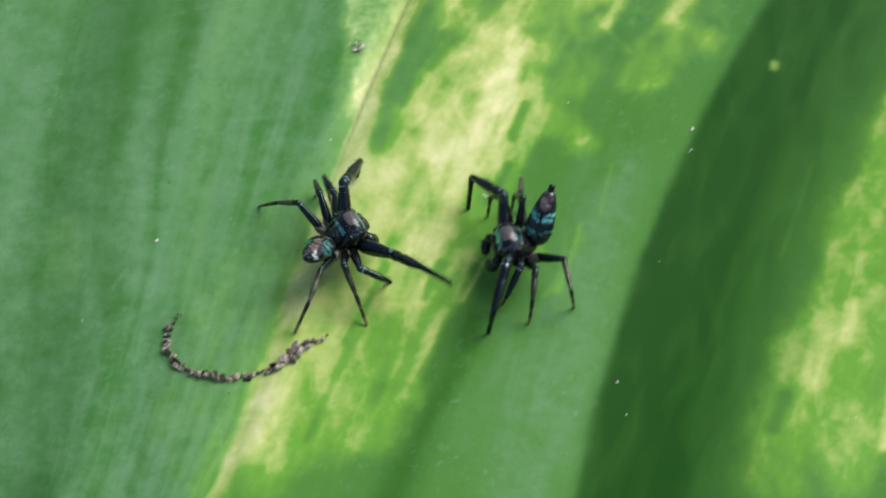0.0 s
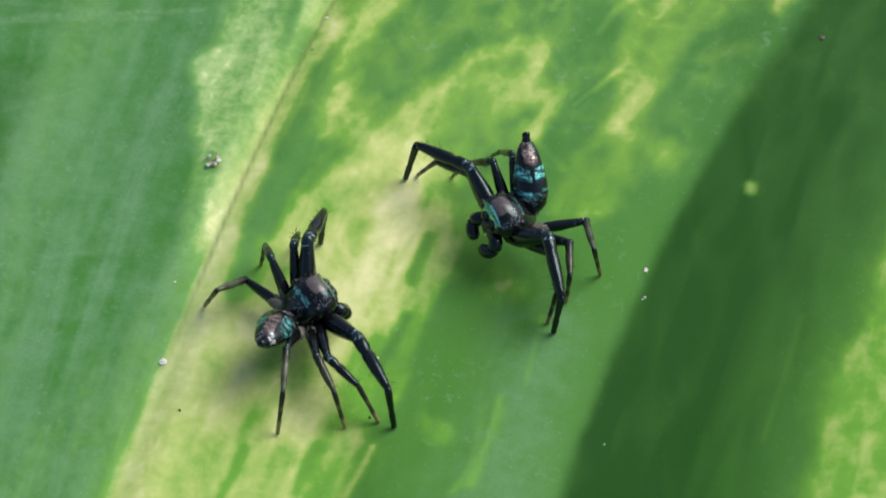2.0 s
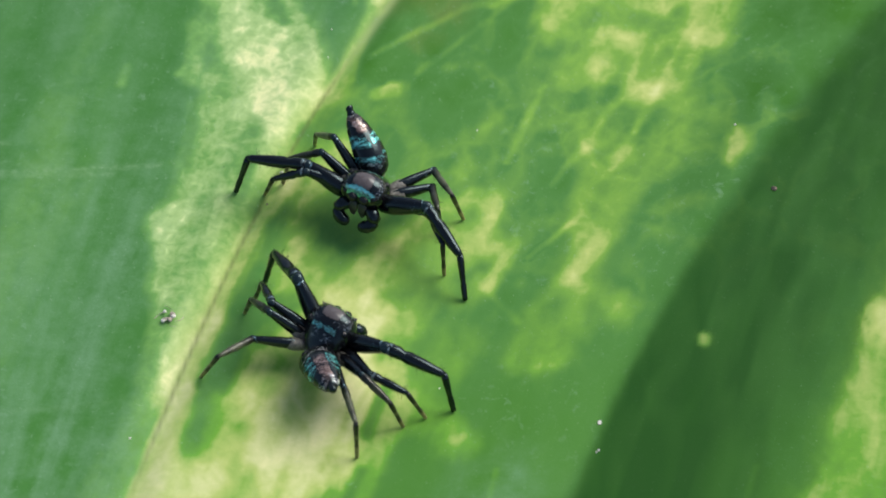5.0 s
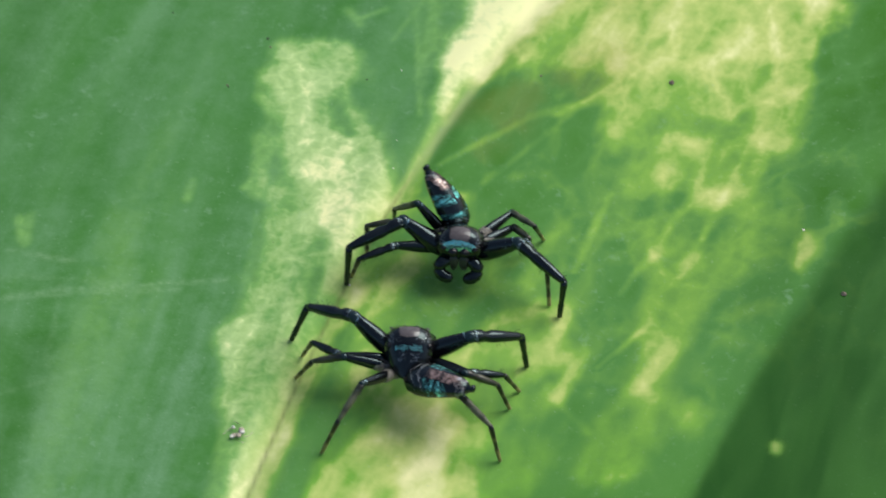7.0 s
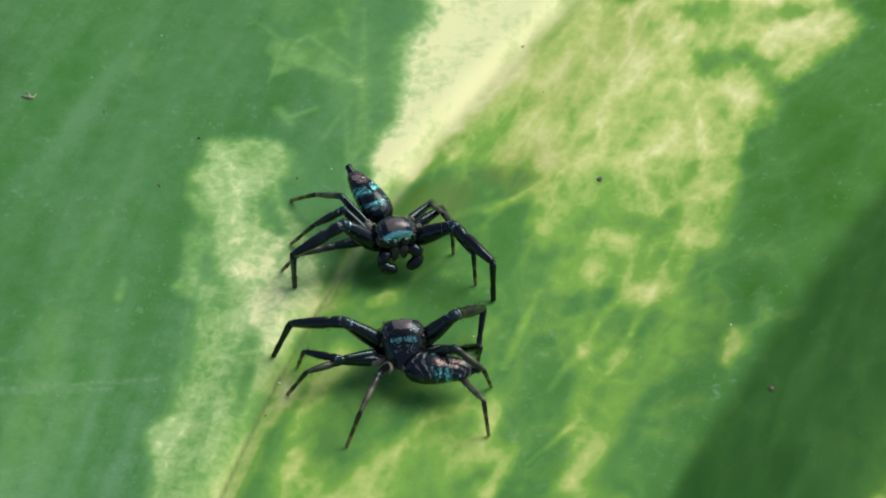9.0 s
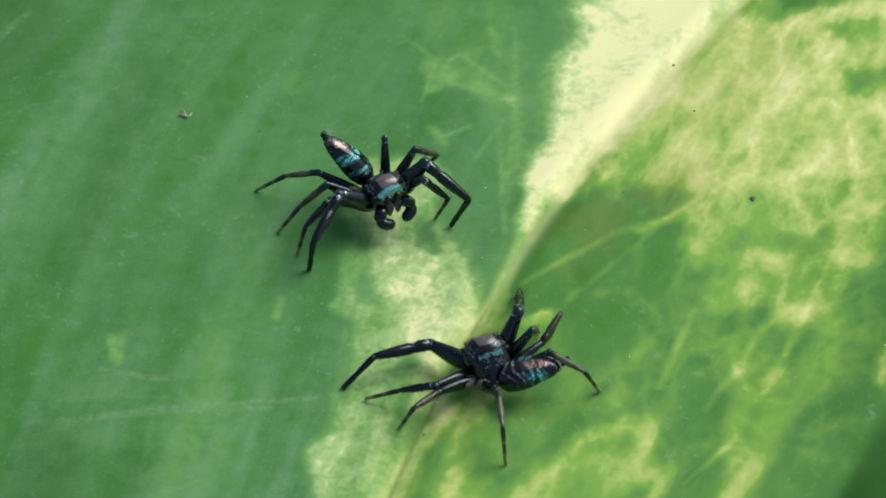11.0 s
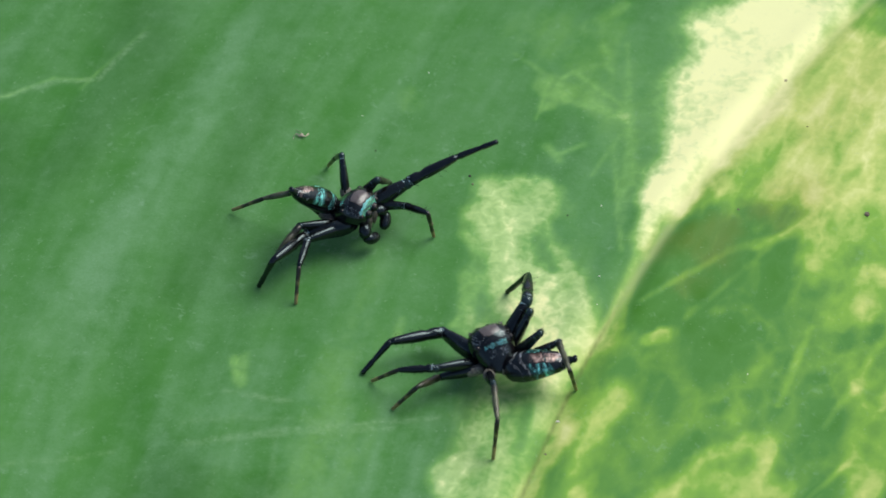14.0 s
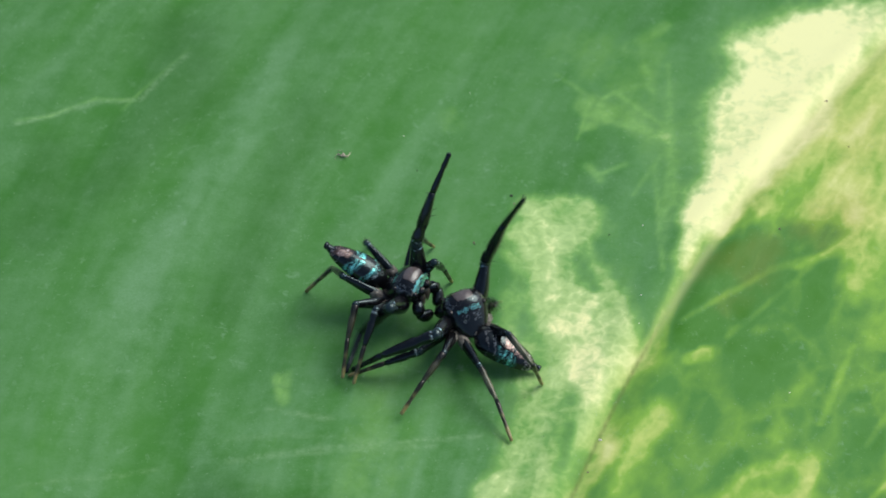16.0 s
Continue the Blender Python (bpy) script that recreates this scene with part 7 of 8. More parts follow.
RIVAL_FOOT_R4 = [
    (0, 1.78, -23.89, 0.05), (0.5, 5.78, -21.96, 0.05), (1, 5.64, -18.42, 0.05), (1.5, 5.47, -17.58, 0.05), (2, 5.03, -10.47, 0.05),
    (2.5, 5.16, -10.46, 0.05), (3, 2.55, -6.52, 0.05), (3.5, 2.54, -6.45, 0.05), (4, 0.41, -3.24, 0.05), (6.5, -0.89, 2.3, 0.05),
    (7, -0.81, 2.16, 0.05), (7.5, 4.67, 5.32, 0.05), (8, 4.66, 5.37, 0.05), (8.5, -0.89, 10.81, 0.05), (9, -2.57, 10.59, 0.05),
    (9.5, -10.13, 13.7, 0.05), (10, -12.43, 13.01, 0.06), (12.5, -12.78, 11.94, 0.05), (13, -17.07, 13.01, 0.05), (13.5, -17.69, 11.1, 0.05),
    (14, -20.08, 12.83, 0.17), (14.5, -21.1, 10.61, 0.05), (15, -21.79, 11.66, 0.45), (15.5, -18.76, 6.34, 2.04), (16, -18.19, 8.49, 0.05),
]
RIVAL_KNEE_R4 = [
    (0, 25, -1, 0), (0.5, 25, 2, 0), (1, 66, 4, 19), (1.5, 25, 7, 0), (2, 39, -15, -21), (2.5, 45, -14, -32), (3, 55, 1, -20), (3.5, 58, 8, -17),
    (4, 35, -11, -24), (6.5, 53, -15, -41), (7, 54, 2, -37), (7.5, 44, -12, -61), (8, 31, -18, -68), (8.5, 30, -49, -34), (9, 32, -57, 6),
    (9.5, 22, -61, -2), (10, 20, -62, 10), (12.5, 36, -19, -4), (13, 21, -80, 55), (13.5, 41, -56, -5), (14, 33, -90, -6), (14.5, 31, -75, 5),
    (15, 30, -81, -26), (15.5, 12, -83, -71), (16, 29, -82, 79),
]
COURTER_BODY = [
    (0, -8.32, -27.01, -60.8), (0.5, -7.7, -25.91, -54.9), (1, -6.74, -25.12, -56.2), (1.5, -3.23, -21.16, -59.4), (2, -3.36, -21.1, -57),
    (2.5, -1.41, -17.54, -46.8), (3, -1.34, -17.45, -46.7), (3.5, -1.51, -15.59, -43.3), (4, -1.71, -14.73, -45.4), (6.5, 2.01, -11.94, -10.9),
    (7, 0, -8.55, -2.6), (7.5, -0.08, -8.53, -4.6), (8, 5.33, -6.21, -10.1), (8.5, 5.36, -5.95, -9.6), (9, 3.08, -1.34, 4.4), (9.5, 2.98, -1.39, 10.9),
    (10, -0.44, -0.75, 23.1), (12.5, -3.02, 1.42, 17.8), (13, -2.93, 1.35, 18.6), (13.5, -5.68, 1.23, 25.6), (14, -6.14, 1.27, 26.7),
    (14.5, -6.49, 1.21, 27.3), (15, -9.59, 2.59, 30.2), (15.5, -9.18, 3.8, 36.8), (16, -9.65, 4.81, 26.1),
]
COURTER_RISE = [
    (0, -0.03), (0.5, 0.24), (1, 0), (2, -0.11), (2.5, -0.02), (3, -0.02), (3.5, 0.2), (4, -0.2), (6.5, 0.23), (7, 0.35), (8.5, 0.37), (9, -0.21),
    (9.5, -0.11), (10, -0.44), (12.5, -0.33), (13, -0.2), (13.5, 0.08), (14, -0.25), (14.5, -0.32), (15, -0.51), (16, -0.21),
]
COURTER_ABDOMEN = [
    (0, 40, 45), (0.5, 35, 22), (1, 33, 41), (1.5, 36, 42), (2, 36, 42), (2.5, 32, 59), (3, 28, 53), (3.5, 22, 66), (4, 25, 60), (6.5, 25, 39),
    (7, 19, 66), (7.5, 18, 67), (8, 17, 49), (8.5, 18, 44), (9, 0, 83), (9.5, 0, 74), (10, 12, 80), (12.5, 0, 69), (13, 1, 70), (13.5, 8, 71),
    (14, 8, 69), (14.5, 8, 70), (15, 8, 72), (15.5, -15, 30), (16, -18, 41),
]
COURTER_FOOT_L1 = [
    (0, -7.79, -21.38, 0.05), (0.5, -7.73, -21.33, 0.05), (1, -4.06, -21.41, 7.53), (1.5, -2.93, -16.08, 0.05), (2, -2.91, -16.22, 0.05),
    (2.5, -3.33, -12.51, 0.05), (3, -3.39, -12.2, 0.05), (3.5, -4.53, -10.13, 0.05), (4, -4.43, -9.97, 0.05), (6.5, -1.78, -7.56, 0.05),
    (7, -5.68, -5.69, 0.05), (7.5, -5.71, -5.68, 0.05), (8, 1.57, -1.7, 0.05), (8.5, 1.62, -1.58, 0.05), (9, -3.32, -0.31, 0.05),
    (9.5, -3.27, -0.34, 0.05), (10, -7.68, -1.1, 0.05), (12.5, -10.18, 3.76, 0.05), (13, -10.13, 3.74, 0.05), (13.5, -13.13, 1.38, 0.05),
    (14, -12.84, 1.09, 0.05), (14.5, -13.17, 1.52, 0.05), (15, -16.86, 1.18, 0.05), (15.5, -13.89, 4.27, 0.04), (16, -15.52, 2.7, 0.05),
]
COURTER_KNEE_L1 = [
    (0, 47, 33, 24), (0.5, 42, 27, 16), (1, 38, 36, -45), (1.5, 46, 31, 19), (2, 51, 41, 13), (2.5, 49, 27, 20), (3, 48, 28, 20), (3.5, 37, 24, 24),
    (4, 51, 12, 20), (6.5, 38, 48, 25), (7, 27, 32, 31), (7.5, 30, 27, 29), (8, 39, 52, 18), (8.5, 42, 47, 16), (9, 35, 15, 26), (9.5, 37, 23, 16),
    (10, -7, 59, 7), (12.5, 2, 70, 19), (13, -5, 71, 20), (13.5, -14, 66, 21), (14, -10, 72, -5), (14.5, -5, 75, -17), (15, -15, 62, 30),
    (15.5, 43, -13, -45), (16, 33, -44, -22),
]
COURTER_FOOT_L2 = [
    (0, -9.11, -23.78, 0.05), (0.5, -8.76, -20.97, 0.05), (1, -8.16, -22.06, 0.05), (1.5, -4.18, -17.11, 0.05), (2, -4.17, -16.5, 0.05),
    (2.5, -3.41, -13.36, 0.05), (3, -3.41, -13.36, 0.05), (3.5, -4.04, -10.65, 0.05), (4, -4.69, -11.33, 0.05), (6.5, -2.63, -8.1, 0.05),
    (7, -5.13, -6.48, 0.05), (7.5, -5.14, -6.4, 0.05), (8, 0.96, -2.04, 0.05), (8.5, 0.9, -2.19, 0.05), (9, -2.09, -0.9, 0.05),
    (9.5, -2.12, -0.91, 0.05), (10, -6.7, -1.85, 0.06), (12.5, -9.62, 2.38, 0.05), (13, -9.5, 2.5, 0.05), (13.5, -12.35, 0.92, 0.12),
    (14, -12.34, 0.57, 0.12), (14.5, -12.25, 0.44, 0.12), (15, -16.04, 0.66, 0.05), (15.5, -15.37, 2.19, 0.06), (16, -15.95, 2.18, 0.05),
]
COURTER_KNEE_L2 = [
    (0, 0, 23, 0), (0.5, 29, 20, 28), (1, -7, 22, 68), (1.5, 45, 18, 31), (2, 44, 31, 27), (2.5, 45, -1, 23), (3, 44, -3, 33), (3.5, 26, 5, -8),
    (4, 44, -23, 42), (6.5, 9, 16, 15), (7, 6, -1, 16), (7.5, 7, -5, 10), (8, -5, 28, -4), (8.5, 8, 18, 11), (9, 14, -16, 4), (9.5, 13, -6, 5),
    (10, 17, -14, 18), (12.5, -19, 44, 1), (13, -8, 31, -9), (13.5, -32, 38, 3), (14, 15, 5, -3), (14.5, 26, -4, 4), (15, 8, 7, -1), (15.5, 29, -2, 0),
    (16, 5, -22, -20),
]
COURTER_FOOT_L3 = [
    (0, -10.08, -22.65, 0.05), (0.5, -9.66, -21.1, 0.05), (1, -9.33, -21.46, 0.05), (1.5, -5.58, -17.48, 0.05), (2, -5.58, -17.54, 0.05),
    (2.5, -4.39, -13.64, 0.05), (3, -4.45, -13.55, 0.05), (3.5, -5.26, -11.96, 0.05), (4, -5.28, -11.89, 0.05), (6.5, -2.76, -9.65, 0.05),
    (7, -5.43, -7.86, 0.05), (7.5, -5.47, -7.77, 0.05), (8, 0.47, -4.14, 0.05), (8.5, 0.42, -4.11, 0.05), (9, -2.61, -2.88, 0.05),
    (9.5, -2.56, -2.83, 0.05), (10, -4.82, -3.74, 0.05), (12.5, -8.34, 0.45, 0.05), (13, -8.22, 0.38, 0.05), (13.5, -10.9, -0.63, 0.05),
    (14, -11.28, -1.16, 0.05), (14.5, -11.34, -1.23, 0.05), (15, -14.36, -0.59, 0.05), (15.5, -15.37, 1.34, 0.05), (16, -13.48, -1.36, 0.05),
]
COURTER_KNEE_L3 = [
    (0, 34, 11, 0), (0.5, 25, 16, 9), (1, 41, -7, 19), (1.5, 48, -2, 20), (2, 51, 3, 21), (2.5, 38, -8, 10), (3, 37, -11, 14), (3.5, 31, -8, 22),
    (4, 45, -32, 16), (6.5, 27, 15, 21), (7, 16, 2, 2), (7.5, 16, -2, 7), (8, 27, 19, 22), (8.5, 26, 15, 28), (9, 9, -4, -14), (9.5, 1, 11, -25),
    (10, 13, -11, -18), (12.5, 37, -11, -22), (13, 36, -10, 0), (13.5, 27, -10, 26), (14, -12, 20, -31), (14.5, 33, -23, 27), (15, 3, 5, -37),
    (15.5, 15, -5, -44), (16, 25, -49, 3),
]
COURTER_FOOT_L4 = [
    (0, -13.47, -23.67, 0.05), (0.5, -13.5, -23.58, 0.05), (1, -12.67, -23.17, 0.05), (1.5, -8.07, -19.81, 0.06), (2, -8.05, -19.9, 0.06),
    (2.5, -7.14, -18.39, 0.05), (3, -7.14, -18.27, 0.05), (3.5, -7.51, -16.13, 0.05), (4, -7.49, -16.12, 0.05), (6.5, -4.02, -12.61, 0.05),
    (7, -4.1, -12.67, 0.05), (7.5, -4.04, -12.58, 0.05), (8, -0.52, -7.26, 0.05), (8.5, -0.56, -7.27, 0.05), (9, 0.3, -6.31, 0.05),
    (9.5, 0.4, -6.18, 0.05), (10, 0.36, -6.24, 0.05), (12.5, -5.48, -4.79, 0.05), (13, -5.36, -4.79, 0.05), (13.5, -6.16, -4.64, 0.05),
    (14, -6.21, -4.55, 0.05), (14.5, -6.18, -4.61, 0.05), (15, -8.93, -3.68, 0.05), (15.5, -8.89, -3.67, 0.05), (16, -7.28, -2.4, 0.05),
]
COURTER_KNEE_L4 = [
    (0, 40, -22, -2), (0.5, 31, -22, -9), (1, 39, -35, 5), (1.5, 0, -18, -48), (2, -3, -14, -51), (2.5, 2, -32, -42), (3, 1, -35, -39),
    (3.5, 36, -64, 10), (4, 2, -38, -43), (6.5, 35, -24, -15), (7, 34, -50, -19), (7.5, 39, -57, -2), (8, 37, -29, -9), (8.5, 36, -36, -31),
    (9, 40, -67, -9), (9.5, 37, -58, -7), (10, 40, -91, 11), (12.5, 23, -61, -12), (13, 33, -61, -19), (13.5, 40, -73, 0), (14, 40, -71, -6),
    (14.5, 41, -83, 6), (15, 38, -76, -2), (15.5, 8, -61, 2), (16, 11, -88, -31),
]
COURTER_FOOT_R1 = [
    (0, -2.09, -32.01, 4.12), (0.5, -3, -30.23, 0.05), (1, -0.12, -28.81, 4.24), (1.5, 0.62, -26.46, 0.05), (2, 0.61, -26.44, 0.05),
    (2.5, 4.23, -20.86, 0.05), (3, 4.21, -20.91, 0.05), (3.5, 5.35, -19.12, 0.05), (4, 4.36, -18.01, 0.05), (6.5, 7.36, -13.91, 0.05),
    (7, 5.58, -7.21, 0.05), (7.5, 5.51, -7.14, 0.05), (8, 9.79, -7.08, 0.05), (8.5, 9.75, -7.11, 0.05), (9, 6.76, -0.28, 0.05), (9.5, 6.82, 0.17, 0.05),
    (10, 1.02, 4.97, 0.05), (12.5, 0.3, 8.03, 0.05), (13, 0.35, 7.95, 0.05), (13.5, -3.4, 8.98, 0.05), (14, -5.5, 6.75, 0.05),
    (14.5, -6.14, 6.78, 0.05), (15, -8.8, 10.23, 0.05), (15.5, -3.26, 7.83, 4.86), (16, -6.57, 6.91, 8.23),
]
COURTER_KNEE_R1 = [
    (0, 9, 34, 25), (0.5, 34, 2, 0), (1, 39, 18, 13), (1.5, 20, 11, -3), (2, 19, 10, -1), (2.5, 37, 9, -11), (3, 33, 6, -8), (3.5, 12, 19, -16),
    (4, 26, 11, -8), (6.5, 29, -17, -24), (7, 34, 2, -16), (7.5, 29, 4, -11), (8, -19, 24, 1), (8.5, -19, 18, 3), (9, 45, 9, -59), (9.5, 12, 21, -78),
    (10, 53, 33, 1), (12.5, 25, 25, -43), (13, 23, 24, -30), (13.5, 8, 42, -77), (14, 39, 29, 33), (14.5, 33, 35, 33), (15, 21, 45, 24),
    (15.5, 31, 7, 48), (16, 45, 52, 7),
]
COURTER_FOOT_R2 = [
    (0, -5.99, -29.25, 0.05), (0.5, -4.93, -30.37, 0.05), (1, -3.49, -29.71, 0.05), (1.5, -0.01, -26.16, 0.05), (2, -0.06, -26.15, 0.05),
    (2.5, 2.95, -21.73, 0.05), (3, 2.89, -21.7, 0.05), (3.5, 3.39, -18.92, 0.05), (4, 2.94, -18.43, 0.05), (6.5, 6.36, -14.25, 0.05),
    (7, 5.21, -8.72, 0.05), (7.5, 5.07, -8.63, 0.05), (8, 9.3, -8.14, 0.05), (8.5, 9.23, -8.12, 0.05), (9, 6.74, -0.98, 0.06), (9.5, 6.79, -0.99, 0.05),
    (10, 2.1, 2.52, 0.05), (12.5, -0.93, 3.75, 0.06), (13, -0.9, 3.82, 0.05), (13.5, -3.79, 5.24, 0.05), (14, -4.32, 4.95, 0.05), (14.5, -5, 5.2, 0.05),
    (15, -8.44, 6.82, 0.06), (15.5, -7.63, 6.28, 0.05), (16, -8.18, 7.32, 0.07),
]
COURTER_KNEE_R2 = [
    (0, 25, -12, 0), (0.5, 21, -31, -4), (1, 22, -17, -12), (1.5, 16, -17, -13), (2, 15, -20, -18), (2.5, 14, -10, 3), (3, 18, -18, 0),
    (3.5, 12, -12, -5), (4, 17, -12, -4), (6.5, 12, -44, -10), (7, 17, -29, -15), (7.5, 18, -30, -15), (8, 16, -43, -5), (8.5, 11, -48, -9),
    (9, -21, 14, 28), (9.5, -26, 5, 25), (10, 56, -2, -5), (12.5, 52, -2, -28), (13, 59, -13, -9), (13.5, 42, 32, -12), (14, 55, 20, 0),
    (14.5, 52, 47, -44), (15, 60, 30, 22), (15.5, 47, -70, 43), (16, -34, 53, 63),
]
COURTER_FOOT_R3 = [
    (0, -6.87, -32.07, 0.05), (0.5, -6.28, -30.51, 0.05), (1, -3.65, -29.72, 0.05), (1.5, -1.53, -26.5, 0.05), (2, -1.54, -26.46, 0.05),
    (2.5, 1.58, -22.12, 0.05), (3, 1.57, -22.11, 0.05), (3.5, 2.39, -19.48, 0.05), (4, 1.85, -18.94, 0.05), (6.5, 5.44, -14.74, 0.05),
    (7, 4.73, -9.81, 0.05), (7.5, 4.67, -9.81, 0.05), (8, 9.27, -9.04, 0.05), (8.5, 9.22, -8.96, 0.05), (9, 7.4, -2.35, 0.05), (9.5, 7.27, -2.32, 0.05),
    (10, 2.67, 2.17, 0.05), (12.5, -0.18, 3.24, 0.04), (13, -0.18, 3.24, 0.04), (13.5, -3.36, 3.85, 0.05), (14, -3.98, 3.71, 0.05),
    (14.5, -3.98, 3.71, 0.05), (15, -7.46, 5.53, 0.05), (15.5, -7.46, 5.49, 0.05), (16, -8.42, 6.99, 0.05),
]
COURTER_KNEE_R3 = [
    (0, 38, -26, -7), (0.5, 27, -40, -11), (1, 20, -22, 4), (1.5, 26, -22, -11), (2, 21, -22, -6), (2.5, 22, -11, 4), (3, 22, -17, -6),
    (3.5, 15, -8, -5), (4, 21, -12, 5), (6.5, 27, -45, 6), (7, 27, -27, -20), (7.5, 27, -28, -2), (8, 25, -40, 1), (8.5, 18, -44, 10), (9, 44, -24, 25),
    (9.5, 48, -32, 18), (10, 7, 17, 0), (12.5, 47, -32, 10), (13, 46, -28, 13), (13.5, 48, -6, 10), (14, 56, -23, 14), (14.5, 59, -19, 4),
    (15, 63, 4, -7), (15.5, 59, -96, 0), (16, -34, 63, 60),
]
COURTER_FOOT_R4 = [
    (0, -10.98, -32.81, 0.05), (0.5, -9.55, -31.62, 0.05), (1, -8.25, -30.51, 0.05), (1.5, -4.52, -26.89, 0.05), (2, -4.51, -26.93, 0.05),
    (2.5, -1.31, -23.88, 0.05), (3, -1.34, -23.33, 0.05), (3.5, -0.68, -21.51, 0.05), (4, -0.77, -20.77, 0.05), (6.5, 4.45, -16.56, 0.05),
    (7, 4.23, -12.95, 0.05), (7.5, 4.12, -12.86, 0.05), (8, 7.12, -11.23, 0.05), (8.5, 7.13, -11.07, 0.05), (9, 7.18, -5.47, 0.05),
    (9.5, 7.1, -5.43, 0.05), (10, 5.06, -1.49, 0.05), (12.5, 2.41, -0.23, 0.05), (13, 2.55, -0.47, 0.05), (13.5, -0.64, 0.34, 0.05),
    (14, -2.03, 0.15, 0.05), (14.5, -2.08, 0.11, 0.05), (15, -4.83, 1.21, 0.05), (15.5, -4.81, 1.28, 0.06), (16, -5.86, 1.7, 0.05),
]
COURTER_KNEE_R4 = [
    (0, 30, -51, -23), (0.5, 42, -59, -11), (1, 41, -52, -18), (1.5, 37, -45, -15), (2, 35, -46, -15), (2.5, 25, -37, -8), (3, 15, -41, -11),
    (3.5, 21, -34, -6), (4, 22, -29, -8), (6.5, 13, -58, 8), (7, 10, -39, 5), (7.5, 6, -37, 6), (8, 3, -50, -3), (8.5, 2, -55, -5), (9, 12, -36, 12),
    (9.5, 1, -37, 12), (10, 38, -14, 35), (12.5, 26, -26, 34), (13, 30, -25, 28), (13.5, 54, -30, 29), (14, 19, -8, 50), (14.5, 19, -11, 52),
    (15, 25, -20, 43), (15.5, 24, -94, 21), (16, 39, -82, 18),
]


def between(rows, t):
    """The row at t, straight between its neighbours."""
    rows = np.array(rows, float)
    return np.array([np.interp(t, rows[:, 0], rows[:, k]) for k in range(1, rows.shape[1])])


def frame_of(origin, ahead, up):
    y = Vector(ahead).normalized()
    x = y.cross(Vector(up)).normalized()
    m = Matrix((x, y, x.cross(y))).transposed().to_4x4()
    m.translation = origin
    return m


def in_metres(m):
    m = m.copy()
    m.translation = m.translation * MM
    return m


def leg_pose(body, side, n, foot, lift, swing, roll):
    """The three segments of a leg in body space: the thigh by its two angles, shin and foot bent, in a plane rolled about the line from knee to tip, so that the tip reaches the foothold."""
    s = -1 if side == "L" else 1
    a, b, c = LENGTHS[n]
    hip = Vector(HIPS[n])
    hip.x *= s
    lift, swing = radians(lift), radians(swing)
    thigh = Vector((s * math.cos(lift) * math.cos(swing), math.cos(lift) * math.sin(swing), math.sin(lift)))
    knee = hip + thigh * a
    tip = body.inverted() @ Vector(foot)
    reach = tip - knee
    d = min(max(reach.length, abs(b - c) + 0.15), (b + c) * 0.997)
    way = reach.normalized()
    out = Vector((thigh.x, thigh.y, 0)) * (0.25 if n == 1 else 0.5) + Vector((0, 0, 1))
    bend = (out - way * out.dot(way)).normalized()
    bend = bend * math.cos(radians(roll)) + way.cross(bend) * math.sin(radians(roll))
    cosine = (b * b + d * d - c * c) / (2 * b * d)
    sine = math.sqrt(max(0, 1 - cosine * cosine))
    ankle = knee + (way * cosine + bend * sine) * b
    end = knee + way * d
    up = Vector((0, 0, 1)) if abs(thigh.z) < 0.95 else Vector((0, 1, 0))
    return frame_of(hip, thigh, up), frame_of(knee, ankle - knee, bend + Vector((0, 0, 0.05))), frame_of(ankle, end - ankle, bend + way * 0.3)


def stretched(body, side, lift, swing):
    """Where the tip of a straight foreleg is, with its thigh at these angles."""
    s = -1 if side == "L" else 1
    lift, swing = radians(lift), radians(swing)
    way = Vector((s * math.cos(lift) * math.cos(swing), math.cos(lift) * math.sin(swing), math.sin(lift)))
    hip = Vector(HIPS[1])
    hip.x *= s
    return body @ (hip + way * sum(LENGTHS[1]) * 0.96)


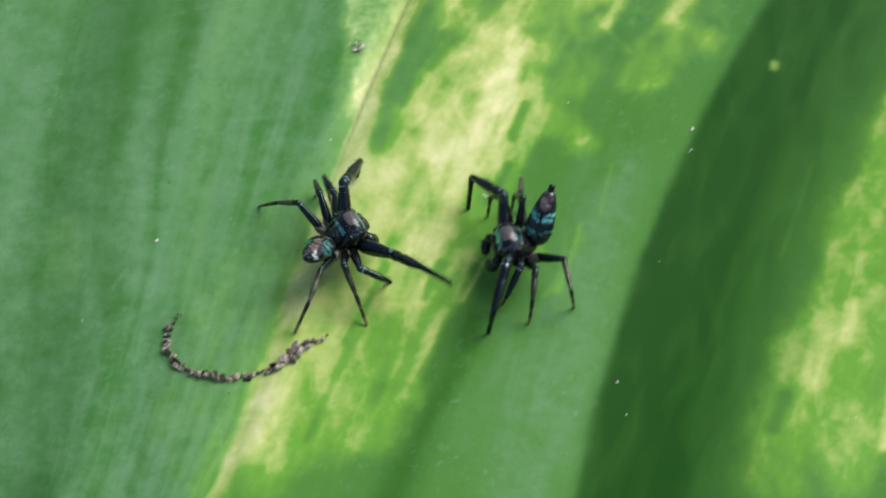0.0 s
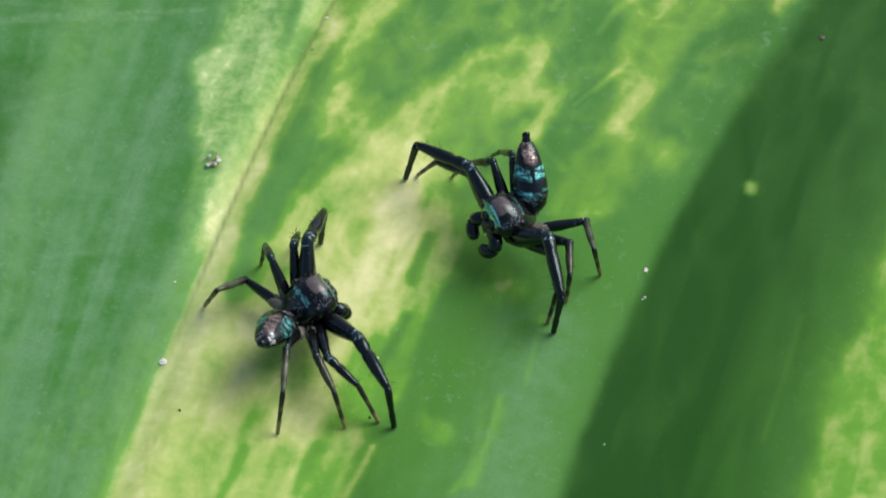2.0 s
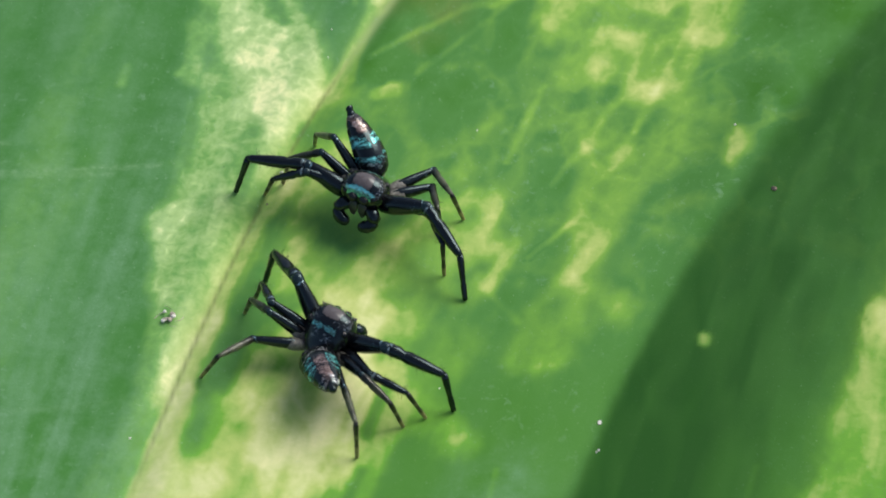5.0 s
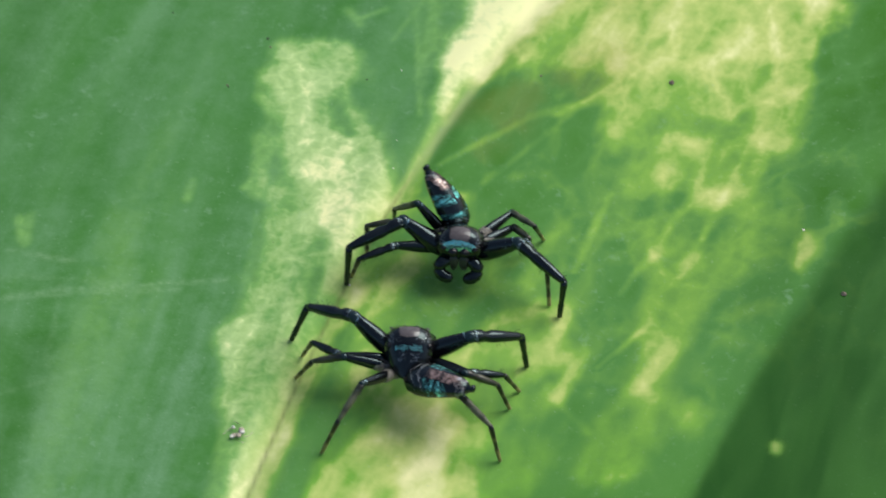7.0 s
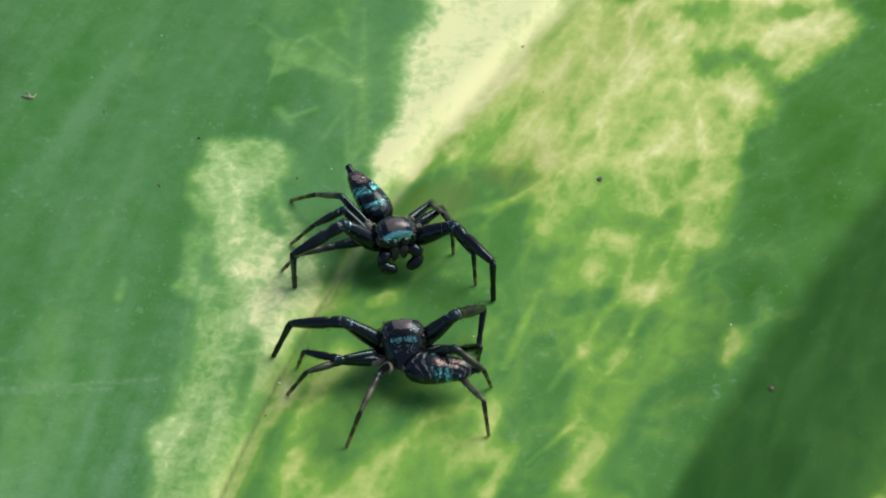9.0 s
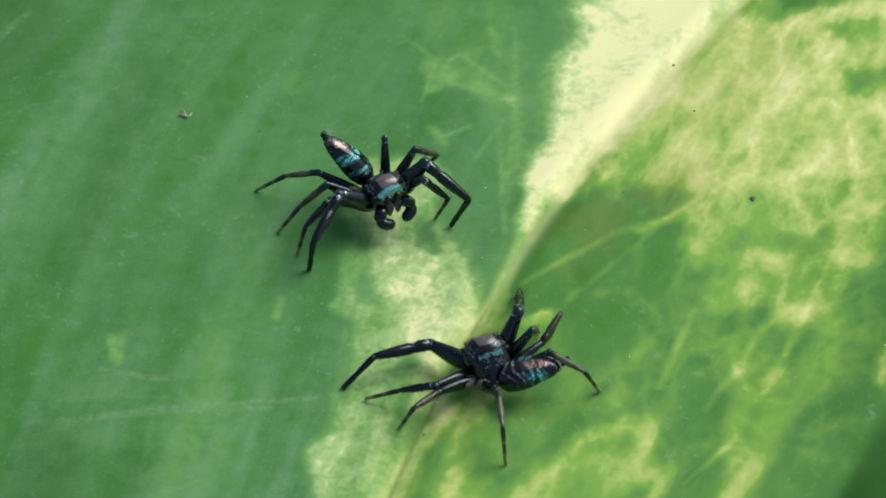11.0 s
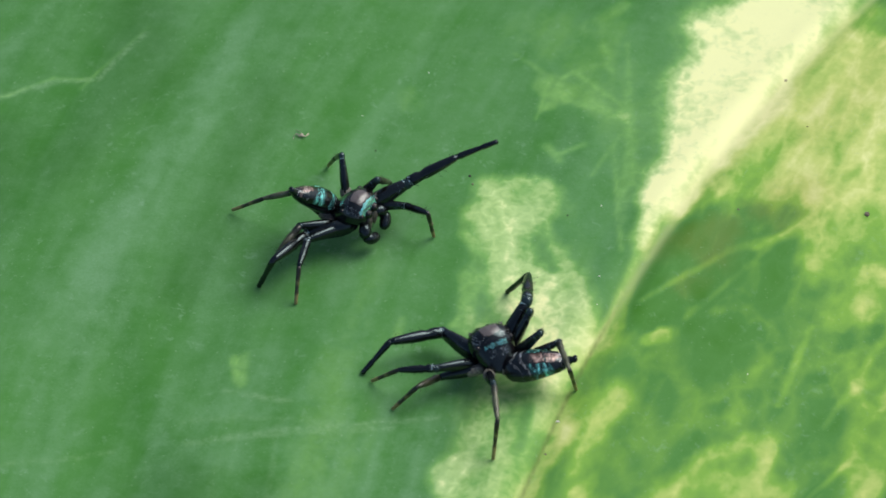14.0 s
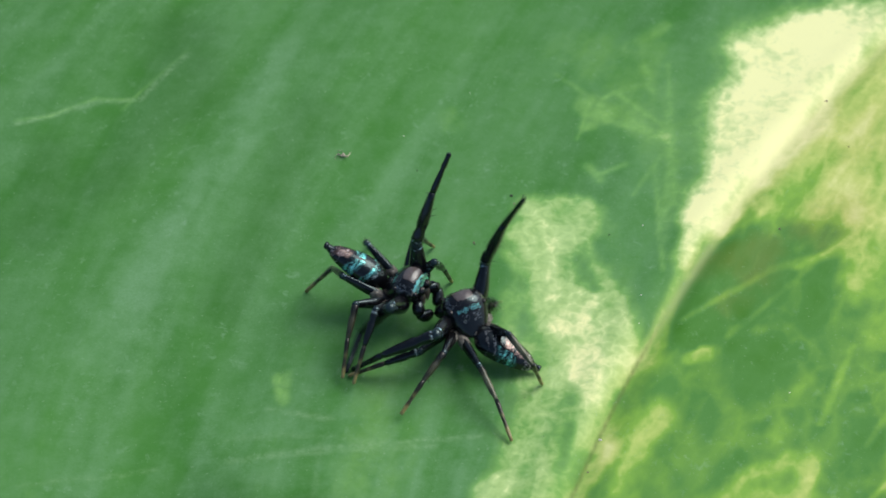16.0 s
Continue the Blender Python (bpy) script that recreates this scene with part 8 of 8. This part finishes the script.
def key_spider(spider, belly, legs, pace, throws, throw_lift, throw_swing, body_rows, rise_rows, belly_rows, feet, knees, steps_between):
    bodies, bellies, keys = [], [], {name: ([], [], []) for name in legs}
    for k in range(161):
        t = k * 0.1
        at = between(pace, t)[0]
        x, y, yaw = between(body_rows, at)
        ground = float(leaf_height(np.float64(x), np.float64(y)))
        body = pose(x, y, ground + BODY_HEIGHT + between(rise_rows, at)[0], BODY_PITCH, 0, yaw)
        bodies.append((t, in_metres(body)))
        lift, turn = (radians(v) for v in between(belly_rows, at))
        back = Vector((math.cos(lift) * math.sin(turn), -math.cos(lift) * math.cos(turn), math.sin(lift)))
        bellies.append((t, in_metres(frame_of(PEDICEL, -back, (0, 0, 1)))))
        for name, parts in legs.items():
            holds = sorted({row[0]: row for row in list(feet[name]) + steps_between.get(name, [])}.values())
            fx, fy, fz = between(holds, at)
            if k % 5:  # a foot that moves on is lifted
                before, after = (between(holds, between(pace, t + late)[0]) for late in (-0.05, 0.05))
                fz += min(0.7, 0.35 * math.hypot(*(after - before)[:2]))
            foot = on_leaf(fx, fy, fz)
            bend = between(knees[name], at)
            thrown = between(throws, t)[0] if name[1] == "1" else 0
            if thrown:
                foot, bend = foot.lerp(stretched(body, name[0], throw_lift, throw_swing), thrown), bend + (np.array((throw_lift, throw_swing, 0)) - bend) * thrown
            thigh, shin, toe = leg_pose(body, name[0], int(name[1]), foot, *bend)
            for rows, m in zip(keys[name], (thigh, thigh.inverted() @ shin, thigh.inverted() @ toe)):
                rows.append((t, in_metres(m)))
    walk(spider, bodies)
    walk(belly, bellies)
    for name, parts in legs.items():
        for ob, rows in zip(parts, keys[name]):
            walk(ob, rows)


def motions():
    key_spider(rival, rival_belly, rival_legs, RIVAL_PACE_EARLY + RIVAL_PACE_LATE, RIVAL_THROWS, 12, 25, RIVAL_BODY, RIVAL_RISE, RIVAL_ABDOMEN,
               {"L1": RIVAL_FOOT_L1, "L2": RIVAL_FOOT_L2, "L3": RIVAL_FOOT_L3, "L4": RIVAL_FOOT_L4, "R1": RIVAL_FOOT_R1, "R2": RIVAL_FOOT_R2, "R3": RIVAL_FOOT_R3, "R4": RIVAL_FOOT_R4},
               {"L1": RIVAL_KNEE_L1, "L2": RIVAL_KNEE_L2, "L3": RIVAL_KNEE_L3, "L4": RIVAL_KNEE_L4, "R1": RIVAL_KNEE_R1, "R2": RIVAL_KNEE_R2, "R3": RIVAL_KNEE_R3, "R4": RIVAL_KNEE_R4}, RIVAL_STEPS)
    key_spider(courter, courter_belly, courter_legs, COURTER_PACE_EARLY + COURTER_PACE_LATE, COURTER_THROWS, 38, 55, COURTER_BODY, COURTER_RISE, COURTER_ABDOMEN,
               {"L1": COURTER_FOOT_L1, "L2": COURTER_FOOT_L2, "L3": COURTER_FOOT_L3, "L4": COURTER_FOOT_L4, "R1": COURTER_FOOT_R1, "R2": COURTER_FOOT_R2, "R3": COURTER_FOOT_R3, "R4": COURTER_FOOT_R4},
               {"L1": COURTER_KNEE_L1, "L2": COURTER_KNEE_L2, "L3": COURTER_KNEE_L3, "L4": COURTER_KNEE_L4, "R1": COURTER_KNEE_R1, "R2": COURTER_KNEE_R2, "R3": COURTER_KNEE_R3, "R4": COURTER_KNEE_R4}, COURTER_STEPS)


motions()
